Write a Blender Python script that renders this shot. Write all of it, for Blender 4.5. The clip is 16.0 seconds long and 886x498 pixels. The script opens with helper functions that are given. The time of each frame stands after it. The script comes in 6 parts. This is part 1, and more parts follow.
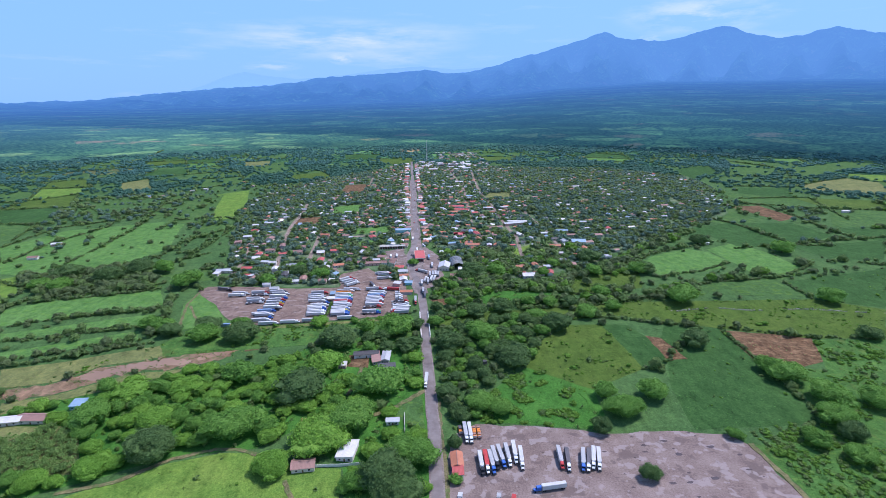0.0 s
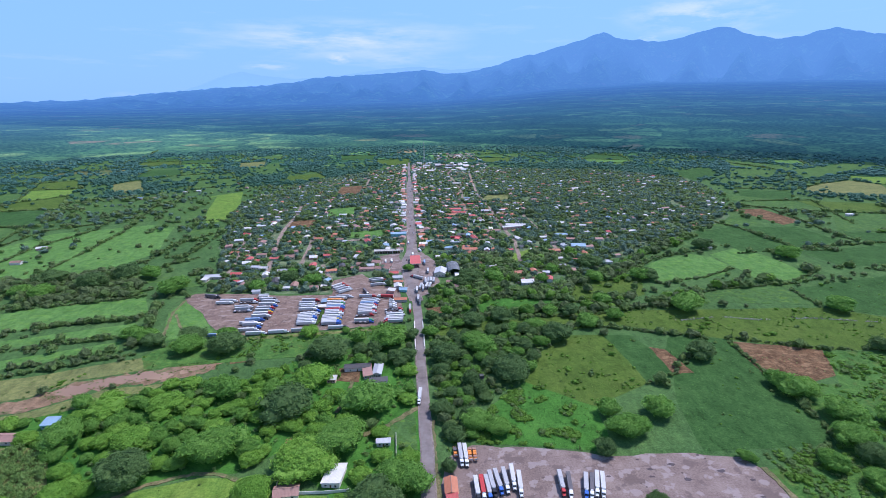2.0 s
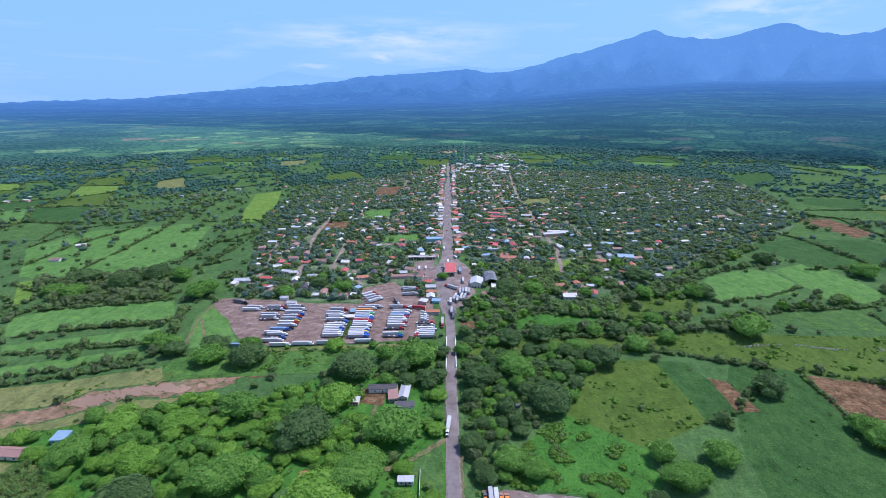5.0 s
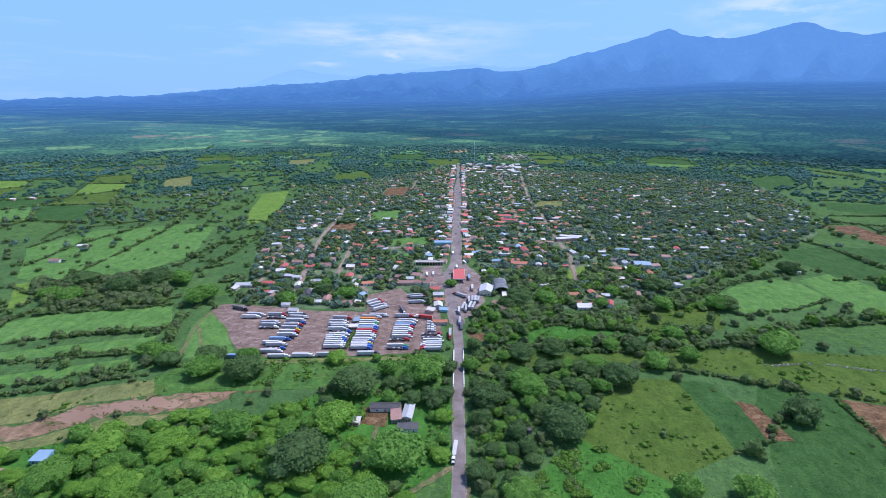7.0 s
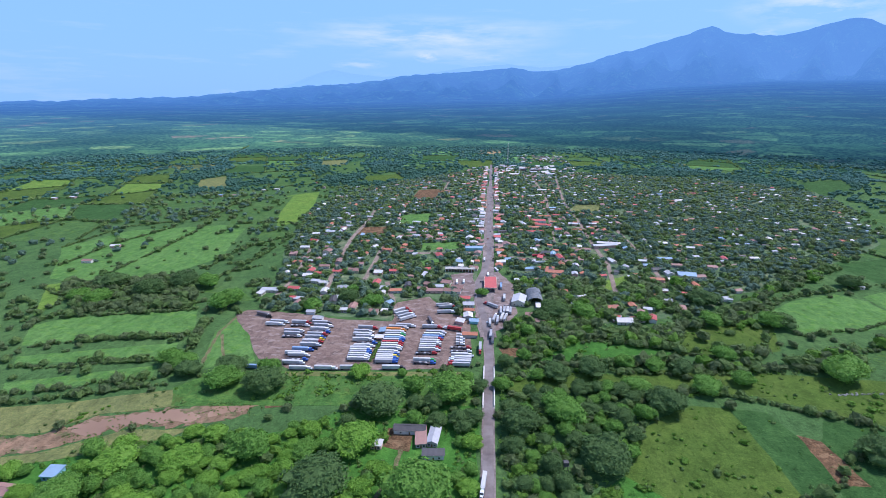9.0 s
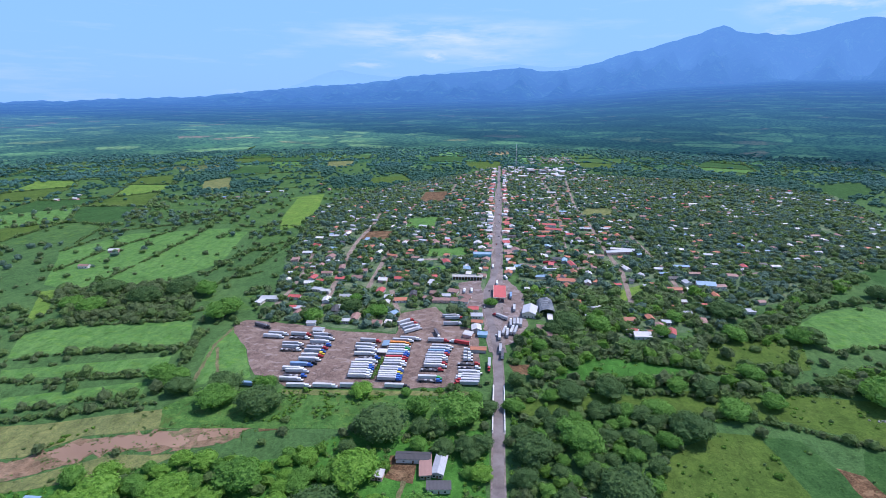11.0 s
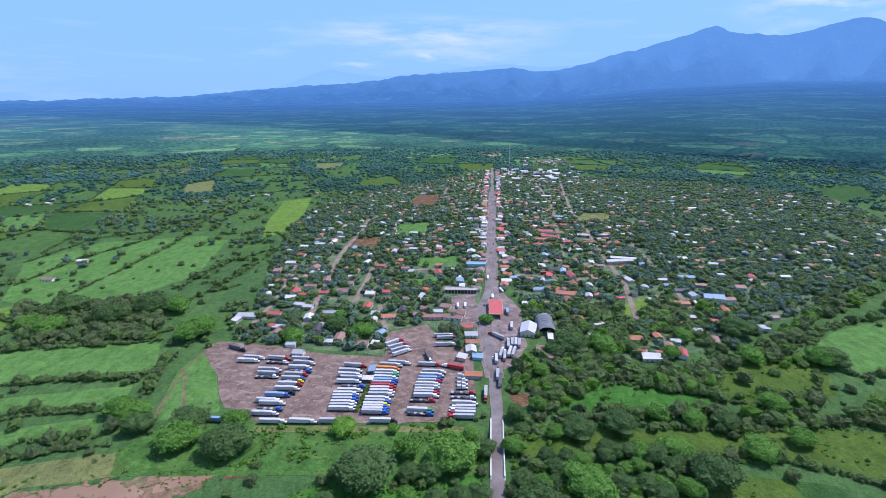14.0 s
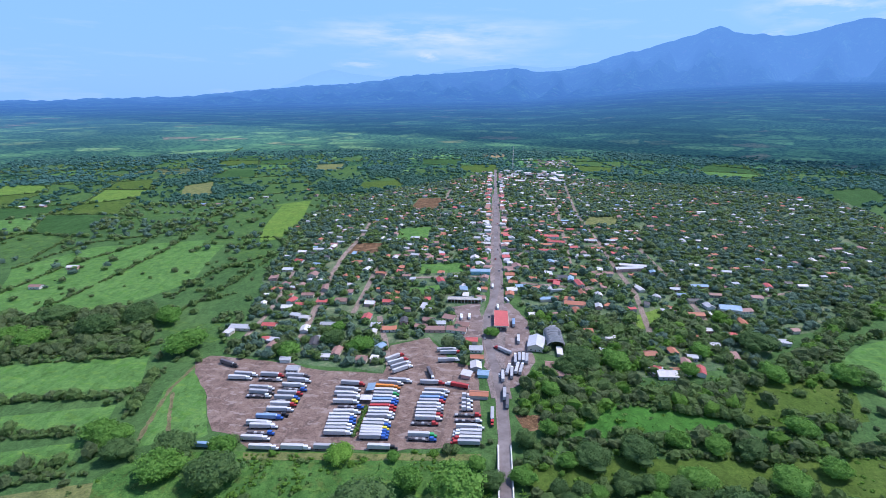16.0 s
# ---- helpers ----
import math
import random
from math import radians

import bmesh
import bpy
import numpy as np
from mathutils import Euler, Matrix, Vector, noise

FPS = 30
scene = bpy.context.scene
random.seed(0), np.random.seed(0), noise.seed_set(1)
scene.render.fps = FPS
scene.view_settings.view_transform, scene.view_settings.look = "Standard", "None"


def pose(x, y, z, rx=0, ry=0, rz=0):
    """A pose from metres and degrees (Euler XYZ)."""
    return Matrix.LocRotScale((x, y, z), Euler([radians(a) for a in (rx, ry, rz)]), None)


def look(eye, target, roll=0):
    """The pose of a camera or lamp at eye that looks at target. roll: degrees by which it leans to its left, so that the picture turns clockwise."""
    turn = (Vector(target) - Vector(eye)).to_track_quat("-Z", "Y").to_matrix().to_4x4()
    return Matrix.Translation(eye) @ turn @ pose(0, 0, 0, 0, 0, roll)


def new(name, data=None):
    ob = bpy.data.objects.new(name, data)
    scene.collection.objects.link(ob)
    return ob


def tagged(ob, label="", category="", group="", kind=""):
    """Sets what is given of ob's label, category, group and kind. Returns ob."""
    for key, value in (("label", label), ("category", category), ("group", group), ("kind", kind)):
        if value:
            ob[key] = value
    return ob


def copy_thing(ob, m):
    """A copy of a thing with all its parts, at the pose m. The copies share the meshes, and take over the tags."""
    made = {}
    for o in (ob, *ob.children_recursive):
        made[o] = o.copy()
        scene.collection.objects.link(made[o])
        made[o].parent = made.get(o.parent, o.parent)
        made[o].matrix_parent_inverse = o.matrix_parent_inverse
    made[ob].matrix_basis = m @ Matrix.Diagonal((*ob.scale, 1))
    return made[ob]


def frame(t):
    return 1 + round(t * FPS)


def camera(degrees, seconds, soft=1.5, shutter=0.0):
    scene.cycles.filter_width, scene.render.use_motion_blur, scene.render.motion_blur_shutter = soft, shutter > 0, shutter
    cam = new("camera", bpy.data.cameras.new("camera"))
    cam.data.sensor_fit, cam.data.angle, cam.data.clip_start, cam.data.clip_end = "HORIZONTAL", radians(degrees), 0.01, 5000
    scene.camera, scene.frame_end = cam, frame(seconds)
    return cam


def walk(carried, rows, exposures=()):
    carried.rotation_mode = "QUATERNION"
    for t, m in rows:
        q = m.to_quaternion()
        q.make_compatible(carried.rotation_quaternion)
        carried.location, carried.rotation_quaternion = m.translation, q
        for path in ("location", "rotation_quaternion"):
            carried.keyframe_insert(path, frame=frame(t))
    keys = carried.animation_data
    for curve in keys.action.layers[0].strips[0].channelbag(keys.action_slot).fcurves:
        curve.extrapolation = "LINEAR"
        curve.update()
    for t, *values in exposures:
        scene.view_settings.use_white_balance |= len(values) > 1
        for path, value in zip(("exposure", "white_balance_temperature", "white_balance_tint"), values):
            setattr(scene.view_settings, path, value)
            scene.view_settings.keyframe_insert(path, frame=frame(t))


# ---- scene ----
cam = camera(81.0, 16.0, soft=0.65)
PATH = [
    (0, (-4.112, -0.751, 222.374), (-4.035, 1.171, 221.825), -0.4),
    (0.5, (-3.093, 4.588, 222.357), (-3.016, 6.51, 221.81), -0.4),
    (1, (-2.025, 10.129, 222.455), (-1.946, 12.051, 221.908), -0.4),
    (1.5, (-1.043, 15.955, 222.638), (-0.962, 17.877, 222.09), -0.4),
    (2, (-0.328, 21.713, 222.892), (-0.244, 23.635, 222.344), -0.3),
    (2.5, (0.287, 27.697, 223.066), (0.375, 29.619, 222.52), -0.3),
    (3, (1.353, 34.054, 223.28), (1.444, 35.976, 222.732), -0.2),
    (3.5, (2.288, 40.602, 223.454), (2.381, 42.523, 222.905), -0.3),
    (4, (2.999, 47.382, 223.583), (3.094, 49.303, 223.033), -0.2),
    (4.5, (3.43, 54.033, 223.566), (3.417, 55.956, 223.016), -0.2),
    (5, (3.762, 60.862, 223.492), (3.697, 62.784, 222.942), -0.1),
    (5.2, (3.806, 63.616, 223.443), (3.734, 65.536, 222.888), 0.1),
    (7.5, (3.68, 96.299, 224.512), (3.559, 98.217, 223.958), 0.1),
    (8, (3.432, 103.448, 224.519), (3.278, 105.363, 223.965), 0.1),
    (8.5, (2.921, 110.575, 224.472), (2.73, 112.488, 223.918), 0.1),
    (9, (2.167, 117.755, 224.347), (1.946, 119.664, 223.794), 0.1),
    (9.2, (1.82, 120.513, 224.291), (1.591, 122.422, 223.739), 0.2),
    (11.5, (-2.111, 154.237, 225.353), (-2.362, 156.143, 224.8), 0.1),
    (12, (-2.583, 161.76, 225.444), (-2.837, 163.665, 224.892), 0.1),
    (12.5, (-3.233, 169.327, 225.571), (-3.476, 171.234, 225.019), 0.1),
    (13, (-4.599, 176.628, 225.656), (-4.822, 178.538, 225.104), 0.0),
    (13.5, (-5.814, 184.107, 225.85), (-6.037, 186.016, 225.298), 0.1),
    (14, (-6.738, 191.784, 226.241), (-6.955, 193.694, 225.688), 0.2),
    (14.5, (-7.538, 199.336, 226.631), (-7.751, 201.246, 226.078), 0.2),
    (15, (-8.692, 206.731, 226.988), (-8.908, 208.641, 226.435), 0.2),
    (15.5, (-10.109, 213.628, 227.208), (-10.33, 215.538, 226.656), 0.2),
    (16, (-11.678, 219.643, 227.369), (-11.901, 221.552, 226.817), 0.3),
]
walk(cam, [(t, look(eye, target, roll)) for t, eye, target, roll in PATH], [(0, 0.56, 6100, 21), (16, 0.56, 6100, 21)])

# ---- light: high sun ahead to the right, clear hazy sky
SUN_AZ, SUN_EL = radians(58), radians(58)
world = bpy.data.worlds.new("sky")
scene.world = world
world.use_nodes = True
wn, wl = world.node_tree.nodes, world.node_tree.links
wn.clear()
sky = wn.new("ShaderNodeTexSky")
sky.sky_type = "NISHITA"
sky.sun_disc = False
sky.sun_elevation, sky.sun_rotation = SUN_EL, SUN_AZ
sky.altitude, sky.air_density, sky.dust_density, sky.ozone_density = 300, 1.3, 0.2, 4.0
bg = wn.new("ShaderNodeBackground")
bg.inputs["Strength"].default_value = 0.15
wo = wn.new("ShaderNodeOutputWorld")
wl.new(sky.outputs[0], bg.inputs[0])
wl.new(bg.outputs[0], wo.inputs[0])
sun = new("sun", bpy.data.lights.new("sun", "SUN"))
sun.data.energy, sun.data.angle, sun.data.color = 3.2, radians(0.6), (1.0, 0.96, 0.90)
sun.matrix_world = look((300, 300, 900), (300 - math.sin(SUN_AZ) * math.cos(SUN_EL), 300 - math.cos(SUN_AZ) * math.cos(SUN_EL), 900 - math.sin(SUN_EL)))
scene.view_settings.exposure = 0.0

# ---- materials
MATS = {}


def nodes_of(name, rough=0.9):
    m = bpy.data.materials.new(name)
    m.use_nodes = True
    nt = m.node_tree
    b = nt.nodes["Principled BSDF"]
    b.inputs["Roughness"].default_value = rough
    b.inputs["Specular IOR Level"].default_value = 0.25
    MATS[name] = m
    return m, nt, b


def coords(nt, sx=1.0, sy=1.0, sz=1.0, turn=0.0):
    tc = nt.nodes.new("ShaderNodeTexCoord")
    mp = nt.nodes.new("ShaderNodeMapping")
    mp.inputs["Scale"].default_value = (sx, sy, sz)
    mp.inputs["Rotation"].default_value = (0, 0, radians(turn))
    nt.links.new(tc.outputs["Object"], mp.inputs[0])
    return mp.outputs[0]


def noise_of(nt, vec, scale, detail=4.0, rough=0.6):
    n = nt.nodes.new("ShaderNodeTexNoise")
    n.inputs["Scale"].default_value, n.inputs["Detail"].default_value, n.inputs["Roughness"].default_value = scale, detail, rough
    nt.links.new(vec, n.inputs["Vector"])
    return n.outputs[0]


def ramp(nt, fac, stops):
    r = nt.nodes.new("ShaderNodeValToRGB")
    e = r.color_ramp.elements
    while len(e) < len(stops):
        e.new(0.5)
    for el, (p, c) in zip(e, stops):
        el.position, el.color = p, (*c, 1)
    nt.links.new(fac, r.inputs[0])
    return r.outputs[0]


def mix(nt, fac, a, b, mode="MIX"):
    m = nt.nodes.new("ShaderNodeMix")
    m.data_type, m.blend_type = "RGBA", mode
    for sock, v in ((m.inputs[0], fac), (m.inputs[6], a), (m.inputs[7], b)):
        if isinstance(v, (int, float)):
            sock.default_value = v
        elif isinstance(v, tuple):
            sock.default_value = (*v, 1)
        else:
            nt.links.new(v, sock)
    return m.outputs[2]


def bump(nt, bsdf, height, strength, distance):
    b = nt.nodes.new("ShaderNodeBump")
    b.inputs["Strength"].default_value, b.inputs["Distance"].default_value = strength, distance
    nt.links.new(height, b.inputs["Height"])
    nt.links.new(b.outputs[0], bsdf.inputs["Normal"])


def soil_material(name, dark, mid, light, broad=0.03, fine=0.5, rows=0.0, turn=0.0, rough=0.95, relief=0.5, grain=0.55, patches=(), spread=1.0):
    """Open ground: broad patches, finer tufts, and planted rows where rows gives their spacing."""
    m, nt, b = nodes_of(name, rough)
    b.inputs["Specular IOR Level"].default_value = 0.06 if relief > 0.25 else 0.2
    v = coords(nt)
    a = noise_of(nt, v, broad, 6, 0.65)
    f = noise_of(nt, v, fine, 7, 0.75)
    c = ramp(nt, a, [(0.36, dark), (0.5, mid), (0.64, light)])
    c2 = ramp(nt, f, [(0.36, tuple(x * 0.35 for x in dark)), (0.48, dark), (0.58, mid), (0.68, light)])
    c = mix(nt, grain, c, c2)
    if relief > 0.1:
        c = mix(nt, 0.30, c, ramp(nt, noise_of(nt, v, 0.9, 4, 0.7), [(0.38, tuple(x * 0.5 for x in dark)), (0.5, mid), (0.62, tuple(x * 1.15 for x in light))]))
    h = f
    if patches:
        p1, p2 = noise_of(nt, coords(nt, 1.0, 0.6 if spread == 1.0 else 1.0, 1.0), 0.11 / spread, 5, 0.68 if spread == 1.0 else 0.55), noise_of(nt, coords(nt, 0.5 if spread == 1.0 else 1.0, 1.0, 1.0, 20), 0.16 / spread, 6, 0.70 if spread == 1.0 else 0.55)
        c = mix(nt, ramp(nt, p1, [(0.55, (0, 0, 0)), (0.60, (0.75, 0.75, 0.75))]), c, patches[0])
        c = mix(nt, ramp(nt, p2, [(0.55, (0, 0, 0)), (0.59, (0.7, 0.7, 0.7))]), c, patches[1])
    if rows:
        w = nt.nodes.new("ShaderNodeTexWave")
        w.inputs["Scale"].default_value = 0.314 / rows
        w.inputs["Distortion"].default_value = 1.5
        w.inputs["Detail Scale"].default_value = 0.4
        nt.links.new(coords(nt, turn=turn), w.inputs["Vector"])
        c = mix(nt, 0.18, c, ramp(nt, w.outputs[1], [(0.2, dark), (0.8, light)]))
    if relief > 0.25:
        lumps = noise_of(nt, coords(nt, 1.0, 0.55, 1.0, 15), 0.10, 8, 0.82)
        c = mix(nt, 0.8, c, ramp(nt, lumps, [(0.34, (0.45, 0.5, 0.45)), (0.5, (1, 1, 1)), (0.66, (1.45, 1.35, 1.3))]), "MULTIPLY")
    nt.links.new(c, b.inputs["Base Color"])
    bump(nt, b, h, relief, 1.0)
    return m


soil_material("rough_ground", (0.036, 0.086, 0.029), (0.064, 0.135, 0.042), (0.104, 0.18, 0.058), 0.012, 0.30)
soil_material("pasture", (0.041, 0.098, 0.029), (0.062, 0.13, 0.039), (0.089, 0.16, 0.051), 0.012, 0.25, relief=0.3, patches=((0.045, 0.105, 0.019), (0.093, 0.163, 0.029)))
soil_material("bright_pasture", (0.065, 0.148, 0.038), (0.089, 0.195, 0.052), (0.124, 0.232, 0.069), 0.012, 0.25, relief=0.3, patches=((0.063, 0.161, 0.028), (0.109, 0.211, 0.041)))
soil_material("meadow", (0.075, 0.165, 0.031), (0.125, 0.215, 0.037), (0.190, 0.250, 0.055), 0.03, 0.3)
soil_material("crop", (0.025, 0.07, 0.019), (0.04, 0.1, 0.027), (0.063, 0.134, 0.039), 0.02, 0.3)
soil_material("tall_grass", (0.033, 0.118, 0.02), (0.053, 0.162, 0.027), (0.085, 0.202, 0.041), 0.03, 0.35)
soil_material("weedy_grass", (0.034, 0.097, 0.024), (0.064, 0.154, 0.035), (0.108, 0.201, 0.05), 0.04, 0.35, patches=((0.077, 0.113, 0.029), (0.099, 0.184, 0.039)))
soil_material("yellow_grass", (0.045, 0.09, 0.017), (0.073, 0.125, 0.023), (0.111, 0.157, 0.036), 0.02, 0.3)
soil_material("dry_grass", (0.105, 0.130, 0.055), (0.160, 0.180, 0.060), (0.225, 0.215, 0.089), 0.02, 0.3)
soil_material("soil", (0.061, 0.035, 0.019), (0.160, 0.093, 0.050), (0.271, 0.180, 0.107), 0.05, 0.25, grain=0.65, patches=((0.070, 0.042, 0.024), (0.246, 0.160, 0.092)))
soil_material("mud", (0.130, 0.085, 0.050), (0.225, 0.146, 0.092), (0.295, 0.212, 0.142), 0.04, 0.2, rough=0.7, patches=((0.105, 0.125, 0.050), (0.270, 0.175, 0.115)))
soil_material("gravel", (0.137, 0.098, 0.085), (0.2, 0.15, 0.135), (0.257, 0.2, 0.182), 0.05, 0.5, relief=0.15, grain=0.16, patches=((0.118, 0.088, 0.080), (0.285, 0.240, 0.234)), spread=1.5)
soil_material("red_gravel", (0.125, 0.082, 0.066), (0.205, 0.142, 0.116), (0.285, 0.212, 0.178), 0.035, 0.14, relief=0.2, grain=0.5, patches=((0.105, 0.074, 0.062), (0.290, 0.232, 0.208)))
soil_material("dirt_path", (0.105, 0.1, 0.048), (0.165, 0.147, 0.076), (0.225, 0.2, 0.112), 0.08, 0.6, patches=((0.070, 0.125, 0.035), (0.100, 0.140, 0.050)))
soil_material("dirt_street", (0.180, 0.135, 0.110), (0.260, 0.205, 0.175), (0.340, 0.280, 0.245), 0.05, 0.6)
soil_material("asphalt", (0.130, 0.107, 0.104), (0.182, 0.156, 0.152), (0.240, 0.212, 0.208), 0.04, 0.25, rough=0.85, relief=0.05, grain=0.2)
soil_material("shoulder", (0.140, 0.115, 0.105), (0.210, 0.175, 0.165), (0.280, 0.240, 0.230), 0.06, 0.3, grain=0.3)
soil_material("concrete", (0.300, 0.280, 0.260), (0.420, 0.400, 0.370), (0.520, 0.500, 0.470), 0.3, 2.0, relief=0.1)
soil_material("bark", (0.060, 0.045, 0.030), (0.100, 0.075, 0.055), (0.150, 0.120, 0.090), 0.8, 4.0)


def far_land(name, glow):
    """Distant country: parcels of field and wood with grown edges, laid out on a plan in metres; the backdrop's UV plan
    is stretched to fit the camera's view, and its blue haze is painted on as glow.
    """
    m, nt, b = nodes_of(name, 1.0)
    b.inputs["Specular IOR Level"].default_value = 0.0
    tc = nt.nodes.new("ShaderNodeTexCoord")
    plan = tc.outputs["UV" if glow else "Object"]

    def scaled(vec, k, turn=0.0):
        mp = nt.nodes.new("ShaderNodeMapping")
        mp.inputs["Scale"].default_value = (k, k, k)
        mp.inputs["Rotation"].default_value = (0, 0, radians(turn))
        nt.links.new(vec, mp.inputs[0])
        return mp.outputs[0]

    fine = noise_of(nt, plan, 0.045, 6, 0.72)
    soft = noise_of(nt, plan, 0.006, 5, 0.6)
    big = noise_of(nt, plan, 0.0011, 5, 0.6)
    bent = nt.nodes.new("ShaderNodeVectorMath")
    bent.operation = "MULTIPLY_ADD"
    wn = nt.nodes.new("ShaderNodeTexNoise")
    wn.inputs["Scale"].default_value = 0.008
    nt.links.new(plan, wn.inputs["Vector"])
    nt.links.new(wn.outputs["Color"], bent.inputs[0])
    bent.inputs[1].default_value = (70, 70, 0)
    nt.links.new(plan, bent.inputs[2])
    cells, edges = nt.nodes.new("ShaderNodeTexVoronoi"), nt.nodes.new("ShaderNodeTexVoronoi")
    edges.feature = "DISTANCE_TO_EDGE"
    cells.inputs["Scale"].default_value = edges.inputs["Scale"].default_value = 1.0
    for v in (cells, edges):
        nt.links.new(scaled(bent.outputs[0], 0.0046, 20), v.inputs["Vector"])
    sep = nt.nodes.new("ShaderNodeSeparateColor")
    nt.links.new(cells.outputs["Color"], sep.inputs[0])
    # specks paint in lit and shaded sides of trees; the blue lift paints haze
    woods = ramp(nt, fine, [(0.42, (0.010, 0.038, 0.026)), (0.50, (0.034, 0.095, 0.050)), (0.58, (0.090, 0.195, 0.085))])
    meads = ramp(nt, sep.outputs[1], [(0.0, (0.075, 0.185, 0.075)), (0.45, (0.140, 0.280, 0.105)), (0.8, (0.205, 0.350, 0.125)), (0.90, (0.215, 0.230, 0.095)), (1.0, (0.230, 0.170, 0.110))])
    meads = mix(nt, ramp(nt, fine, [(0.50, (0, 0, 0)), (0.56, (0.9, 0.9, 0.9))]), meads, (0.028, 0.080, 0.040))
    often = nt.nodes.new("ShaderNodeMath")
    often.operation = "MULTIPLY_ADD"
    nt.links.new(big, often.inputs[0])
    often.inputs[1].default_value = 2.2
    nt.links.new(sep.outputs[0], often.inputs[2])
    is_field = nt.nodes.new("ShaderNodeMapRange")
    nt.links.new(often.outputs[0], is_field.inputs[0])
    is_field.inputs[1].default_value, is_field.inputs[2].default_value = 1.64, 1.67
    c = mix(nt, is_field.outputs[0], woods, meads)
    c = mix(nt, ramp(nt, edges.outputs["Distance"], [(0.05, (1, 1, 1)), (0.10, (0, 0, 0))]), c, woods)
    c = mix(nt, ramp(nt, soft, [(0.52, (0, 0, 0)), (0.60, (0.8, 0.8, 0.8))]), c, woods)
    vast = noise_of(nt, plan, 0.0008, 6, 0.66)
    c = mix(nt, 1.0, c, ramp(nt, vast, [(0.40, (0.60, 0.60, 0.65)), (0.5, (1.0, 1.0, 1.0)), (0.60, (1.7, 1.6, 1.5))]), "MULTIPLY")
    nt.links.new(c, b.inputs["Base Color"])
    bump(nt, b, fine, 0.6, 10.0)
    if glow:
        # haze painted as emission, stronger with distance on the plan
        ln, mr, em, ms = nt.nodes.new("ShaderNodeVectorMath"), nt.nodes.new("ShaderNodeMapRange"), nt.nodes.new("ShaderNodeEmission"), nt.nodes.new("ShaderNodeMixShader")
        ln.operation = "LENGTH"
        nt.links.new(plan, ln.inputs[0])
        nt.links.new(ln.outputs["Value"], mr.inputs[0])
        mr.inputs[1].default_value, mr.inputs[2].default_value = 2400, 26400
        nt.links.new(ramp(nt, mr.outputs[0], PAINTED_HAZE_COLOR), em.inputs[0])
        nt.links.new(ramp(nt, mr.outputs[0], PAINTED_HAZE), ms.inputs[0])
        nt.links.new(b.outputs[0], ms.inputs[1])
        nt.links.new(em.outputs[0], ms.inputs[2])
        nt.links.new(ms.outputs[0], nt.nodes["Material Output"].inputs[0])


# painted haze: share and colour of the blue glow over the backdrop, by stretched plan distance from 2.4 to 26.4 km
PAINTED_HAZE = [(k, (v, v, v)) for k, v in ((0.0, 0.12), (0.03, 0.26), (0.08, 0.39), (0.15, 0.50), (0.30, 0.62), (0.6, 0.70), (1.0, 0.81))]
PAINTED_HAZE_COLOR = [(0.0, (0.045, 0.165, 0.290)), (0.15, (0.052, 0.172, 0.390)), (0.4, (0.056, 0.174, 0.470)), (0.7, (0.066, 0.200, 0.520)), (1.0, (0.100, 0.262, 0.610))]
far_land("far_land", False)
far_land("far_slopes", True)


def leaf_material(name, dark, mid, light, fine=1.0):
    """Foliage: tree to tree and bough to bough variation, leafy grain, light through the leaves. fine: grains to a unit of the mesh."""
    m, nt, b = nodes_of(name, 0.8)
    oi = nt.nodes.new("ShaderNodeObjectInfo")
    ge = nt.nodes.new("ShaderNodeNewGeometry")
    v = coords(nt)
    ad = nt.nodes.new("ShaderNodeMath")
    ad.operation = "MULTIPLY_ADD"
    nt.links.new(oi.outputs["Random"], ad.inputs[0])
    ad.inputs[1].default_value = 0.5
    ad2 = nt.nodes.new("ShaderNodeMath")
    ad2.operation = "MULTIPLY"
    nt.links.new(ge.outputs["Random Per Island"], ad2.inputs[0])
    ad2.inputs[1].default_value = 0.5
    nt.links.new(ad2.outputs[0], ad.inputs[2])
    c = ramp(nt, ad.outputs[0], [(0.1, dark), (0.5, mid), (0.9, light)])
    n = noise_of(nt, v, 1.1 * fine, 6, 0.75)
    c = mix(nt, 0.55, c, ramp(nt, n, [(0.36, tuple(x * 0.6 for x in dark)), (0.5, mid), (0.62, tuple(x * 1.3 for x in light))]))
    nt.links.new(c, b.inputs["Base Color"])
    bump(nt, b, noise_of(nt, v, 1.3 * fine, 5, 0.75), 0.5 if fine > 1 else 1.0, 0.5 if fine > 1 else 1.3)
    tl, ms = nt.nodes.new("ShaderNodeBsdfTranslucent"), nt.nodes.new("ShaderNodeMixShader")
    nt.links.new(mix(nt, 0.5, c, light), tl.inputs[0])
    ms.inputs[0].default_value = 0.42
    nt.links.new(b.outputs[0], ms.inputs[1])
    nt.links.new(tl.outputs[0], ms.inputs[2])
    nt.links.new(ms.outputs[0], nt.nodes["Material Output"].inputs[0])
    return m


leaf_material("crown_light", (0.107, 0.251, 0.034), (0.163, 0.343, 0.047), (0.235, 0.416, 0.068), 22)
leaf_material("crown_mid", (0.086, 0.209, 0.038), (0.127, 0.286, 0.048), (0.183, 0.351, 0.069), 22)
leaf_material("crown_dark", (0.06, 0.124, 0.04), (0.084, 0.163, 0.051), (0.127, 0.215, 0.065), 22)
leaf_material("leaves_light", (0.085, 0.208, 0.026), (0.13, 0.281, 0.037), (0.188, 0.348, 0.053))
leaf_material("leaves_mid", (0.093, 0.17, 0.053), (0.137, 0.233, 0.066), (0.203, 0.292, 0.091))
leaf_material("leaves_dark", (0.084, 0.138, 0.056), (0.123, 0.181, 0.071), (0.179, 0.241, 0.092))
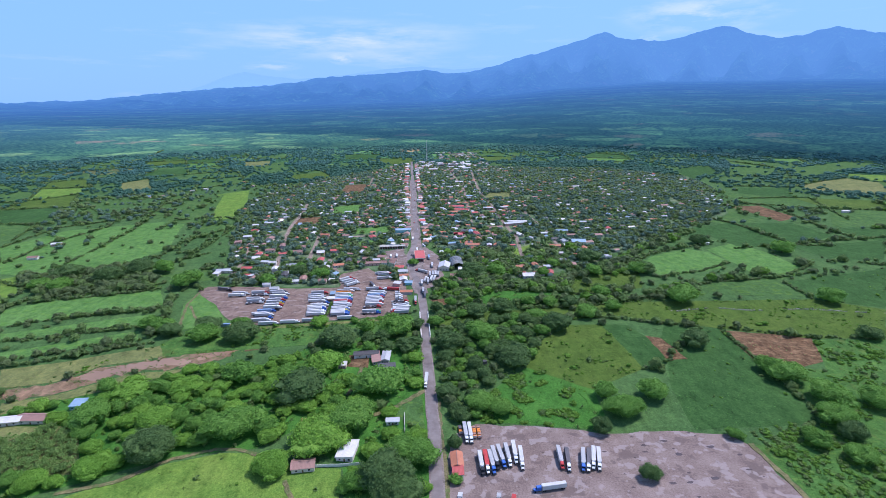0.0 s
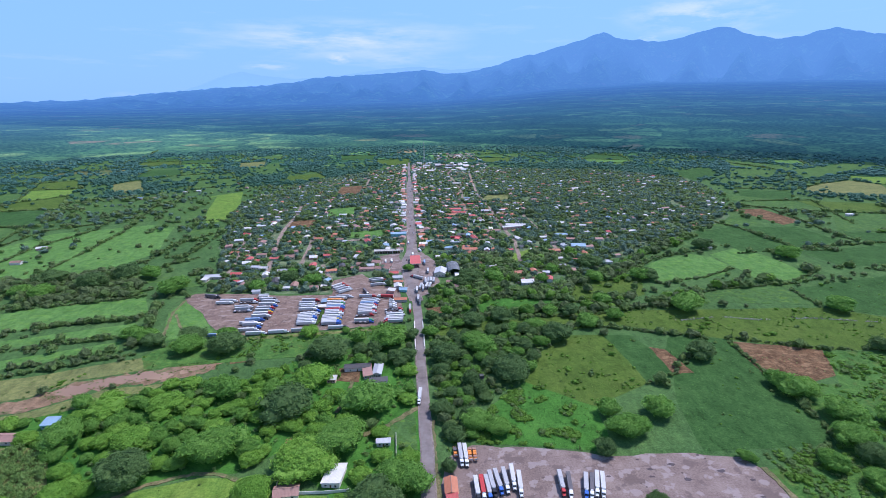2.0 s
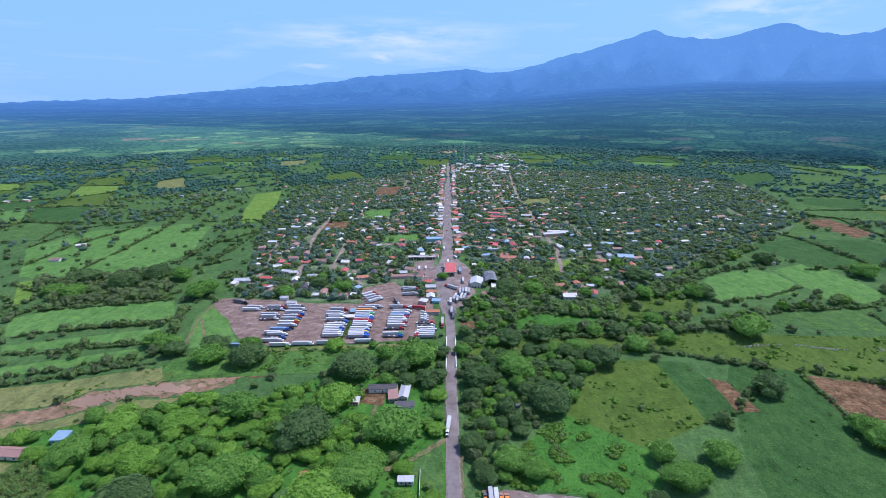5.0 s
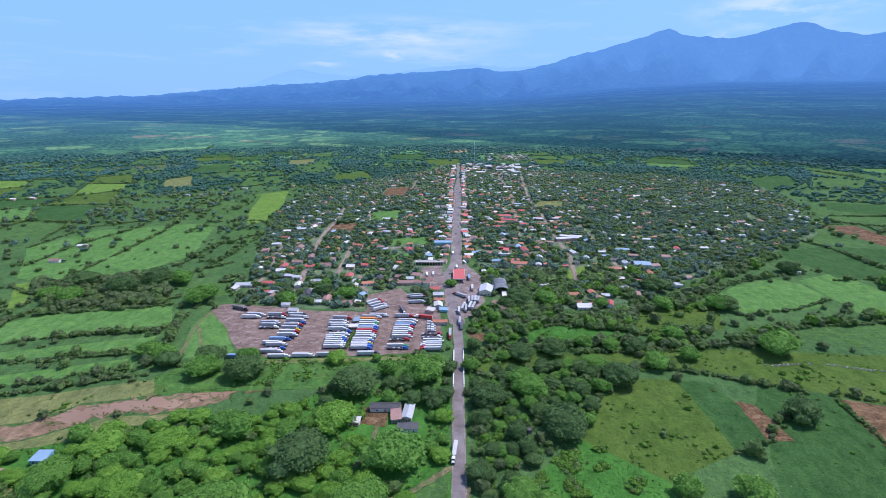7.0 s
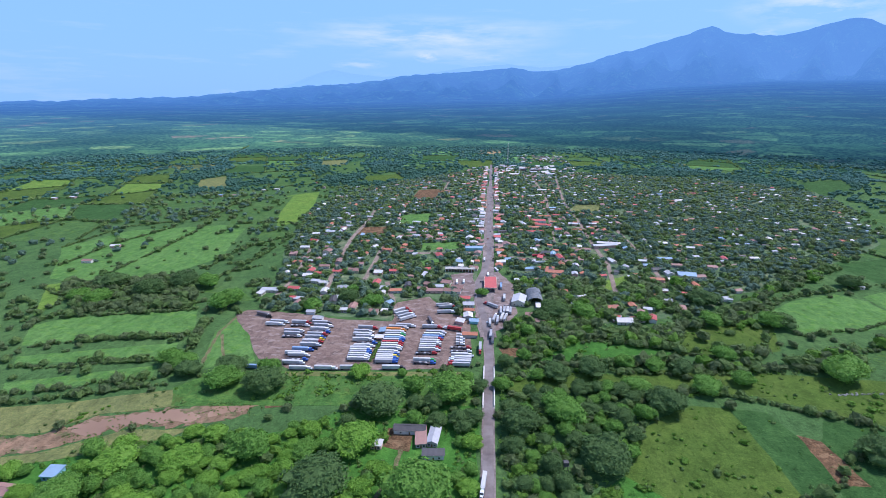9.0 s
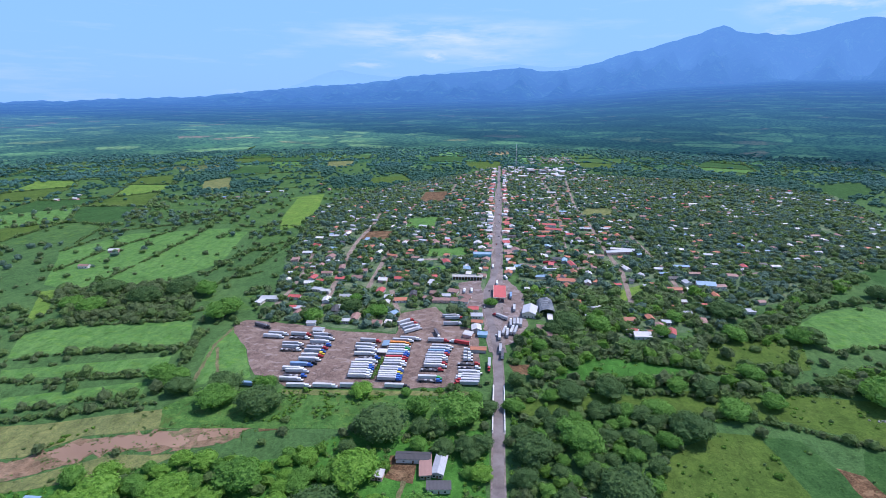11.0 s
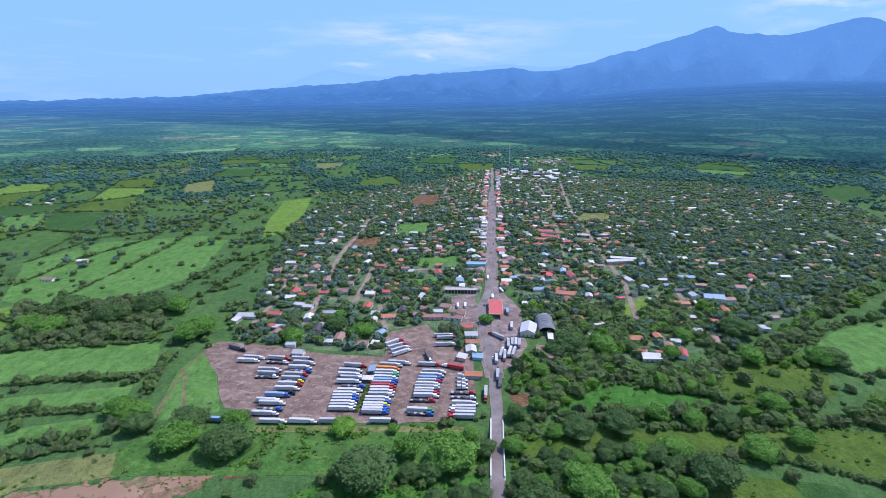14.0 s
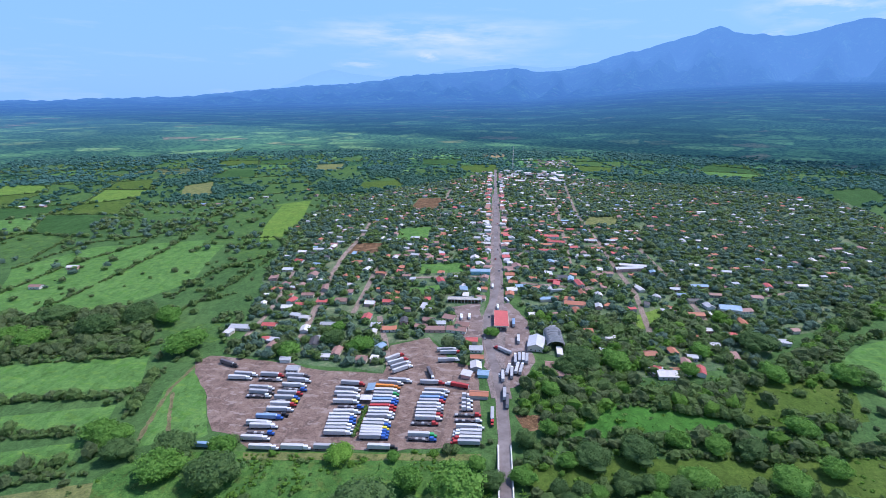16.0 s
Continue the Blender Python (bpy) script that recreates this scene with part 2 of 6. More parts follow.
# next three: leaf colours shifted towards blue to paint in distance haze
leaf_material("leaves_far_hazed", (0.076, 0.15, 0.112), (0.12, 0.205, 0.145), (0.176, 0.27, 0.186))
leaf_material("leaves_distant_hazed", (0.048, 0.131, 0.099), (0.067, 0.17, 0.121), (0.093, 0.215, 0.14))
leaf_material("leaves_remote_hazed", (0.056, 0.158, 0.142), (0.081, 0.202, 0.17), (0.107, 0.242, 0.19))
leaf_material("grass_green", (0.050, 0.150, 0.032), (0.075, 0.190, 0.039), (0.110, 0.230, 0.052))
leaf_material("grass_yellow", (0.085, 0.160, 0.033), (0.130, 0.210, 0.042), (0.180, 0.245, 0.060))
leaf_material("palm_leaves", (0.120, 0.240, 0.060), (0.180, 0.307, 0.081), (0.255, 0.375, 0.114))


def paint(name, color, rough=0.55, metal=0.0, dirt=0.3, scale=0.6, ribs=0.0, vary=0.0):
    m, nt, b = nodes_of(name, rough)
    v = coords(nt)
    n = noise_of(nt, v, scale, 6, 0.65)
    n2 = noise_of(nt, v, scale * 9, 3, 0.6)
    low = tuple(x * 0.55 for x in color)
    c = mix(nt, dirt, color, ramp(nt, n, [(0.35, low), (0.7, color)]))
    c = mix(nt, dirt * 0.6, c, ramp(nt, n2, [(0.3, low), (0.6, color)]))
    if vary:
        oi = nt.nodes.new("ShaderNodeObjectInfo")
        g = ramp(nt, oi.outputs["Random"], [(0.0, (1 - vary,) * 3), (1.0, (1.0, 1.0, 1.0))])
        c = mix(nt, 1.0, c, g, "MULTIPLY")
    b.inputs["Metallic"].default_value = metal
    nt.links.new(c, b.inputs["Base Color"])
    if ribs:
        w = nt.nodes.new("ShaderNodeTexWave")
        w.inputs["Scale"].default_value = 0.314 / ribs
        nt.links.new(v, w.inputs["Vector"])
        bump(nt, b, w.outputs[1], 0.5, 0.08)
    return m


ROOFS = {"terracotta": (0.50, 0.19, 0.11), "rust": (0.37, 0.215, 0.18), "red": (0.55, 0.12, 0.11), "zinc": (0.54, 0.55, 0.58), "white": (0.68, 0.66, 0.65),
         "blue": (0.28, 0.42, 0.56), "dark": (0.10, 0.095, 0.10), "hangar": (0.40, 0.42, 0.45)}
for key, col in ROOFS.items():
    paint("roof_" + key, col, 0.6, 0.0, 0.5, 0.25, 0.8, 0.25)
WALLS = {"cream": (0.62, 0.56, 0.46), "plaster": (0.68, 0.66, 0.62), "pink": (0.58, 0.36, 0.32), "block": (0.40, 0.37, 0.35), "aqua": (0.22, 0.48, 0.52)}
for key, col in WALLS.items():
    paint("wall_" + key, col, 0.9, 0.0, 0.4, 0.4)
PAINTS = {"white": (0.74, 0.75, 0.76), "grey": (0.40, 0.40, 0.415), "box": (0.53, 0.525, 0.53), "red": (0.46, 0.055, 0.055), "blue": (0.05, 0.14, 0.45), "bluebox": (0.22, 0.34, 0.52), "yellow": (0.75, 0.56, 0.04),
          "orange": (0.68, 0.24, 0.05), "green": (0.05, 0.36, 0.12), "black": (0.03, 0.03, 0.035), "dark": (0.12, 0.11, 0.12), "none": (0.5, 0.5, 0.5)}
for key, col in PAINTS.items():
    paint("paint_" + key, col, 0.4, 0.0, 0.25, 0.3)
paint("rubber", (0.018, 0.018, 0.018), 0.85)
paint("steel", (0.10, 0.095, 0.095), 0.6, 0.4)
paint("glass_dark", (0.02, 0.025, 0.03), 0.1)
paint("wood_door", (0.16, 0.09, 0.05), 0.8)
paint("rail_white", (0.72, 0.71, 0.68), 0.7, 0.0, 0.4)
m, nt, b = nodes_of("muddy_water", 0.35)
n = noise_of(nt, coords(nt), 0.02, 3)
nt.links.new(ramp(nt, n, [(0.3, (0.22, 0.128, 0.075)), (0.7, (0.29, 0.180, 0.112))]), b.inputs["Base Color"])
b.inputs["Specular IOR Level"].default_value = 0.3
soil_material("oil_stain", (0.080, 0.062, 0.058), (0.110, 0.085, 0.080), (0.140, 0.110, 0.105), 0.3, 1.0)
m, nt, b = nodes_of("puddle_water", 0.06)
b.inputs["Base Color"].default_value = (0.095, 0.072, 0.068, 1)
b.inputs["Specular IOR Level"].default_value = 0.5

# ---- mesh helpers


def mesh_ob(name, verts, faces, mat, parent=None, smooth=False):
    me = bpy.data.meshes.new(name)
    me.from_pydata([tuple(v) for v in verts], [], [tuple(f) for f in faces])
    if smooth:
        me.polygons.foreach_set("use_smooth", [True] * len(me.polygons))
    me.materials.append(MATS[mat])
    ob = new(name, me)
    if parent:
        ob.parent = parent
    return ob


def array_ob(name, v, f, mat, parent=None, smooth=False):
    """A mesh object from arrays of vertices and triangles."""
    me = bpy.data.meshes.new(name)
    v, f = np.asarray(v, np.float32), np.asarray(f, np.int32)
    me.vertices.add(len(v))
    me.vertices.foreach_set("co", v.ravel())
    k = f.shape[1]
    me.loops.add(len(f) * k)
    me.loops.foreach_set("vertex_index", f.ravel())
    me.polygons.add(len(f))
    me.polygons.foreach_set("loop_start", np.arange(len(f), dtype=np.int32) * k)
    me.polygons.foreach_set("loop_total", np.full(len(f), k, np.int32))
    me.polygons.foreach_set("use_smooth", np.full(len(f), smooth))
    me.update(calc_edges=True)
    me.materials.append(MATS[mat])
    ob = new(name, me)
    if parent:
        ob.parent = parent
    return ob


def part(name, bm, mat, parent, label=""):
    me = bpy.data.meshes.new(name)
    bm.to_mesh(me)
    bm.free()
    me.materials.append(MATS[mat])
    ob = new(name, me)
    ob.parent = parent
    if label:
        ob["label"] = label
    return ob


def box(bm, x0, x1, y0, y1, z0, z1, bevel=0.0):
    r = bmesh.ops.create_cube(bm, size=1, matrix=Matrix.Translation(((x0 + x1) / 2, (y0 + y1) / 2, (z0 + z1) / 2)) @ Matrix.Diagonal((x1 - x0, y1 - y0, z1 - z0, 1)))
    if bevel:
        es = list({e for v in r["verts"] for e in v.link_edges})
        bmesh.ops.bevel(bm, geom=es, offset=bevel, segments=1, affect="EDGES")
    return bm


def prism(bm, pts, z0, z1):
    """A standing prism on the outline pts."""
    lo = [bm.verts.new((x, y, z0)) for x, y in pts]
    hi = [bm.verts.new((x, y, z1)) for x, y in pts]
    n = len(pts)
    bm.faces.new(hi)
    for i in range(n):
        bm.faces.new((lo[i], lo[(i + 1) % n], hi[(i + 1) % n], hi[i]))
    bmesh.ops.recalc_face_normals(bm, faces=bm.faces)
    return bm


def inside(p, poly):
    x, y = p
    hit = False
    for (x0, y0), (x1, y1) in zip(poly, poly[1:] + poly[:1]):
        if (y0 > y) != (y1 > y) and x < (x1 - x0) * (y - y0) / (y1 - y0) + x0:
            hit = not hit
    return hit


def bounds(poly):
    xs, ys = [p[0] for p in poly], [p[1] for p in poly]
    return min(xs), max(xs), min(ys), max(ys)


rng = random.Random(7)
nrng = np.random.default_rng(7)
BIG, HOUSES, TRUCKS = [], [], []
FIELDS = []      # open ground that trees keep clear of
KEEP = {}        # cells of 4 m that roads, houses and vehicles hold


def hold(x, y, r):
    for i in range(int((x - r) // 4), int((x + r) // 4) + 1):
        for j in range(int((y - r) // 4), int((y + r) // 4) + 1):
            KEEP[(i, j)] = 1


def held(x, y):
    return (int(x // 4), int(y // 4)) in KEEP


# ---- the land: one sheet, flat round the town, then raised to a horizon, hills and mountains that fit the camera's view
SKYLINE = [(-180, -0.4), (-60, -0.4), (-46, -0.25), (-41, -0.1), (-37.9, 0.05), (-35.6, 0.13), (-31.9, 0.25), (-28.8, 0.54), (-25.5, 0.89), (-19.8, 1.43), (-15.5, 1.61), (-10.9, 2.29), (-6.2, 2.69), (-2.6, 2.91), (-0.5, 3.08), (0.7, 3.19), (1.9, 3.01), (2.8, 2.72), (5.2, 2.93), (7.6, 3.41), (9.4, 4.01), (10.6, 4.38), (11.7, 4.64), (12.9, 4.83), (14.3, 5.18), (15.7, 5.58), (17.3, 6.06), (18.2, 6.34), (19.1, 6.57), (19.6, 6.34), (20.2, 6.0), (21.7, 5.63), (22.5, 5.7), (23.3, 5.46), (24.9, 5.5), (26.6, 5.87), (28.2, 6.27), (29.9, 6.56), (30.6, 6.42), (31.6, 5.87), (32.7, 5.51), (34.5, 5.21), (36.0, 5.35), (38.3, 5.81), (39.5, 5.54), (41.7, 5.11), (55, 4.0), (75, 1.5), (95, -0.4)]
SKY_A, SKY_E = [p[0] for p in SKYLINE], [p[1] for p in SKYLINE]
FOOT_A, FOOT_E = (-180, -60, -46, -20, -5, 2, 8, 15, 25, 40, 60, 100, 180), (-0.9, -0.9, -0.75, -0.45, -0.1, 0.0, 0.5, 1.2, 1.7, 1.6, 0.8, -0.8, -0.9)
RIVER = [(-420, 395), (-250, 420), (-120, 470), (-60, 492), (-8, 500), (60, 488), (160, 505), (330, 530), (520, 540)]


def to_line(x, y, line):
    best = 1e9
    for (x0, y0), (x1, y1) in zip(line, line[1:]):
        dx, dy = x1 - x0, y1 - y0
        k = max(0, min(1, ((x - x0) * dx + (y - y0) * dy) / (dx * dx + dy * dy)))
        best = min(best, math.hypot(x - x0 - k * dx, y - y0 - k * dy))
    return best


def land(x, y):
    r = math.hypot(x, y - 110)
    if r < 700:
        if abs(x + 8) < 120 and 430 < y < 570:
            d = to_line(x, y, RIVER)
            return -3.2 * math.exp(-(d / 9) ** 2) * max(0, 1 - (abs(x + 8) / 110) ** 2)
        return 0.0
    if r < 2400:
        return 0.0
    a = math.degrees(math.atan2(x, y - 110))
    u = min(1, (r - 2400) / 2430)
    crest = 224 + 4830 * math.tan(radians(float(np.interp(a, SKY_A, SKY_E))))
    foot = 224 + 4150 * math.tan(radians(float(np.interp(a, FOOT_A, FOOT_E))))
    rough = noise.fractal(Vector((x / 300, y / 300, 3)), 0.9, 2.1, 5)
    if u < 0.72:
        return max(0, foot * (u / 0.72) ** 1.6 + 3 * rough * (u / 0.72) ** 2)
    t = (u - 0.72) / 0.28
    spur = noise.ridged_multi_fractal(Vector((a * 0.22, t * 1.1 + 0.05 * a, 7)), 0.8, 2.1, 5, 1.0, 2.0) - 1.1
    amp = max(20, crest - foot)
    return foot + (crest - foot) * (0.42 * t + 0.58 * t * t) + t * (1 - t) * 4 * (0.42 * amp * spur + 0.08 * amp * rough) + (5 + 3 * t) * rough + 9 * t * noise.fractal(Vector((x / 70, y / 70, 5)), 0.9, 2.1, 4)


def build_land():
    az = sorted(set([round(a, 2) for a in np.arange(-56, 56.01, 0.25)] + [round(a, 2) for a in np.arange(60, 301, 10)]))
    rr = [float(q) for q in list(np.arange(20, 300, 40)) + list(np.arange(300, 480, 6)) + list(np.arange(480, 2400, 80)) + list(np.concatenate([np.arange(2400, 4150, 70), np.arange(4150, 4831, 20)]))]
    n = len(az)
    verts = [(0, 110, 0)]
    for r in rr:
        for a in az:
            x, y = r * math.sin(radians(a)), 110 + r * math.cos(radians(a))
            verts.append((x, y, land(x, y)))
    faces, kinds, far = [(0, 1 + (k + 1) % n, 1 + k) for k in range(n)], [0] * n, []
    for i in range(len(rr) - 1):
        for k in range(n):
            a, b2 = 1 + i * n + k, 1 + i * n + (k + 1) % n
            if rr[i] >= 2400:
                far.append((a, b2, b2 + n, a + n))
                continue
            faces.append((a, b2, b2 + n, a + n))
            kinds.append(0 if rr[i] + 320 * noise.noise(Vector((verts[a][0] / 300, verts[a][1] / 300, 0))) < 1950 else 1)
    cut = 1 + (rr.index(2400) + 1) * n
    ob = mesh_ob("ground", verts[:cut], faces, "rough_ground", smooth=True)
    ob.data.materials.append(MATS["far_land"])
    ob.data.polygons.foreach_set("material_index", kinds)
    ob.data.update()
    tagged(ob, "green farmland plain before far mountains, blue haze painted into its rim", "ground", kind="structure")
    base = cut - n
    # plan stretched by the angle seen from the camera, not true distance
    plan = []
    for x, y, z in verts[base:]:
        a, r = math.atan2(x, y - 110), math.hypot(x, y - 110)
        low = float(np.interp(math.degrees(a), FOOT_A, FOOT_E))
        e = min(low, math.degrees(math.atan2(z - 224, r)))
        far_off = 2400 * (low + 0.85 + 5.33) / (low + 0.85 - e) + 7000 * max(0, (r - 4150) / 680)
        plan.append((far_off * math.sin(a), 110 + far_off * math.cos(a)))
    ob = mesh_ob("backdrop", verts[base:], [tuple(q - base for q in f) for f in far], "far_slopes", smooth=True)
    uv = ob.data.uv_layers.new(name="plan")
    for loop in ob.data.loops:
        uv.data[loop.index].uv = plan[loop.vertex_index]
    tagged(ob, "wooded foothills and mountains far off, blue haze painted on as glow", "mountains", kind="structure")


build_land()

# behind the mountains: a far range with haze painted as blue glow, and a painted glowing sky with thin cloud
FAR_RANGE = [(-24, 0.9), (-21.9, 1.6), (-19.7, 2.5), (-17.9, 2.95), (-16.2, 2.6), (-12.8, 2.25), (-8.1, 2.66), (-3.9, 3.25), (0, 3.54), (3.6, 3.2), (7.6, 3.42), (10, 3.0)]


CLOUDS = [(-695, 4830, 750, 1300, 200, 0.75), (-680, 4832, 590, 170, 75, 1.3), (1888, 4498, 715, 150, 50, 0.85), (2212, 4347, 890, 700, 190, 0.75), (-250, 4870, 590, 420, 60, 0.35), (-1250, 4720, 520, 300, 50, 0.5)]


def backdrops():
    # haze blue painted into the range's base colour and glow
    m, nt, b = nodes_of("haze_glow", 1.0)
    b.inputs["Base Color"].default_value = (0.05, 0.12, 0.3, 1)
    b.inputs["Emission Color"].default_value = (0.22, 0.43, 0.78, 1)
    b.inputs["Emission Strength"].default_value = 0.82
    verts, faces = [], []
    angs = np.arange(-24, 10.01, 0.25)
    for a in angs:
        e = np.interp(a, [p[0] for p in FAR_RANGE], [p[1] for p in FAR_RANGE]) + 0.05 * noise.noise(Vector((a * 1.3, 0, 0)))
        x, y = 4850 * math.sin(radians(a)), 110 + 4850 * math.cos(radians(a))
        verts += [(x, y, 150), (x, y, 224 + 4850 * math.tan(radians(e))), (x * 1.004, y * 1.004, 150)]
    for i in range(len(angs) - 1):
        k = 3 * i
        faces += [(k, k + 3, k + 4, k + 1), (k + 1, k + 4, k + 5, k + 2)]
    tagged(mesh_ob("backdrop", verts, faces, "haze_glow", smooth=True), "faint mountain range on the skyline, its blue haze a painted glow", "mountains", kind="structure")
    # glowing sheet painted sky blue with paler cloud; mostly hides the sky behind
    m, nt, b = nodes_of("painted_sky", 1.0)
    out = nt.nodes["Material Output"]
    em, tr, ms = nt.nodes.new("ShaderNodeEmission"), nt.nodes.new("ShaderNodeBsdfTransparent"), nt.nodes.new("ShaderNodeMixShader")
    tc, sp, mr = nt.nodes.new("ShaderNodeTexCoord"), nt.nodes.new("ShaderNodeSeparateXYZ"), nt.nodes.new("ShaderNodeMapRange")
    nt.links.new(tc.outputs["Object"], sp.inputs[0])
    nt.links.new(sp.outputs["Z"], mr.inputs[0])
    mr.inputs[1].default_value, mr.inputs[2].default_value, mr.inputs[3].default_value, mr.inputs[4].default_value = 150, 1600, 0.97, 0.85
    v = coords(nt, 0.0006, 0.0006, 0.0050)
    wisps = ramp(nt, noise_of(nt, v, 1.6, 7, 0.60), [(0.56, (0, 0, 0)), (0.88, (0.35, 0.35, 0.35))])
    for sx, sy, sz, wide, high, much in CLOUDS:
        mp, le, mrr, mu = nt.nodes.new("ShaderNodeMapping"), nt.nodes.new("ShaderNodeVectorMath"), nt.nodes.new("ShaderNodeMapRange"), nt.nodes.new("ShaderNodeMath")
        mp.inputs["Scale"].default_value = (1 / wide, 1 / wide, 1 / high)
        mp.inputs["Location"].default_value = (-sx / wide, -sy / wide, -sz / high)
        le.operation, mu.operation = "LENGTH", "MULTIPLY"
        nt.links.new(tc.outputs["Object"], mp.inputs[0])
        nt.links.new(mp.outputs[0], le.inputs[0])
        nt.links.new(le.outputs["Value"], mrr.inputs[0])
        mrr.inputs[1].default_value, mrr.inputs[2].default_value, mrr.inputs[3].default_value, mrr.inputs[4].default_value = 0.1, 1.0, much, 0.0
        puff = ramp(nt, noise_of(nt, coords(nt, 1 / wide, 1 / wide, 1 / high), 1.7, 6, 0.6), [(0.40, (0, 0, 0)), (0.62, (1, 1, 1))])
        nt.links.new(mrr.outputs[0], mu.inputs[0])
        nt.links.new(puff, mu.inputs[1])
        wisps = mix(nt, mu.outputs[0], wisps, (1.0, 1.0, 1.0))
    nt.links.new(mix(nt, wisps, (0.170, 0.372, 0.715), (0.520, 0.585, 0.785)), em.inputs[0])
    nt.links.new(mr.outputs[0], ms.inputs[0])
    nt.links.new(tr.outputs[0], ms.inputs[1])
    nt.links.new(em.outputs[0], ms.inputs[2])
    nt.links.new(ms.outputs[0], out.inputs[0])
    verts, faces = [], []
    angs = np.arange(-80, 81, 4)
    for a in angs:
        x, y = 4880 * math.sin(radians(a)), 110 + 4880 * math.cos(radians(a))
        verts += [(x, y, 120), (x, y, 1500), (x * 0.8, y * 0.8, 2600)]
    for i in range(len(angs) - 1):
        k = 3 * i
        faces += [(k, k + 3, k + 4, k + 1), (k + 1, k + 4, k + 5, k + 2)]
    tagged(mesh_ob("backdrop", verts, faces, "painted_sky", smooth=True), "painted glowing sky with thin white wisps of cloud over the mountains", "cloud", kind="structure")


backdrops()

# ---- open ground
LAYER = [0]


def sheet(name, pts, mat, z):
    bm = bmesh.new()
    prism(bm, pts, z - 0.5, z)
    me = bpy.data.meshes.new(name)
    bm.to_mesh(me)
    bm.free()
    me.materials.append(MATS[mat])
    return new(name, me)


def ragged(pts, step=9.0, amount=1.6):
    """An outline with uneven, natural edges."""
    out = []
    for (x0, y0), (x1, y1) in zip(pts, pts[1:] + pts[:1]):
        n = max(1, min(40, int(math.hypot(x1 - x0, y1 - y0) / step)))
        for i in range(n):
            x, y = x0 + (x1 - x0) * i / n, y0 + (y1 - y0) * i / n
            out.append((x + amount * noise.noise(Vector((x / 7, y / 7, 1))), y + amount * noise.noise(Vector((x / 7, y / 7, 9)))))
    return out


FIELD_WORDS = {"weedy_grass": "weedy green fallow with low scrub", "bright_pasture": "smooth light green pasture between hedges", "pasture": "bright green grazed pasture", "meadow": "lush yellow-green meadow", "crop": "deep green field of young crops in rows", "tall_grass": "field of tall bright green grass",
               "yellow_grass": "yellow-green rough grass field", "dry_grass": "pale dry olive grass field", "soil": "bare reddish brown ploughed soil", "mud": "brown muddy river bank", "muddy_water": "still pool of brown river water", "gravel": "worn gravel yard with stains and puddles", "red_gravel": "reddish brown dirt yard worn by wheels"}


TOPS = []


def FIELD_TOP(n):
    return 0.03 + 0.0018 * min(n, 90)


def top_of(x, y):
    """Height of the surface of yards at a place."""
    z = 0.0
    for (kind, pts, (a, b2, c, d)), t in zip(FIELDS, TOPS):
        if a < x < b2 and c < y < d and inside((x, y), pts):
            z = max(z, t)
    return z


def field(kind, pts):
    LAYER[0] += 1
    far = math.hypot(*pts[0]) > 900
    ob = sheet("truck_yard" if "gravel" in kind else "river_bank" if kind == "mud" else "water" if kind == "muddy_water" else "field", ragged(pts, 40 if far else 3 if kind in ("mud", "muddy_water") else 9, 6 if far else 7 if "mud" in kind else 3 if "gravel" in kind else 1.6), kind, FIELD_TOP(LAYER[0]))
    tagged(ob, FIELD_WORDS[kind], "yard" if "gravel" in kind else "field", kind="structure")
    FIELDS.append((kind, pts, bounds(pts)))
    TOPS.append(FIELD_TOP(LAYER[0]))


def in_field(x, y):
    for kind, pts, (a, b2, c, d) in FIELDS:
        if a < x < b2 and c < y < d and inside((x, y), pts):
            return kind
    return ""


def strip(name, line, w, mat, z, label, category, wob=0.0):
    """A road or path of width w along a line."""
    pts = []
    for (x0, y0), (x1, y1) in zip(line, line[1:]):
        n = max(1, int(math.hypot(x1 - x0, y1 - y0) / (3 if w < 5 else 12)))
        pts += [(x0 + (x1 - x0) * i / n, y0 + (y1 - y0) * i / n) for i in range(n)]
    pts.append(line[-1])
    verts, faces = [], []
    for i, (x, y) in enumerate(pts):
        a, b2 = pts[max(0, i - 1)], pts[min(len(pts) - 1, i + 1)]
        d = Vector((b2[0] - a[0], b2[1] - a[1])).normalized()
        for s in (-1, 1):
            k = w / 2 * (1 + wob * noise.noise(Vector((x / 15, y / 15, s * 5))) + (0.9 * noise.noise(Vector((x / 5, y / 5, s * 3))) if w < 5 else 0))
            verts += [(x + s * d.y * k, y - s * d.x * k, z - 0.4 if s else z), (x + s * d.y * k, y - s * d.x * k, z)]
        hold(x, y, w / 2 + 1)
        if i:
            k = 4 * i
            faces += [(k - 3, k - 1, k + 3, k + 1), (k - 4, k - 3, k + 1, k), (k - 1, k - 2, k + 2, k + 3)]
    return tagged(mesh_ob(name, verts, faces, mat), label, category, kind="structure")


def path(kind, w, line):
    LAYER[0] += 1
    strip(kind, line, w, kind, 0.32 + 0.003 * (LAYER[0] % 20), "unpaved track of pale brown dirt", "road", 0.3)


field('gravel', [(6, 250), (10, 291), (14, 309), (32, 320), (78, 315), (125, 304), (164, 306), (204, 299), (212, 286), (213, 259), (216, 239), (213, 232), (3, 242)])
field('yellow_grass', [(110, 454), (146, 485), (178, 484), (184, 393), (130, 361), (83, 400)])
field('tall_grass', [(83, 400), (130, 361), (126, 307), (79, 317), (35, 322), (49, 365)])
field('crop', [(178, 484), (204, 482), (213, 449), (211, 403), (195, 394), (184, 393)])
field('soil', [(212, 456), (225, 450), (229, 408), (211, 401)])
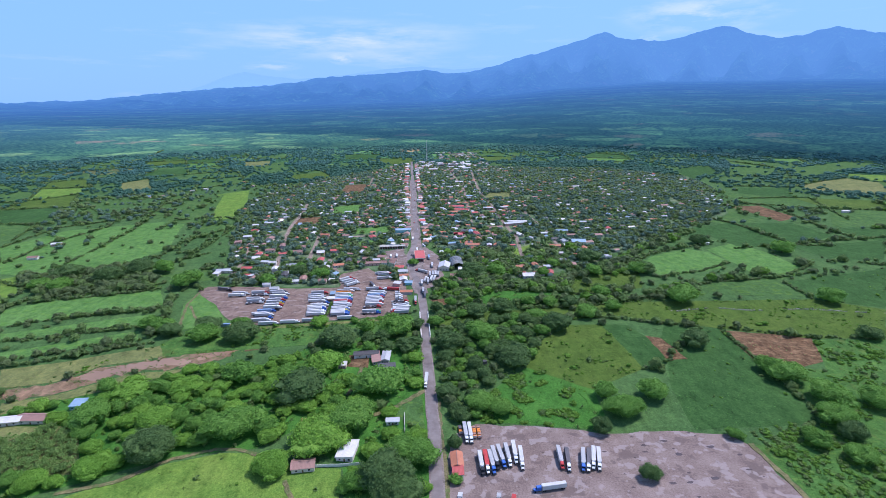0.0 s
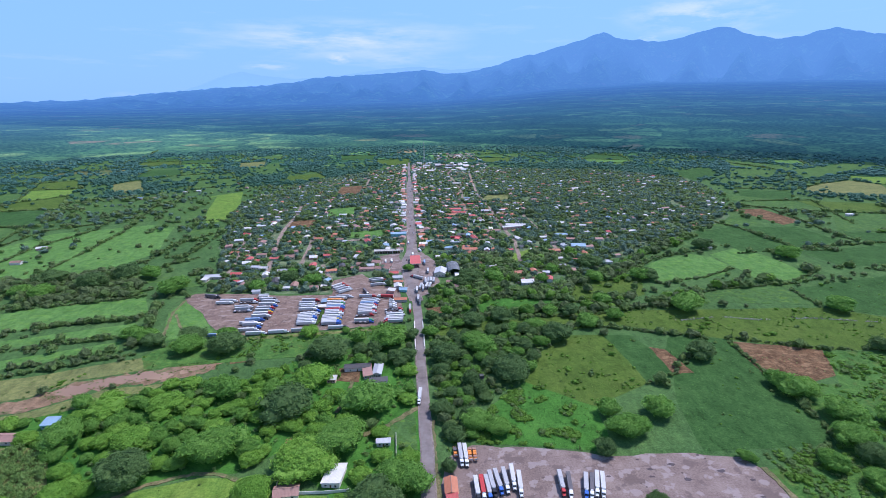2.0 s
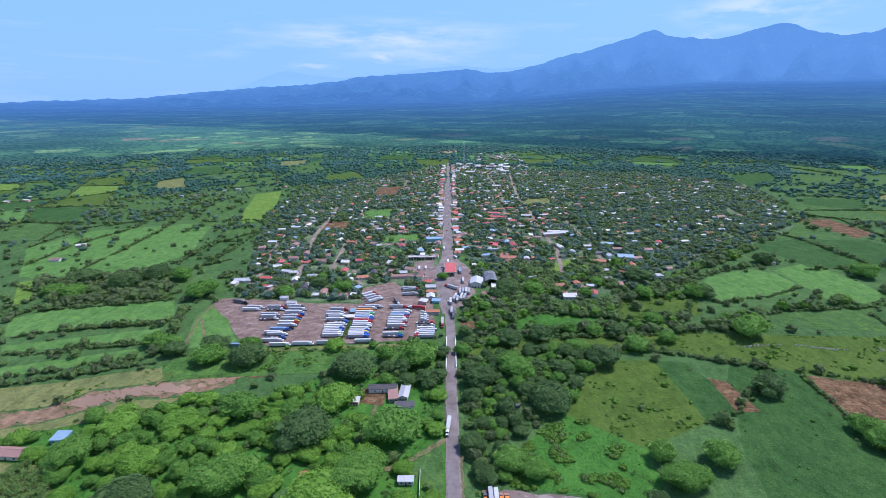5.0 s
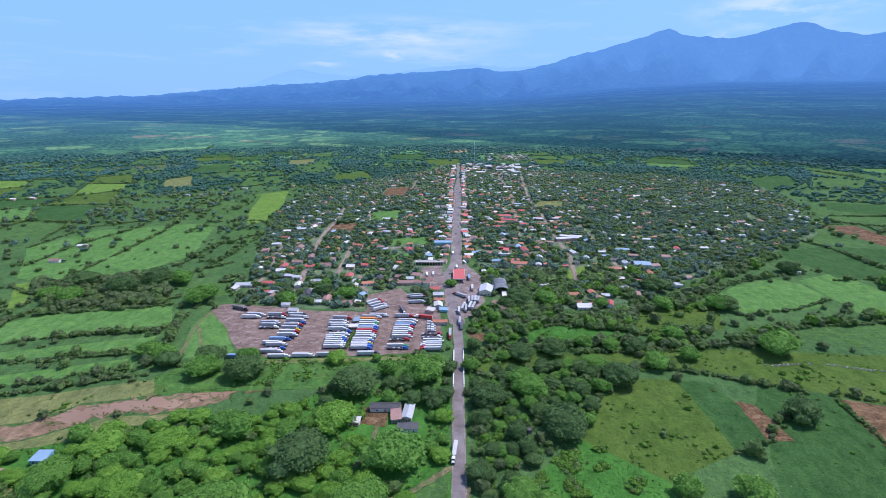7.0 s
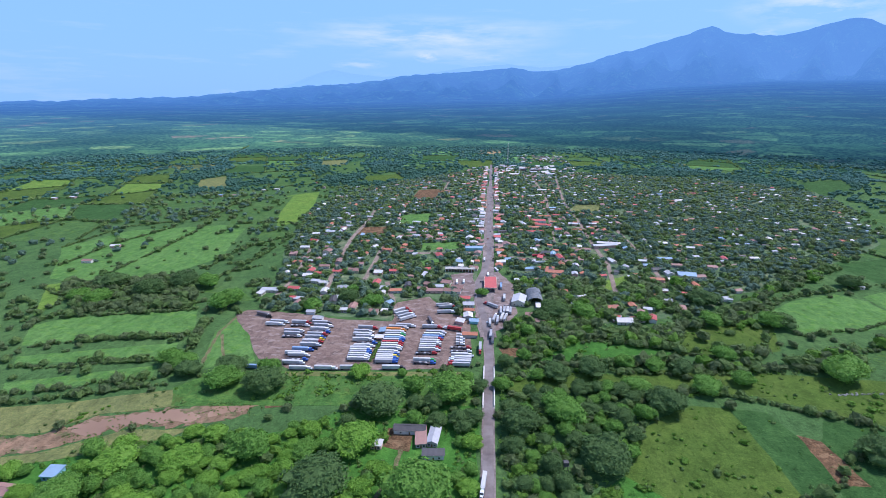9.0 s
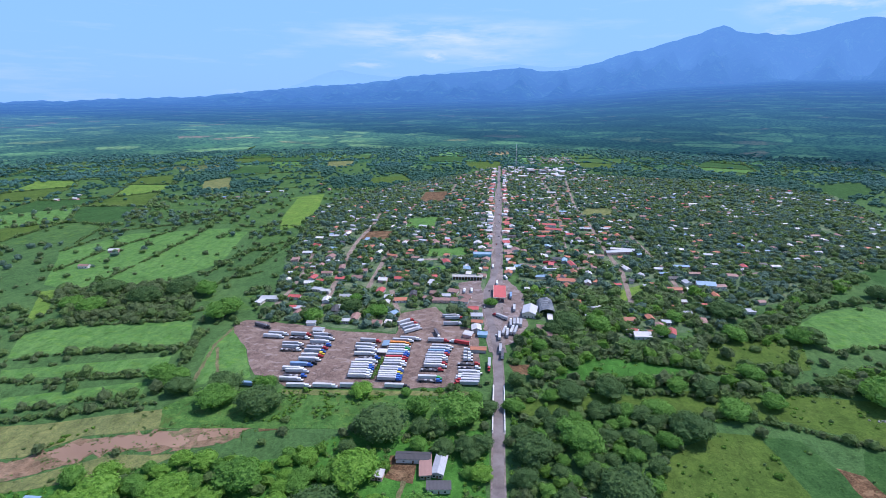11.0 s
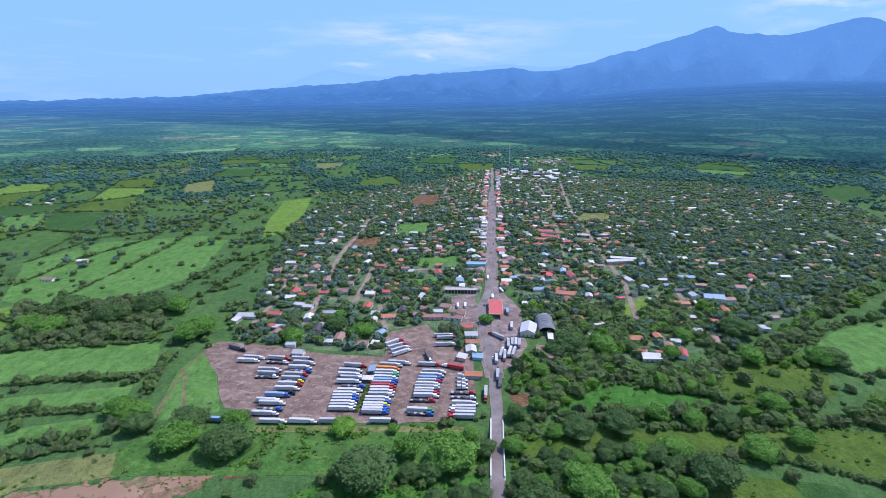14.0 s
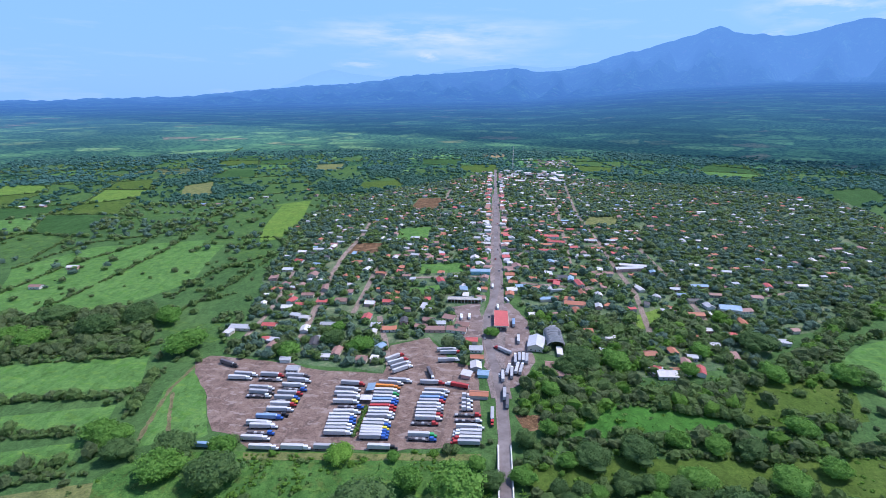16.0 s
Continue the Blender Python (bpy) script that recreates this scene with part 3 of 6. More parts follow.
field('crop', [(240, 476), (295, 470), (284, 389), (289, 344), (275, 308), (184, 306), (192, 358), (209, 404), (229, 408), (225, 450)])
field('soil', [(291, 464), (370, 444), (347, 396), (307, 383), (287, 394)])
field('yellow_grass', [(221, 543), (444, 539), (500, 506), (440, 438), (370, 440), (296, 467), (206, 504)])
field('weedy_grass', [(368, 438), (438, 436), (261, 237), (219, 239), (214, 286), (276, 307), (291, 344), (284, 389), (338, 382)])
field('bright_pasture', [(294, 682), (341, 724), (402, 753), (427, 733), (429, 684), (400, 655), (313, 627), (293, 633)])
field('bright_pasture', [(431, 748), (496, 783), (513, 724), (512, 650), (477, 629), (433, 638), (433, 684)])
field('crop', [(467, 882), (567, 919), (581, 778), (546, 747), (487, 767)])
field('pasture', [(551, 969), (631, 1029), (637, 928), (535, 921)])
field('soil', [(654, 1069), (721, 1076), (722, 952), (669, 926)])
field('crop', [(579, 914), (680, 911), (684, 807), (586, 778)])
field('crop', [(833, 1686), (972, 1749), (935, 1605), (748, 1440)])
field('crop', [(812, 1314), (930, 1277), (857, 1162), (741, 1171)])
field('dry_grass', [(1030, 1363), (1222, 1443), (1249, 1344), (1102, 1180), (967, 1256)])
field('crop', [(447, 597), (623, 643), (504, 510), (444, 539)])
field('crop', [(570, 755), (749, 784), (656, 681), (587, 685)])
field('pasture', [(415, 621), (503, 639), (442, 597), (440, 547), (325, 564), (309, 589)])
field('tall_grass', [(34, 563), (60, 589), (144, 587), (163, 572), (153, 557), (111, 559), (37, 535)])
field('soil', [(3, 564), (24, 567), (25, 551), (10, 544)])
field('yellow_grass', [(186, 630), (286, 652), (264, 588), (168, 568)])
field('bright_pasture', [(-476, 556), (-456, 580), (-329, 617), (-302, 566), (-350, 550), (-445, 515)])
field('bright_pasture', [(-430, 495), (-302, 539), (-290, 510), (-343, 498), (-420, 482)])
field('bright_pasture', [(-398, 453), (-294, 495), (-284, 475), (-355, 450), (-386, 436)])
field('dry_grass', [(-374, 420), (-324, 433), (-273, 454), (-234, 467), (-185, 456), (-224, 442), (-289, 422), (-311, 397), (-348, 387)])
field('mud', [(-347, 385), (-309, 395), (-287, 420), (-223, 440), (-184, 453), (-180, 433), (-213, 416), (-257, 409), (-298, 378), (-333, 366)])
field('muddy_water', [(-299, 408), (-276, 418), (-235, 434), (-216, 429), (-216, 422), (-259, 413), (-272, 398), (-291, 395)])
field('muddy_water', [(-214, 440), (-196, 447), (-170, 456), (-168, 449), (-192, 436), (-205, 430)])
field('soil', [(-176, 452), (-120, 466), (-60, 474), (-62, 470), (-120, 458), (-170, 444)])
field('weedy_grass', [(-238, 491), (-179, 499), (-21, 517), (-15, 497), (-14, 466), (-243, 438), (-257, 462)])
field('dry_grass', [(-332, 365), (-297, 376), (-256, 406), (-211, 413), (-221, 402), (-256, 382), (-291, 367), (-321, 350)])
field('meadow', [(-218, 261), (-169, 289), (-140, 297), (-125, 296), (-99, 296), (-90, 280), (-59, 278), (-55, 247), (-217, 255)])
field('bright_pasture', [(-254, 495), (-280, 564), (-276, 602), (-259, 589), (-212, 513), (-221, 502)])
field('meadow', [(-562, 670), (-548, 680), (-500, 614), (-492, 577)])
field('pasture', [(-370, 688), (-276, 692), (-269, 652), (-331, 644)])
field('bright_pasture', [(-681, 827), (-651, 946), (-469, 1017), (-406, 809), (-439, 710), (-525, 679), (-580, 694)])
field('pasture', [(-610, 1038), (-610, 1317), (-563, 1229), (-527, 1037)])
field('meadow', [(-516, 1310), (-460, 1374), (-402, 1189), (-386, 1032), (-411, 1003)])
field('pasture', [(-426, 966), (-364, 976), (-344, 896), (-397, 884)])
field('pasture', [(-752, 1163), (-726, 1287), (-673, 1224), (-688, 1075)])
field('dry_grass', [(-869, 1526), (-835, 1601), (-724, 1414), (-787, 1374)])
field('pasture', [(-549, 1200), (-502, 1309), (-414, 989), (-495, 980)])
field('pasture', [(-1496, 1908), (-1559, 2165), (-1387, 2210), (-1433, 1984)])
field('pasture', [(-1227, 1882), (-1289, 2517), (-1193, 2399), (-1105, 1840)])
field('pasture', [(-616, 1872), (-528, 2079), (-482, 1811), (-557, 1773)])
field('bright_pasture', [(-201, 1129), (-141, 1151), (-136, 1057), (-188, 1043)])
field('soil', [(-259, 1019), (-202, 1030), (-202, 970), (-244, 955)])
field('bright_pasture', [(-126, 923), (-66, 939), (-62, 895), (-122, 877)])
field('bright_pasture', [(-124, 824), (-80, 845), (-83, 809), (-123, 793)])
field('soil', [(-214, 1431), (-155, 1455), (-150, 1306), (-211, 1303)])
field('bright_pasture', [(-225, 776), (-202, 782), (-201, 757), (-221, 746)])
field('dry_grass', [(160, 1277), (224, 1291), (206, 1218), (144, 1200)])
field('meadow', [(135, 768), (173, 798), (167, 757), (132, 731)])
field('pasture', [(-317, 1939), (-211, 2017), (-177, 1788), (-265, 1739)])
field('dry_grass', [(-686, 2039), (-597, 2089), (-558, 1931), (-632, 1889)])
field('pasture', [(1047, 1742), (1148, 1656), (1031, 1507), (930, 1541)])
field('pasture', [(1156, 2006), (1268, 1803), (1202, 1651), (1075, 1755)])
field('pasture', [(1202, 1651), (1723, 1945), (1612, 1769), (1104, 1465)])
field('red_gravel', [(-281, 610), (-273, 624), (-192, 618), (-168, 611), (-108, 611), (-114, 665), (-79, 687), (-52, 641), (-29, 634), (-24, 588), (-21, 526), (-77, 513), (-176, 502), (-191, 515), (-213, 518), (-246, 568), (-270, 593)])
field('soil', [(-73, 430), (-54, 431), (-54, 406), (-72, 409)])
field('pasture', [(-27, 349), (-8, 368), (-5, 316), (-10, 316), (-27, 334)])
field('yellow_grass', [(9, 503), (55, 525), (109, 526), (150, 540), (240, 534), (222, 506), (117, 498), (68, 501), (12, 484)])
field('dry_grass', [(-310, 335), (-253, 332), (-221, 281), (-269, 281)])
field('dry_grass', [(-178, 498), (-20, 516), (-20, 509), (-175, 491)])
field('gravel', [(-65, 767), (-34, 788), (-25, 691), (-48, 688)])
field('gravel', [(-30, 747), (-21, 772), (-1, 792), (20, 738), (22, 650), (10, 610), (-6, 599), (-14, 598), (-24, 645)])
soil_material("town_ground", (0.046, 0.114, 0.044), (0.099, 0.156, 0.077), (0.253, 0.234, 0.16), 0.03, 0.12)
MAIN = [(1.9, 235), (1.5, 310), (-1.3, 402), (-2.9, 460), (-4.6, 538), (-7.5, 590), (-14, 640), (-22.5, 690), (-24, 745), (-18, 800), (-14.5, 860), (-15.6, 905), (-20.3, 1043), (-24.3, 1223), (-31.7, 1552), (-37.4, 1787), (-41, 2000)]


def road_x(y):
    return float(np.interp(y, [p[1] for p in MAIN], [p[0] for p in MAIN]))


path('dirt_path', 3.0, [(-225, 264), (-195, 272), (-170, 292), (-145, 301), (-128, 300), (-115, 294)])
path('dirt_path', 3.5, [(213, 289), (214, 267), (215, 252), (215, 231)])
path('dirt_path', 3.0, [(-254, 494), (-264, 527), (-275, 565), (-277, 604)])
path('dirt_path', 2.5, [(-270, 561), (-251, 528), (-234, 501)])
path('dirt_path', 3.0, [(-91, 269), (-82, 250)])
path('dirt_path', 4, [(-3, 368), (-27, 345), (-43, 335)])
path('dirt_path', 3, [(-59, 408), (-61, 380), (-66, 363)])
path('dirt_street', 7, [(-204, 662), (-218, 747), (-237, 853), (-249, 958), (-251, 1061), (-263, 1166)])
path('dirt_street', 6, [(-172, 736), (-179, 838), (-186, 909)])
path('dirt_street', 7, [(-179, 856), (-120, 864), (-34, 880)])
path('dirt_street', 5, [(-133, 1096), (-148, 1456), (-152, 1629)])
path('dirt_street', 6, [(-106, 624), (-123, 678), (-141, 732)])
path('dirt_street', 6, [(142, 726), (154, 841), (149, 954), (150, 1078), (141, 1301), (157, 1675)])
path('dirt_street', 6, [(210, 763), (213, 868), (211, 937), (207, 1052)])
path('dirt_street', 6, [(0, 991), (52, 1011), (99, 1037), (178, 1082)])
path('dirt_street', 8, [(3, 862), (42, 856), (106, 854)])
path('dirt_street', 6, [(85, 1770), (105, 1355), (93, 1071), (88, 946)])
path('dirt_street', 5, [(275, 837), (338, 865), (427, 918)])
path('dirt_street', 5, [(-261, 661), (-264, 716), (-274, 784), (-294, 869)])


def patchwork(x0, x1, y0, y1, turn, seed):
    """Small farms: uneven parcels with grown edges."""
    r = random.Random(seed)
    ca, sa = math.cos(radians(turn)), math.sin(radians(turn))
    ox, oy = (x0 + x1) / 2, (y0 + y1) / 2
    nx, ny = int((x1 - x0) / 125), int((y1 - y0) / 150)
    at = {}
    for i in range(nx + 1):
        for j in range(ny + 1):
            u, v = x0 + (x1 - x0) * i / nx + r.uniform(-32, 32) - ox, y0 + (y1 - y0) * j / ny + r.uniform(-38, 38) - oy
            at[i, j] = (round(ox + u * ca - v * sa), round(oy + u * sa + v * ca))
    for i in range(nx):
        for j in range(ny):
            q = [at[i, j], at[i + 1, j], at[i + 1, j + 1], at[i, j + 1]]
            cx, cy = sum(p[0] for p in q) / 4, sum(p[1] for p in q) / 4
            if any(in_field(*p) for p in q + [(cx, cy)]) or any(inside(p, t) for t in (TOWN_W, TOWN_E) for p in q + [(cx, cy)]) or abs(cx) < 60:
                continue
            if math.hypot(cx, cy - 110) > 2350:
                continue
            if r.random() < (0.85 if cy < 1500 else 0.55):
                field(r.choice(("pasture", "bright_pasture" if cx < 0 else "crop", "pasture", "crop", "bright_pasture" if cx < 0 else "pasture", "meadow", "yellow_grass") if cy < 1500 else ("pasture", "bright_pasture", "crop", "yellow_grass", "crop")), [(cx + 0.93 * (p[0] - cx), cy + 0.93 * (p[1] - cy)) for p in q])
            for a, b2 in ((q[0], q[1]), (q[1], q[2])):
                if r.random() < 0.75:
                    EDGES.append((a, b2))


EDGES = []
TOWN_W = [(-261, 661), (-336, 889), (-414, 1222), (-296, 1560), (-71, 1841), (-21, 645), (-53, 646), (-80, 690), (-116, 673), (-109, 618), (-170, 615), (-263, 630)]
TOWN_E = [(-15, 1876), (171, 1806), (608, 1694), (789, 1519), (740, 1280), (600, 985), (430, 850), (285, 735), (222, 668), (112, 640), (31, 674), (10, 863)]
for pts in (TOWN_W, TOWN_E):
    tagged(sheet("town_ground", ragged(pts, 30, 12), "town_ground", 0.06), "trodden yards of dirt and grass between the houses", "ground", kind="structure")
patchwork(-2000, -330, 560, 2500, 24, 3)
patchwork(480, 1900, 620, 2300, -22, 5)
patchwork(-300, 600, 1950, 2500, 5, 9)
strip("shoulder", MAIN, 9.4, "shoulder", 0.40, "dusty gravel shoulder along the highway", "road verge", 0.14)
strip("shoulder", [(8.6, 225), (7.4, 255), (6.3, 290), (5.4, 320), (4.6, 350)], 4.5, "dirt_path", 0.37, "bare dirt verge beside the highway", "road verge", 0.35)
strip("road", MAIN, 7.2, "asphalt", 0.46, "worn grey asphalt highway running straight into town", "road", 0.04)
strip("shoulder", [(-7, 585), (-12, 640), (-16, 860), (-21, 1043), (-25, 1223), (-31, 1520)], 17, "shoulder", 0.39, "wide dusty roadside in the town", "road verge", 0.3)

# ---- vegetation


def ico(sub):
    bm = bmesh.new()
    bmesh.ops.create_icosphere(bm, subdivisions=sub, radius=1)
    v = np.array([q.co[:] for q in bm.verts])
    f = np.array([[q.index for q in p.verts] for p in bm.faces])
    bm.free()
    return v, f


ICO = {k: ico(k) for k in (1, 2, 3, 4)}


def leaf_tris(r, at, out, size):
    """Loose leaf sprays: one small triangle for each place in at, turned roughly to face out."""
    nrm = out + r.normal(size=out.shape) * 0.6
    nrm /= np.linalg.norm(nrm, axis=-1)[..., None]
    u = np.cross(nrm, r.normal(size=out.shape))
    u /= np.linalg.norm(u, axis=-1)[..., None] + 1e-9
    w = np.cross(nrm, u)
    k = size[..., None]
    return np.stack([at - u * k - w * k * 0.6, at + u * k - w * k * 0.6, at + w * k], -2)


def tree_crown(seed, flat, lobes, cards=1500, sub=3):
    """A unit crown (width 1, base at 0): a dome of swelling boughs under a skin of many small leaf sprays."""
    r = np.random.default_rng(seed)
    k = np.arange(lobes) + 0.5
    el, az = np.arcsin(np.clip(1.15 * k / lobes - 0.15, -1, 1)), k * 2.399 + r.uniform(-0.35, 0.35, lobes)
    boughs = np.stack([np.cos(el) * np.cos(az), np.cos(el) * np.sin(az), np.sin(el)], 1)
    swell = r.uniform(0.76, 1.16, lobes)
    lean = r.uniform(0.85, 1.15, 2)

    def skin(p):
        d = p @ boughs.T
        near = d.argmax(1)
        out = (0.80 + 0.26 * np.clip((d.max(1) - 0.80) / 0.20, 0, 1) ** 0.6) * swell[near]
        fine = np.array([noise.noise(Vector(q * 7.0 + seed)) * 0.05 + noise.noise(Vector(q * 15.0 + seed)) * 0.035 for q in p])
        return p * (out + fine)[:, None] * np.array([0.47 * lean[0], 0.47 * lean[1], flat * 0.54]) + (0, 0, flat * 0.44), near

    tv, tf = ICO[sub]
    core, _ = skin(tv)
    V, F = [core * (0.97, 0.97, 0.985)], [tf[tv[tf].mean(1)[:, 2] > -0.45]]
    q = r.normal(size=(cards, 3))
    q /= np.linalg.norm(q, axis=1)[:, None]
    q[:, 2] = np.where(q[:, 2] < -0.35, -q[:, 2], q[:, 2])
    at, near = skin(q)
    out = q * (1, 1, 1.6) + 0.5 * (q - boughs[near]) + (0, 0, 0.15)
    out /= np.linalg.norm(out, axis=1)[:, None]
    tri = leaf_tris(r, at * (1, 1, 1) + out * r.uniform(-0.015, 0.055, (cards, 1)), out, r.uniform(0.011, 0.026, cards) * (1.0 if cards > 2500 else 1.4))
    F.append(np.arange(cards * 3).reshape(-1, 3) + len(tv))
    V.append(tri.reshape(-1, 3))
    return np.concatenate(V), np.concatenate(F)


def cone_path(bm, pts, radii, seg=7):
    rings = []
    for i, (p, r) in enumerate(zip(pts, radii)):
        rings.append([bm.verts.new((p[0] + r * math.cos(2 * math.pi * k / seg), p[1] + r * math.sin(2 * math.pi * k / seg), p[2])) for k in range(seg)])
    for a, b2 in zip(rings, rings[1:]):
        for k in range(seg):
            bm.faces.new((a[k], a[(k + 1) % seg], b2[(k + 1) % seg], b2[k]))


def trunk_mesh(seed, height, spread):
    r = random.Random(seed)
    bm = bmesh.new()
    cone_path(bm, [(0, 0, -0.03), (0.005, 0, height * 0.5), (0.01, 0.005, height)], [0.035, 0.026, 0.02])
    for i in range(4):
        a = i * 1.57 + r.uniform(-0.4, 0.4)
        cone_path(bm, [(0.005, 0, height * 0.7), (spread * 0.5 * math.cos(a), spread * 0.5 * math.sin(a), height * 1.15), (spread * math.cos(a), spread * math.sin(a), height * 1.6)], [0.018, 0.012, 0.005], 5)
    return bm


KINDS = {"spreading": (0.42, 26, "crown_light", "wide spreading rain tree with a bright green crown", 0.07), "broad": (0.58, 24, "crown_mid", "broad leafy tree with a full green crown", 0.08),
         "dark": (0.66, 24, "crown_dark", "dense dark green mango tree", 0.05), "bush": (0.62, 16, "crown_mid", "low leafy green bush", 0.0)}
PROTO = {}


def tall(w):
    return w if w < 15 else 15 + (w - 15) * 0.6


def tree(kind, x, y, width, turn=0.0):
    """One tree: trunk with limbs, and crown. Alike trees share their meshes."""
    flat, lobes, mat, words, stem = KINDS[kind]
    fine = y < 345 and kind != "bush"
    key = (kind, fine, rng.randrange(3))
    if key not in PROTO:
        seed = len(PROTO) * 13 + 5
        v, f = tree_crown(seed, flat, lobes, 3600 if fine else 1500, 4 if fine else 3)
        root = new("bush" if kind == "bush" else "tree")
        root.empty_display_size = 0.1
        c = array_ob("crown", v + (0, 0, stem), f, mat, root)
        part("trunk", trunk_mesh(seed, stem + flat * 0.22, 0.2), "bark", root)
        tagged(root, words, "bush" if kind == "bush" else "tree", "bushes" if kind == "bush" else "trees near the road")
        PROTO[key] = root
        root.matrix_world = Matrix.LocRotScale((x, y, 0), Euler((0, 0, turn)), (width, width, tall(width) * 0.9))
        return root
    ob = copy_thing(PROTO[key], Matrix())
    ob.matrix_basis = Matrix.LocRotScale((x, y, 0), Euler((0, 0, turn)), (width, width, tall(width) * rng.uniform(0.8, 1.0)))
    return ob


# clumps of growth too many to count, gathered by distance
CLUMPS = {}


def clump(x, y, w, h, mat):
    r = math.hypot(x, y - 200)
    lod = 2 if r < 520 and w > 4.5 or r < 740 and w > 8 else 1 if r < 520 or r < 1150 and w > 3 else 0
    CLUMPS.setdefault((mat, lod), []).append((x, y, w, h))


def build_clumps():
    """Each clump is a leafy dome under a skin of loose leaf sprays; finer where the camera passes near."""
    names = {"leaves_light": "woodland", "leaves_mid": "woodland", "leaves_dark": "thicket", "leaves_far_hazed": "town_trees", "leaves_distant_hazed": "far_woods", "leaves_remote_hazed": "far_woods", "palm_leaves": "banana_grove"}
    forms = {}
    for lod, level in ((2, 2), (1, 1), (0, 1)):
        tv, tf = ICO[level]
        used = tf[tv[tf].mean(1)[:, 2] > -0.3]
        shapes = []
        for k in range(14):
            low = np.array([0.62 * noise.noise(Vector(p * 1.7 + k * 5.0)) + 0.34 * noise.noise(Vector(p * 4.1 + k * 9.0)) for p in tv])
            shapes.append(tv * (1 + low)[:, None])
        forms[lod] = (np.array(shapes), used)
    for (mat, lod), items in CLUMPS.items():
        shapes, tf = forms[lod]
        A = np.array(items)
        N = len(A)
        v = shapes[nrng.integers(0, len(shapes), N)] * (1 + nrng.uniform(-0.09, 0.09, (N, shapes.shape[1])))[:, :, None]
        turn = nrng.uniform(0, 6.28, N)[:, None]
        long = nrng.uniform(0.8, 1.25, N)[:, None]
        px, py = v[:, :, 0] * long, v[:, :, 1] / long
        rad, hh = A[:, 2:3] / 2, A[:, 3:4] / 2
        z0 = np.array([land(a[0], a[1]) for a in items])[:, None] if lod == 0 else np.zeros((N, 1))
        P = np.stack([(px * np.cos(turn) - py * np.sin(turn)) * rad + A[:, 0:1], (px * np.sin(turn) + py * np.cos(turn)) * rad + A[:, 1:2], v[:, :, 2] * hh + hh * nrng.uniform(0.7, 1.1, (N, 1)) + z0], 2)
        K = (8, 50, 180)[lod]
        pick = nrng.choice(np.unique(tf), (N, K))
        rows = np.arange(N)[:, None]
        a3 = nrng.uniform(0, 1, (N, K, 1))
        mid = np.stack([A[:, 0], A[:, 1], z0[:, 0] + hh[:, 0] * 0.8], 1)[:, None]
        at = P[rows, pick] * a3 + P[rows, nrng.choice(np.unique(tf), (N, K))] * (1 - a3)
        out = (at - mid) / np.concatenate([rad, rad, hh], 1)[:, None]
        q = out / (np.linalg.norm(out, axis=2)[:, :, None] + 1e-6)
        q[:, :, 2] = np.where(q[:, :, 2] < -0.25, -q[:, :, 2], q[:, :, 2])
        reach = np.linalg.norm(v[rows, pick], axis=2)[:, :, None] * nrng.uniform(0.86, 1.20, (N, K, 1))
        at = mid + q * reach * np.concatenate([rad, rad, hh], 1)[:, None]
        tri = leaf_tris(nrng, at, q, A[:, 2:3] * nrng.uniform(0.045, 0.095, (N, K)) * (1.9, 1.35, 0.8)[lod])
        verts = np.concatenate([P.reshape(-1, 3), tri.reshape(-1, 3)])
        faces = np.concatenate([(tf[None] + (np.arange(N) * shapes.shape[1])[:, None, None]).reshape(-1, 3), np.arange(N * K * 3).reshape(-1, 3) + N * shapes.shape[1]])
        ob = array_ob(names[mat], verts, faces, mat)
        tagged(ob, {"town_trees": "green trees crowding between the houses, blue haze painted into the leaves", "far_woods": "distant woods with blue haze painted into the leaves", "woodland": "green woodland of mixed trees", "thicket": "dark green thicket of trees", "banana_grove": "olive banana and palm grove"}[names[mat]], "woods", kind="stuff")


UNDER = {}


def build_under():
    """Low growth: tufts of leaning leaves, one sheet of growth for each kind."""
    for mat, items in UNDER.items():
        A = np.array(items)
        N, K = len(A), 11
        q = nrng.normal(size=(N, K, 3))
        q /= np.linalg.norm(q, axis=2)[:, :, None]
        q[:, :, 2] = np.abs(q[:, :, 2])
        c = np.concatenate([A[:, None, :2] + q[:, :, :2] * A[:, None, 2:3] * nrng.uniform(0.1, 0.5, (N, K, 1)), A[:, None, 3:4] * (0.15 + 0.6 * q[:, :, 2:3])], 2)
        s = (A[:, 2:3] * nrng.uniform(0.16, 0.34, (N, K)))[:, :, None]
        u = nrng.normal(size=(N, K, 3)) * (1, 1, 0.5)
        w = np.cross(u, q * (1, 1, 1.3) + (0, 0, 0.7) + nrng.normal(size=(N, K, 3)) * 0.45)
        u, w = u / np.linalg.norm(u, axis=2)[:, :, None] * s, w / np.linalg.norm(w, axis=2)[:, :, None] * s
        P = np.stack([c - u * 1.2, c + w * 0.8, c + u * 1.2, ], 2)
        F = np.arange(N * K * 3).reshape(-1, 3)
        ob = array_ob("undergrowth", P.reshape(-1, 3), F, mat)
        tagged(ob, "low green scrub and tufts of grass", "scrub", kind="stuff")


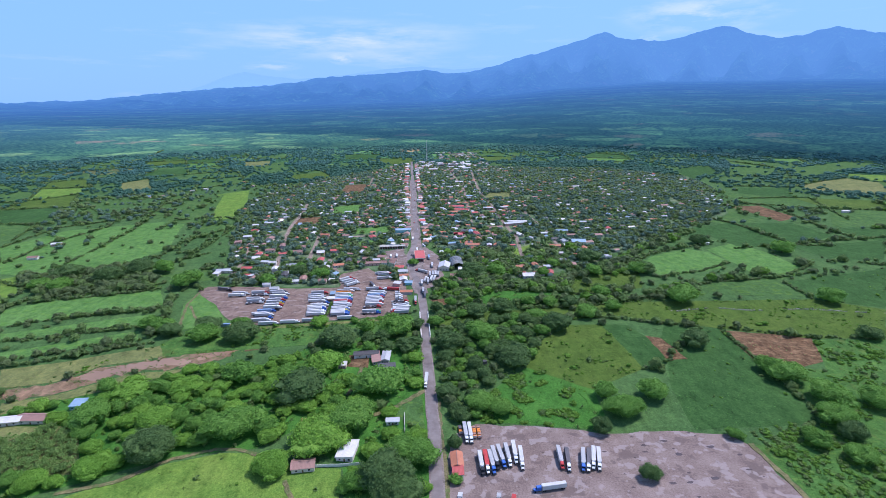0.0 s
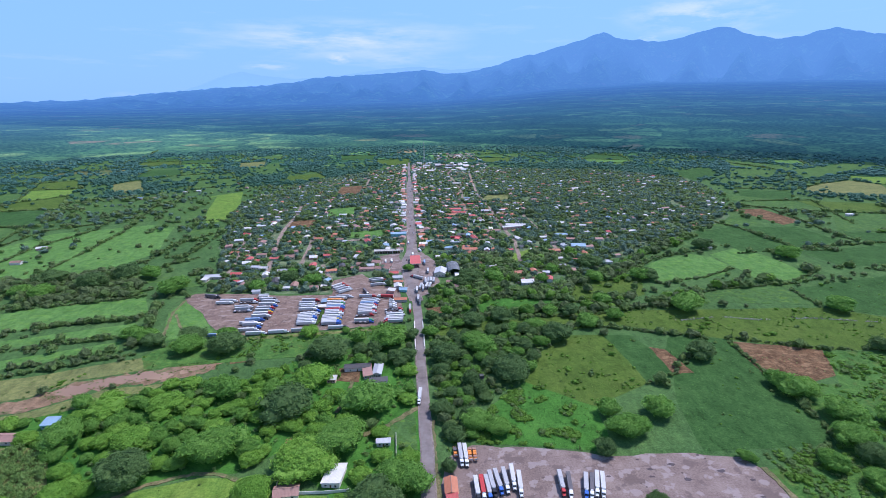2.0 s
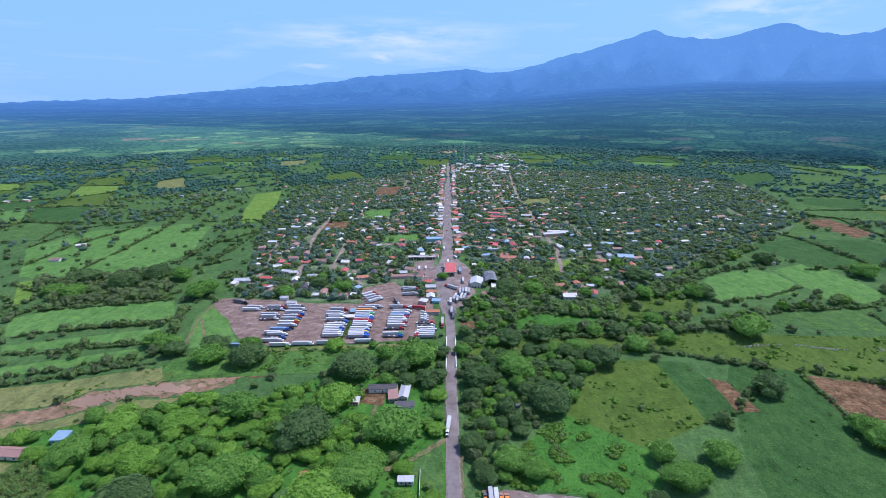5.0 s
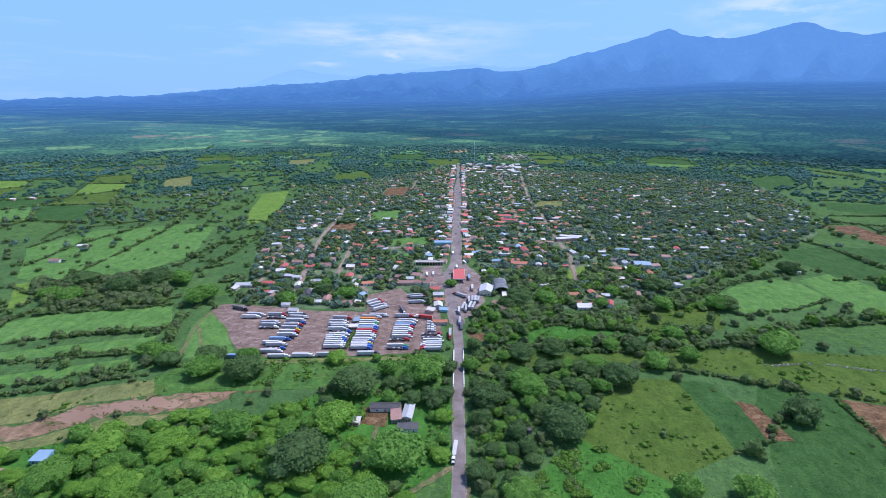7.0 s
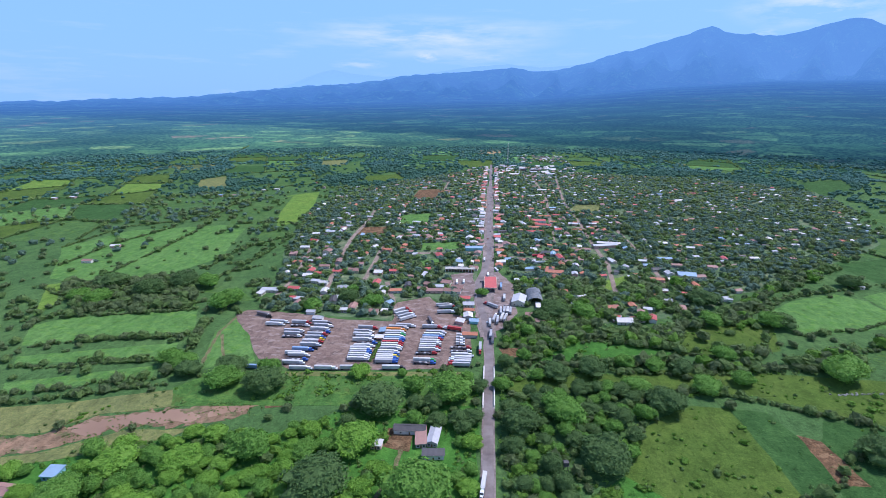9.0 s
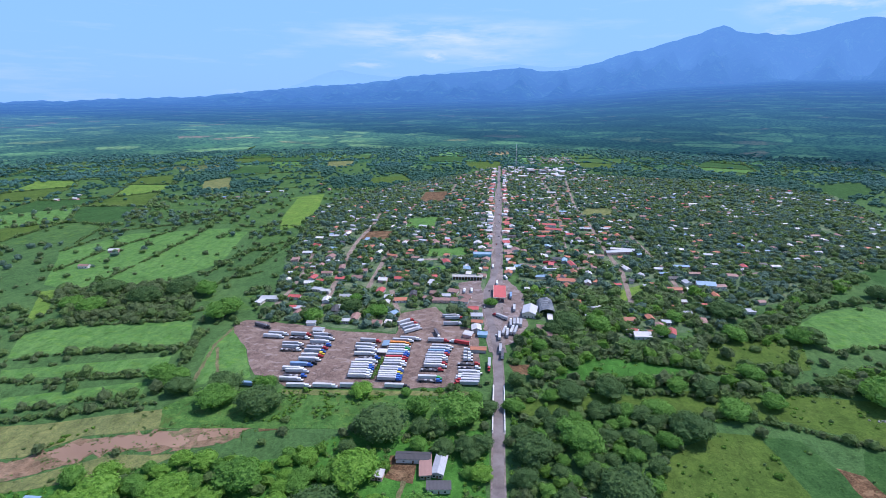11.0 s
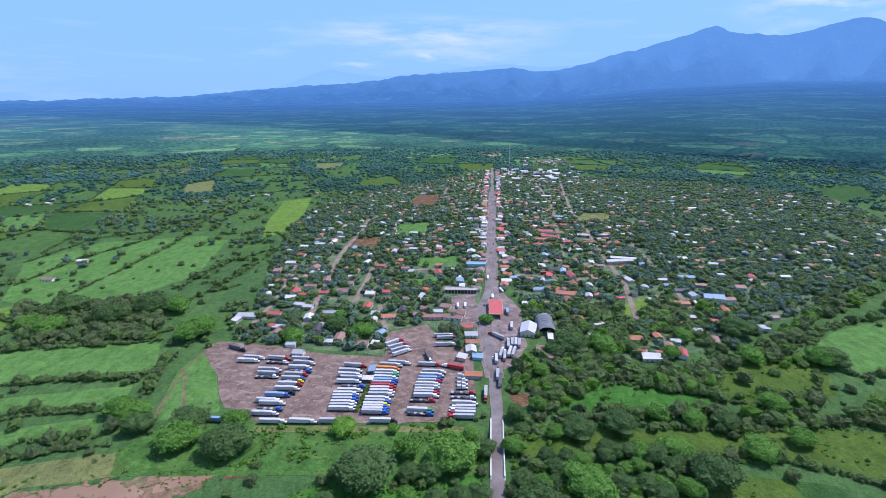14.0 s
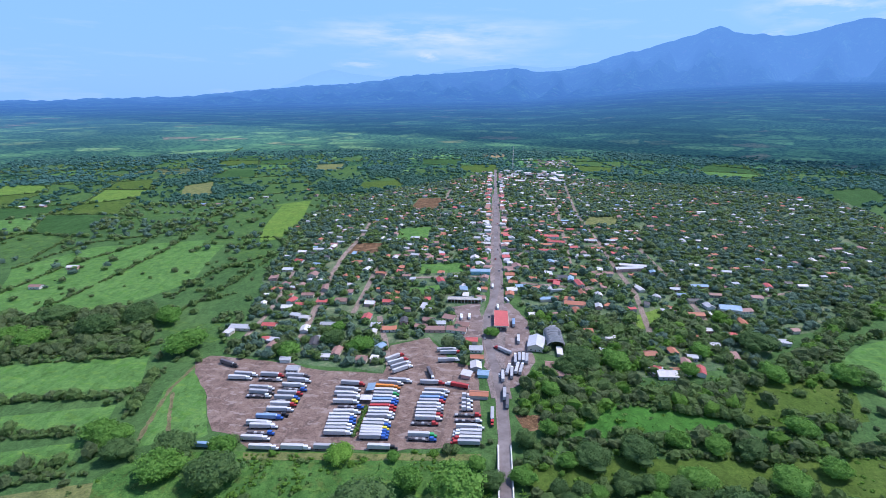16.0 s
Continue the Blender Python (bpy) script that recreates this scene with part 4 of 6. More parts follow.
def hedge(line):
    """A field edge grown with bushes and trees, uneven in width and height."""
    for (x0, y0), (x1, y1) in zip(line, line[1:]):
        n = max(1, int(math.hypot(x1 - x0, y1 - y0) / 2.4))
        for i in range(n):
            x, y = x0 + (x1 - x0) * i / n + rng.gauss(0, 1.3), y0 + (y1 - y0) * i / n + rng.gauss(0, 1.3)
            g = noise.noise(Vector((x / 18, y / 18, 2)))
            if g < -0.42 or held(x, y):
                continue
            w = rng.uniform(2.2, 4.4) + 3.5 * max(0, g) if rng.random() < 0.93 else rng.uniform(6, 11)
            clump(x, y, w, w * rng.uniform(0.65, 0.95), rng.choice(("leaves_mid", "leaves_mid", "leaves_dark")))


WOODS = []


def wood(pts):
    WOODS.append(pts)


hedge([(-441, 509), (-416, 522), (-373, 537), (-324, 547), (-298, 557)])
hedge([(-417, 478), (-371, 481), (-340, 493), (-288, 506)])
hedge([(-364, 427), (-325, 441), (-280, 462)])
hedge([(-386, 436), (-352, 445), (-323, 464), (-280, 472)])
hedge([(171, 574), (202, 563), (231, 552)])
hedge([(215, 544), (261, 559), (359, 602), (415, 610), (465, 618), (545, 674)])
hedge([(426, 679), (369, 647), (296, 624)])
hedge([(477, 751), (576, 765), (641, 754)])
hedge([(581, 778), (572, 910), (551, 969)])
hedge([(658, 1075), (741, 1088), (724, 942), (703, 844), (715, 786)])
hedge([(551, 969), (462, 904), (330, 761), (280, 678)])
hedge([(209, 404), (275, 471), (204, 497), (146, 507)])
hedge([(183, 390), (204, 394)])
hedge([(294, 467), (288, 399), (286, 353), (280, 315), (254, 296)])
hedge([(298, 470), (371, 442), (438, 436)])
hedge([(-553, 658), (-465, 612), (-409, 608), (-341, 634), (-331, 644)])
hedge([(-485, 568), (-451, 611), (-405, 649), (-349, 668)])
hedge([(-365, 718), (-352, 806), (-351, 961), (-381, 1122)])
hedge([(-480, 1018), (-399, 1038), (-367, 1010)])
hedge([(-604, 1027), (-578, 1275), (-623, 1454)])
hedge([(-681, 827), (-681, 962), (-604, 1027)])
hedge([(-266, 488), (-295, 565), (-300, 622)])
hedge([(-303, 583), (-286, 532), (-276, 476)])
hedge([(50, 581), (99, 588), (166, 578)])
hedge([(83, 530), (153, 531), (206, 536)])
hedge([(-450, 585), (-395, 597), (-328, 619)])
hedge([(-392, 529), (-360, 541), (-314, 551), (-293, 562)])
hedge([(-356, 495), (-324, 502), (-293, 513)])
hedge([(-324, 464), (-285, 461), (-263, 466)])
hedge([(37, 535), (82, 550), (116, 548), (156, 556), (191, 551), (209, 550)])
hedge([(187, 623), (166, 581), (173, 568)])
hedge([(271, 634), (253, 595), (225, 581)])
hedge([(-254, 495), (-275, 565), (-279, 612)])
hedge([(288, 677), (335, 730), (407, 763)])
hedge([(447, 597), (444, 539)])
hedge([(581, 771), (764, 801)])
hedge([(583, 680), (634, 655)])
hedge([(823, 1332), (956, 1302), (1258, 1486)])
hedge([(732, 1157), (895, 1159), (801, 926)])
hedge([(1124, 1948), (1184, 1652), (1065, 1457), (916, 1517)])
hedge([(-1206, 1849), (-1083, 1869), (-1206, 2507)])
hedge([(-342, 876), (-396, 880), (-394, 843)])
hedge([(-1496, 1908), (-1296, 2061), (-982, 1859)])
hedge([(-519, 699), (-520, 793), (-532, 951), (-619, 1282)])
hedge([(-398, 749), (-401, 855), (-338, 977)])
hedge([(-611, 740), (-619, 851), (-589, 977)])
hedge([(-409, 697), (-368, 735), (-328, 777)])
wood([(-265, 382), (-208, 406), (-166, 409), (-145, 418), (-107, 452), (-89, 476), (-11, 494), (-6, 360), (-1, 250), (-52, 252), (-59, 278), (-94, 321), (-119, 300), (-172, 294), (-226, 268), (-250, 257), (-323, 354)])
wood([(6, 515), (63, 518), (124, 515), (124, 454), (83, 402), (47, 370), (35, 324), (14, 310), (4, 309)])
wood([(8, 600), (48, 643), (108, 696), (198, 673), (187, 623), (165, 577), (145, 589), (61, 592), (34, 564), (14, 541)])
wood([(-2, 527), (37, 532), (155, 553), (252, 552), (222, 506), (1, 479)])
wood([(-548, 679), (-502, 718), (-400, 731), (-358, 661), (-335, 621), (-454, 590)])
wood([(230, 660), (300, 735), (440, 850), (520, 900), (414, 804), (318, 735), (274, 672), (240, 640)])
wood([(234, 543), (312, 595), (425, 625), (505, 664), (555, 687), (470, 613), (371, 573), (288, 545)])
wood([(979, 1082), (1131, 1178), (769, 783), (770, 840)])
wood([(59, 650), (187, 640), (270, 660), (245, 569), (166, 578), (86, 594), (20, 521)])
wood([(17, 753), (122, 767), (240, 782), (199, 663), (106, 641), (50, 654), (21, 697)])
BIG +=  [(-137, 317, 37), (-158, 392, 31), (-91, 408, 34), (-102, 363, 38), (-185, 298, 31), (-197, 330, 28), (-244, 336, 29), (-236, 370, 27), (-195, 376, 27), (-101, 278, 25), (-213, 282, 21), (-243, 271, 20), (-78, 305, 38), (-56, 323, 36), (-41, 368, 40), (-33, 475, 51), (-85, 452, 37), (-29, 263, 34), (-13, 284, 29), (-23, 252, 30), (-219, 472, 33), (-183, 470, 33), (-257, 484, 20), (-283, 500, 26), (-303, 632, 43), (141, 326, 27), (172, 349, 26), (289, 541, 45), (249, 434, 25), (457, 531, 29)]
BIG +=  [(290, 645, 26), (293, 368, 28), (287, 383, 24), (302, 334, 30), (287, 309, 24), (256, 287, 17), (285, 291, 19), (272, 269, 18), (21, 440, 29), (72, 408, 35), (129, 477, 28), (52, 457, 33), (423, 438, 22), (337, 328, 25), (37, 340, 21), (51, 333, 17), (135, 351, 20), (118, 308, 14), (206, 296, 11), (132, 260, 12), (13, 263, 8), (15, 296, 11), (435, 782, 27), (535, 726, 34), (-29, 309, 14), (153, 643, 19), (93, 648, 30), (63, 644, 30), (222, 644, 26), (232, 699, 32)]
BIG +=  [(176, 682, 21), (47, 633, 22), (282, 647, 26), (32, 596, 18), (-139, 652, 24), (-169, 661, 22), (-18, 698, 14), (-112, 500, 20), (-77, 503, 9), (-29, 478, 24), (-63, 480, 21), (-22, 503, 12), (53, 515, 22), (83, 524, 22), (113, 541, 19), (138, 538, 19), (204, 565, 20), (158, 535, 19), (203, 523, 21), (169, 507, 24), (114, 502, 21), (-173, 689, 17), (10, 529, 15), (26, 544, 16), (-191, 496, 21), (-221, 491, 26), (-268, 499, 19), (-272, 493, 17), (-203, 634, 21), (-301, 630, 32)]
BIG +=  [(-475, 674, 36), (-412, 654, 34), (-387, 686, 36), (-452, 623, 32), (-484, 631, 28), (-357, 690, 30)]
for e0, e1 in EDGES:
    hedge([e0, e1])
HOUSES +=  [(-56, 293, 11, 17, 'white'), (-82, 280, 14, 9, 'rust'), (-57, 428, 22, 7, 'dark'), (-48, 421, 7, 20, 'rust'), (-39, 422, 7, 18, 'zinc'), (-37, 403, 14, 6, 'dark'), (-28, 324, 9, 4, 'zinc'), (15, 279, 7, 13, 'terracotta'), (15, 268, 6, 8, 'red'), (-268, 358, 9, 9, 'blue'), (-289, 341, 22, 9, 'rust'), (-305, 339, 16, 8, 'white'), (-91, 322, 4, 12, 'terracotta'), (-76, 409, 7, 6, 'white')]
HOUSES +=  [(43, 693, 0, 0, 'hangar'), (25, 681, 17, 26, 'zinc'), (46, 669, 18, 5, 'white')]
HOUSES +=  [(65, 805, 22, 8, 'terracotta'), (75, 789, 24, 9, 'terracotta'), (75, 770, 18, 8, 'terracotta'), (-30, 647, 13, 8, 'terracotta'), (-30, 631, 12, 9, 'white'), (-37, 616, 9, 8, 'white'), (-23, 619, 8, 9, 'blue'), (-25, 585, 7, 14, 'terracotta'), (-49, 717, 12, 16, 'rust'), (-37, 681, 10, 12, 'red'), (-32, 664, 14, 10, 'zinc'), (-54, 705, 20, 10, 'rust')]
HOUSES +=  [(128, 673, 14, 10, 'terracotta'), (127, 641, 14, 10, 'white'), (133, 637, 16, 12, 'white'), (147, 644, 18, 10, 'terracotta'), (156, 660, 14, 10, 'rust'), (165, 672, 10, 8, 'zinc'), (151, 681, 12, 8, 'terracotta'), (164, 646, 16, 8, 'red'), (202, 736, 14, 8, 'white'), (195, 701, 10, 8, 'zinc'), (126, 646, 10, 8, 'red')]
HOUSES +=  [(246, 797, 22, 14, 'blue'), (199, 775, 24, 9, 'terracotta'), (262, 795, 16, 10, 'rust'), (226, 803, 14, 10, 'zinc'), (216, 820, 18, 9, 'dark'), (240, 872, 24, 8, 'blue'), (161, 855, 20, 7, 'white'), (205, 857, 14, 8, 'zinc'), (206, 837, 12, 8, 'blue'), (247, 842, 16, 8, 'rust'), (296, 936, 14, 8, 'zinc'), (294, 839, 14, 9, 'rust'), (326, 883, 16, 8, 'red'), (320, 866, 10, 8, 'white')]
HOUSES +=  [(165, 931, 40, 9, 'zinc'), (174, 945, 36, 8, 'white'), (195, 922, 14, 9, 'blue'), (116, 900, 18, 9, 'rust'), (133, 909, 16, 8, 'rust'), (53, 898, 16, 10, 'zinc'), (60, 951, 14, 10, 'blue'), (80, 879, 18, 8, 'blue'), (89, 862, 9, 22, 'red'), (88, 831, 18, 8, 'terracotta'), (60, 858, 16, 8, 'red'), (71, 801, 16, 8, 'dark'), (107, 824, 12, 8, 'zinc')]
HOUSES +=  [(72, 1097, 26, 10, 'red'), (78, 1061, 28, 10, 'red'), (59, 1044, 26, 9, 'terracotta'), (61, 1011, 30, 8, 'red'), (86, 1140, 24, 8, 'terracotta'), (112, 1156, 18, 9, 'red'), (117, 1115, 16, 8, 'rust'), (136, 1080, 20, 8, 'zinc'), (169, 1084, 24, 7, 'zinc'), (102, 1033, 14, 9, 'red'), (11, 923, 14, 16, 'rust'), (23, 920, 10, 12, 'rust'), (42, 1067, 12, 12, 'zinc'), (4, 1010, 16, 8, 'dark')]
HOUSES +=  [(109, 1226, 16, 8, 'blue'), (127, 1280, 14, 8, 'zinc'), (100, 1305, 12, 9, 'rust'), (84, 1507, 14, 9, 'rust'), (101, 1455, 22, 8, 'white'), (112, 1367, 14, 8, 'zinc'), (34, 1735, 24, 14, 'white'), (11, 1825, 24, 10, 'white'), (-14, 1727, 14, 12, 'white'), (96, 1691, 16, 10, 'rust'), (134, 1773, 16, 9, 'zinc'), (144, 1557, 14, 8, 'rust')]
HOUSES +=  [(302, 1121, 16, 8, 'white'), (315, 1104, 14, 8, 'white'), (310, 1051, 14, 8, 'white'), (368, 1150, 12, 8, 'rust'), (335, 1257, 12, 8, 'zinc'), (403, 1348, 20, 8, 'white'), (462, 1328, 14, 8, 'white'), (262, 1199, 14, 9, 'rust'), (210, 1149, 14, 9, 'zinc'), (469, 1452, 18, 8, 'red'), (448, 1560, 14, 8, 'zinc'), (349, 1401, 14, 8, 'rust'), (242, 1355, 14, 8, 'white'), (593, 1623, 14, 8, 'dark'), (230, 1528, 12, 7, 'white')]
HOUSES +=  [(472, 1145, 14, 8, 'zinc'), (510, 1131, 18, 8, 'zinc'), (517, 1080, 18, 9, 'rust'), (519, 1054, 16, 8, 'white'), (446, 1009, 18, 8, 'white'), (518, 1013, 18, 8, 'white'), (512, 1170, 12, 8, 'white'), (413, 991, 12, 8, 'rust'), (367, 998, 16, 8, 'blue'), (594, 1124, 12, 8, 'zinc'), (369, 889, 14, 8, 'white'), (630, 1299, 14, 8, 'zinc'), (703, 1391, 14, 8, 'white'), (592, 1470, 14, 8, 'zinc'), (610, 1407, 12, 8, 'white'), (703, 1335, 12, 8, 'white')]
HOUSES +=  [(-274, 681, 22, 8, 'zinc'), (-280, 669, 12, 7, 'white'), (-247, 690, 16, 9, 'red'), (-227, 657, 16, 7, 'zinc'), (-225, 648, 16, 8, 'rust'), (-207, 685, 14, 9, 'white'), (-188, 699, 16, 8, 'zinc'), (-230, 719, 14, 8, 'zinc'), (-248, 738, 11, 13, 'white'), (-251, 758, 16, 9, 'red'), (-214, 760, 18, 8, 'red'), (-239, 778, 16, 9, 'rust'), (-259, 850, 14, 14, 'rust'), (-267, 804, 14, 7, 'zinc'), (-227, 804, 18, 8, 'rust'), (-218, 713, 12, 8, 'white')]
HOUSES +=  [(-194, 766, 16, 12, 'rust'), (-159, 762, 12, 12, 'white'), (-132, 774, 14, 9, 'terracotta'), (-141, 769, 10, 9, 'red'), (-195, 794, 14, 9, 'rust'), (-194, 883, 10, 14, 'white'), (-171, 869, 16, 8, 'terracotta'), (-148, 897, 12, 8, 'terracotta'), (-135, 862, 8, 12, 'rust'), (-88, 850, 18, 10, 'red'), (-56, 822, 16, 10, 'blue'), (-52, 803, 14, 7, 'white'), (-39, 891, 26, 10, 'blue'), (-50, 956, 14, 14, 'white')]
HOUSES +=  [(-41, 929, 16, 12, 'white'), (-37, 1038, 16, 10, 'white'), (-53, 1179, 16, 10, 'rust'), (-52, 1283, 14, 10, 'white'), (-54, 1486, 14, 10, 'rust'), (-69, 1666, 14, 10, 'terracotta'), (-55, 1721, 12, 10, 'red'), (-53, 1072, 12, 10, 'zinc'), (-117, 947, 18, 9, 'rust'), (-140, 959, 14, 8, 'zinc'), (-167, 941, 14, 8, 'white'), (-159, 1014, 14, 8, 'zinc'), (-157, 1058, 16, 8, 'zinc'), (-198, 1144, 10, 16, 'white'), (-98, 1337, 12, 8, 'blue'), (-138, 1167, 14, 7, 'white')]
HOUSES +=  [(-254, 1093, 16, 8, 'zinc'), (-277, 988, 18, 8, 'white'), (-294, 969, 18, 8, 'zinc'), (-301, 908, 14, 9, 'red'), (-314, 951, 14, 8, 'white'), (-302, 868, 16, 8, 'zinc'), (-306, 832, 12, 14, 'rust'), (-284, 792, 14, 8, 'terracotta'), (-286, 772, 12, 6, 'white'), (-334, 1215, 12, 9, 'terracotta'), (-318, 1263, 10, 8, 'red'), (-329, 1164, 10, 12, 'zinc'), (-314, 1056, 14, 8, 'white'), (-464, 1426, 14, 8, 'rust'), (-376, 1439, 16, 8, 'zinc'), (-295, 1341, 16, 8, 'white')]
HOUSES +=  [(-282, 1494, 18, 7, 'rust'), (-247, 1543, 20, 7, 'white'), (-203, 1549, 18, 7, 'terracotta'), (-162, 1574, 18, 7, 'rust'), (-133, 1587, 16, 7, 'white'), (-96, 1602, 16, 7, 'zinc'), (-514, 1503, 14, 7, 'terracotta'), (-575, 1386, 14, 6, 'white'), (-601, 1367, 14, 6, 'white'), (-250, 1284, 14, 7, 'white'), (-72, 717, 12, 9, 'zinc'), (-85, 723, 14, 10, 'rust'), (-91, 707, 14, 8, 'rust'), (-65, 733, 14, 10, 'rust'), (-76, 702, 20, 7, 'rust'), (-122, 697, 16, 8, 'terracotta'), (-111, 719, 14, 9, 'dark'), (-152, 722, 10, 14, 'red'), (-175, 670, 14, 7, 'rust')]
HOUSES +=  [(-137, 688, 8, 8, 'white'), (-133, 631, 10, 9, 'rust'), (-122, 633, 8, 6, 'white'), (-168, 632, 10, 7, 'white'), (-187, 606, 10, 7, 'zinc'), (-18, 1381, 10, 14, 'rust'), (-16, 1577, 14, 12, 'zinc'), (-5, 1262, 12, 12, 'dark'), (0, 1141, 12, 10, 'rust'), (5, 1080, 14, 10, 'zinc'), (26, 1167, 14, 8, 'dark'), (46, 1269, 10, 10, 'zinc'), (101, 787, 12, 8, 'zinc'), (44, 626, 12, 9, 'rust'), (38, 640, 14, 12, 'rust')]
HOUSES +=  [(-599, 838, 16, 9, 'white'), (-583, 762, 16, 9, 'rust'), (-1035, 1198, 14, 8, 'white'), (-1002, 1217, 18, 8, 'white'), (-1031, 1260, 8, 8, 'white'), (-671, 1282, 12, 9, 'blue'), (-638, 1286, 14, 8, 'rust')]
HOUSES +=  [(444, 779, 14, 9, 'white'), (851, 993, 18, 7, 'white'), (656, 1074, 10, 7, 'white'), (1395, 2169, 16, 8, 'white')]
TRUCKS +=  [(-247.4, 608.7, -109, 21, 'black', 'dark'), (-223.1, 592.8, -90, 21, 'white', 'grey'), (-225.5, 586.8, -88, 21, 'white', 'white'), (-200.7, 594.6, -88, 21, 'red', 'grey'), (-199.4, 587.7, -87, 21, 'white', 'flat'), (-200.0, 573.7, -87, 21, 'white', 'grey'), (-197.5, 567.6, -87, 21, 'dark', 'grey'), (-197.9, 562.5, -85, 21, 'white', 'flat'), (-178.8, 596.0, -87, 21, 'dark', 'grey'), (-174.8, 589.0, -89, 21, 'white', 'grey'), (-175.6, 580.8, -87, 21, 'white', 'white'), (-173.4, 575.4, -88, 21, 'blue', 'flat'), (-174.3, 568.9, -87, 21, 'red', 'grey'), (-174.1, 562.3, -87, 21, 'blue', 'grey')]
TRUCKS +=  [(-173.8, 557.9, -86, 21, 'yellow', 'flat'), (-173.2, 553.2, -86, 21, 'red', 'white'), (-172.9, 546.4, -86, 21, 'white', 'white'), (-174.2, 540.2, -86, 21, 'black', 'flat'), (-176.6, 536.3, -86, 21, 'blue', 'bluebox'), (-179.9, 528.1, -86, 21, 'white', 'white'), (-175.8, 524.9, -85, 21, 'white', 'white'), (-175.0, 517.7, -85, 21, 'blue', 'flat'), (-175.4, 511.2, -86, 21, 'white', 'white'), (-208.3, 499.6, -88, 21, 'yellow', 'bluebox'), (-165.4, 502.6, -86, 21, 'white', 'white'), (-144.0, 505.3, -86, 21, 'white', 'white'), (-122.1, 508.0, -86, 21, 'white', 'grey'), (-86.1, 512.5, -86, 21, 'black', 'white')]
TRUCKS +=  [(-128.8, 589.9, -88, 21, 'red', 'grey'), (-130.3, 580.4, -87, 21, 'white', 'grey'), (-129.0, 573.8, -87, 21, 'white', 'white'), (-125.4, 568.8, -86, 21, 'white', 'grey'), (-126.5, 562.7, -85, 21, 'white', 'white'), (-121.4, 556.7, -84, 21, 'blue', 'flat'), (-121.8, 549.4, -83, 21, 'yellow', 'white'), (-123.6, 544.4, -84, 21, 'white', 'white'), (-122.7, 540.2, -84, 21, 'blue', 'white'), (-121.8, 536.1, -84, 21, 'blue', 'grey'), (-121.6, 532.0, -84, 21, 'white', 'white'), (-121.2, 528.0, -84, 21, 'white', 'grey'), (-120.5, 523.9, -85, 21, 'red', 'white'), (-97.9, 594.2, -87, 21, 'white', 'grey')]
TRUCKS +=  [(-99.1, 587.8, -87, 21, 'orange', 'orange'), (-98.6, 582.3, -86, 21, 'red', 'white'), (-97.9, 577.3, -86, 21, 'green', 'grey'), (-97.5, 572.4, -86, 21, 'white', 'white'), (-96.5, 568.0, -85, 21, 'blue', 'bluebox'), (-96.9, 564.0, -85, 21, 'blue', 'grey'), (-96.5, 559.4, -85, 21, 'red', 'red'), (-96.4, 555.2, -84, 21, 'red', 'white'), (-95.8, 550.9, -84, 21, 'white', 'white'), (-95.6, 546.5, -84, 21, 'white', 'grey'), (-96.5, 540.4, -85, 21, 'white', 'white'), (-95.9, 536.3, -85, 21, 'blue', 'grey'), (-96.0, 532.2, -85, 21, 'yellow', 'white'), (-95.4, 529.0, -85, 21, 'blue', 'white')]
TRUCKS +=  [(-95.0, 525.7, -85, 21, 'blue', 'white'), (-94.8, 522.6, -85, 21, 'blue', 'grey'), (-91.3, 599.2, -89, 21, 'white', 'grey'), (-58.6, 586.9, -87, 21, 'white', 'grey'), (-59.7, 581.3, -86, 21, 'white', 'white'), (-60.3, 575.8, -85, 21, 'blue', 'bluebox'), (-60.3, 571.4, -84, 21, 'red', 'grey'), (-61.2, 566.6, -84, 21, 'red', 'white'), (-60.7, 562.0, -84, 21, 'white', 'grey'), (-60.3, 557.5, -84, 21, 'dark', 'white'), (-60.2, 553.5, -84, 21, 'red', 'grey'), (-60.0, 549.2, -84, 21, 'white', 'white'), (-62.2, 542.9, -84, 21, 'red', 'flat'), (-61.5, 529.0, -86, 21, 'green', 'white')]
TRUCKS +=  [(-61.2, 524.9, -85, 21, 'blue', 'flat'), (-64.2, 599.4, -87, 21, 'red', 'grey'), (-33.7, 582.9, -86, 9, 'white', 'white'), (-33.6, 576.4, -86, 9, 'white', 'grey'), (-33.0, 570.1, -86, 9, 'white', 'white'), (-32.6, 564.8, -86, 9, 'blue', 'white'), (-31.8, 557.4, -86, 19, 'red', 'flat'), (-30.9, 550.4, -86, 19, 'blue', 'flat'), (-28.9, 542.3, -86, 19, 'white', 'white'), (-30.7, 536.4, 94, 21, 'yellow', 'white'), (-30.8, 532.5, 94, 21, 'white', 'grey'), (-30.7, 528.7, 94, 21, 'red', 'white'), (-31.4, 524.2, 94, 21, 'red', 'grey')]
TRUCKS +=  [(-104.3, 639.3, -43, 20, 'red', 'white'), (-99.7, 632.0, -50, 21, 'red', 'white'), (-95.9, 625.6, -49, 22, 'white', 'grey'), (-92.9, 619.3, -47, 23, 'red', 'white'), (-58.1, 659.7, -77, 21, 'white', 'grey'), (-54.4, 654.5, -79, 21, 'red', 'grey'), (-54.4, 639.8, -79, 17, 'white', 'grey'), (-67.5, 612.6, -157, 22, 'white', 'dark'), (-44.0, 597.9, 78, 21, 'white', 'red')]
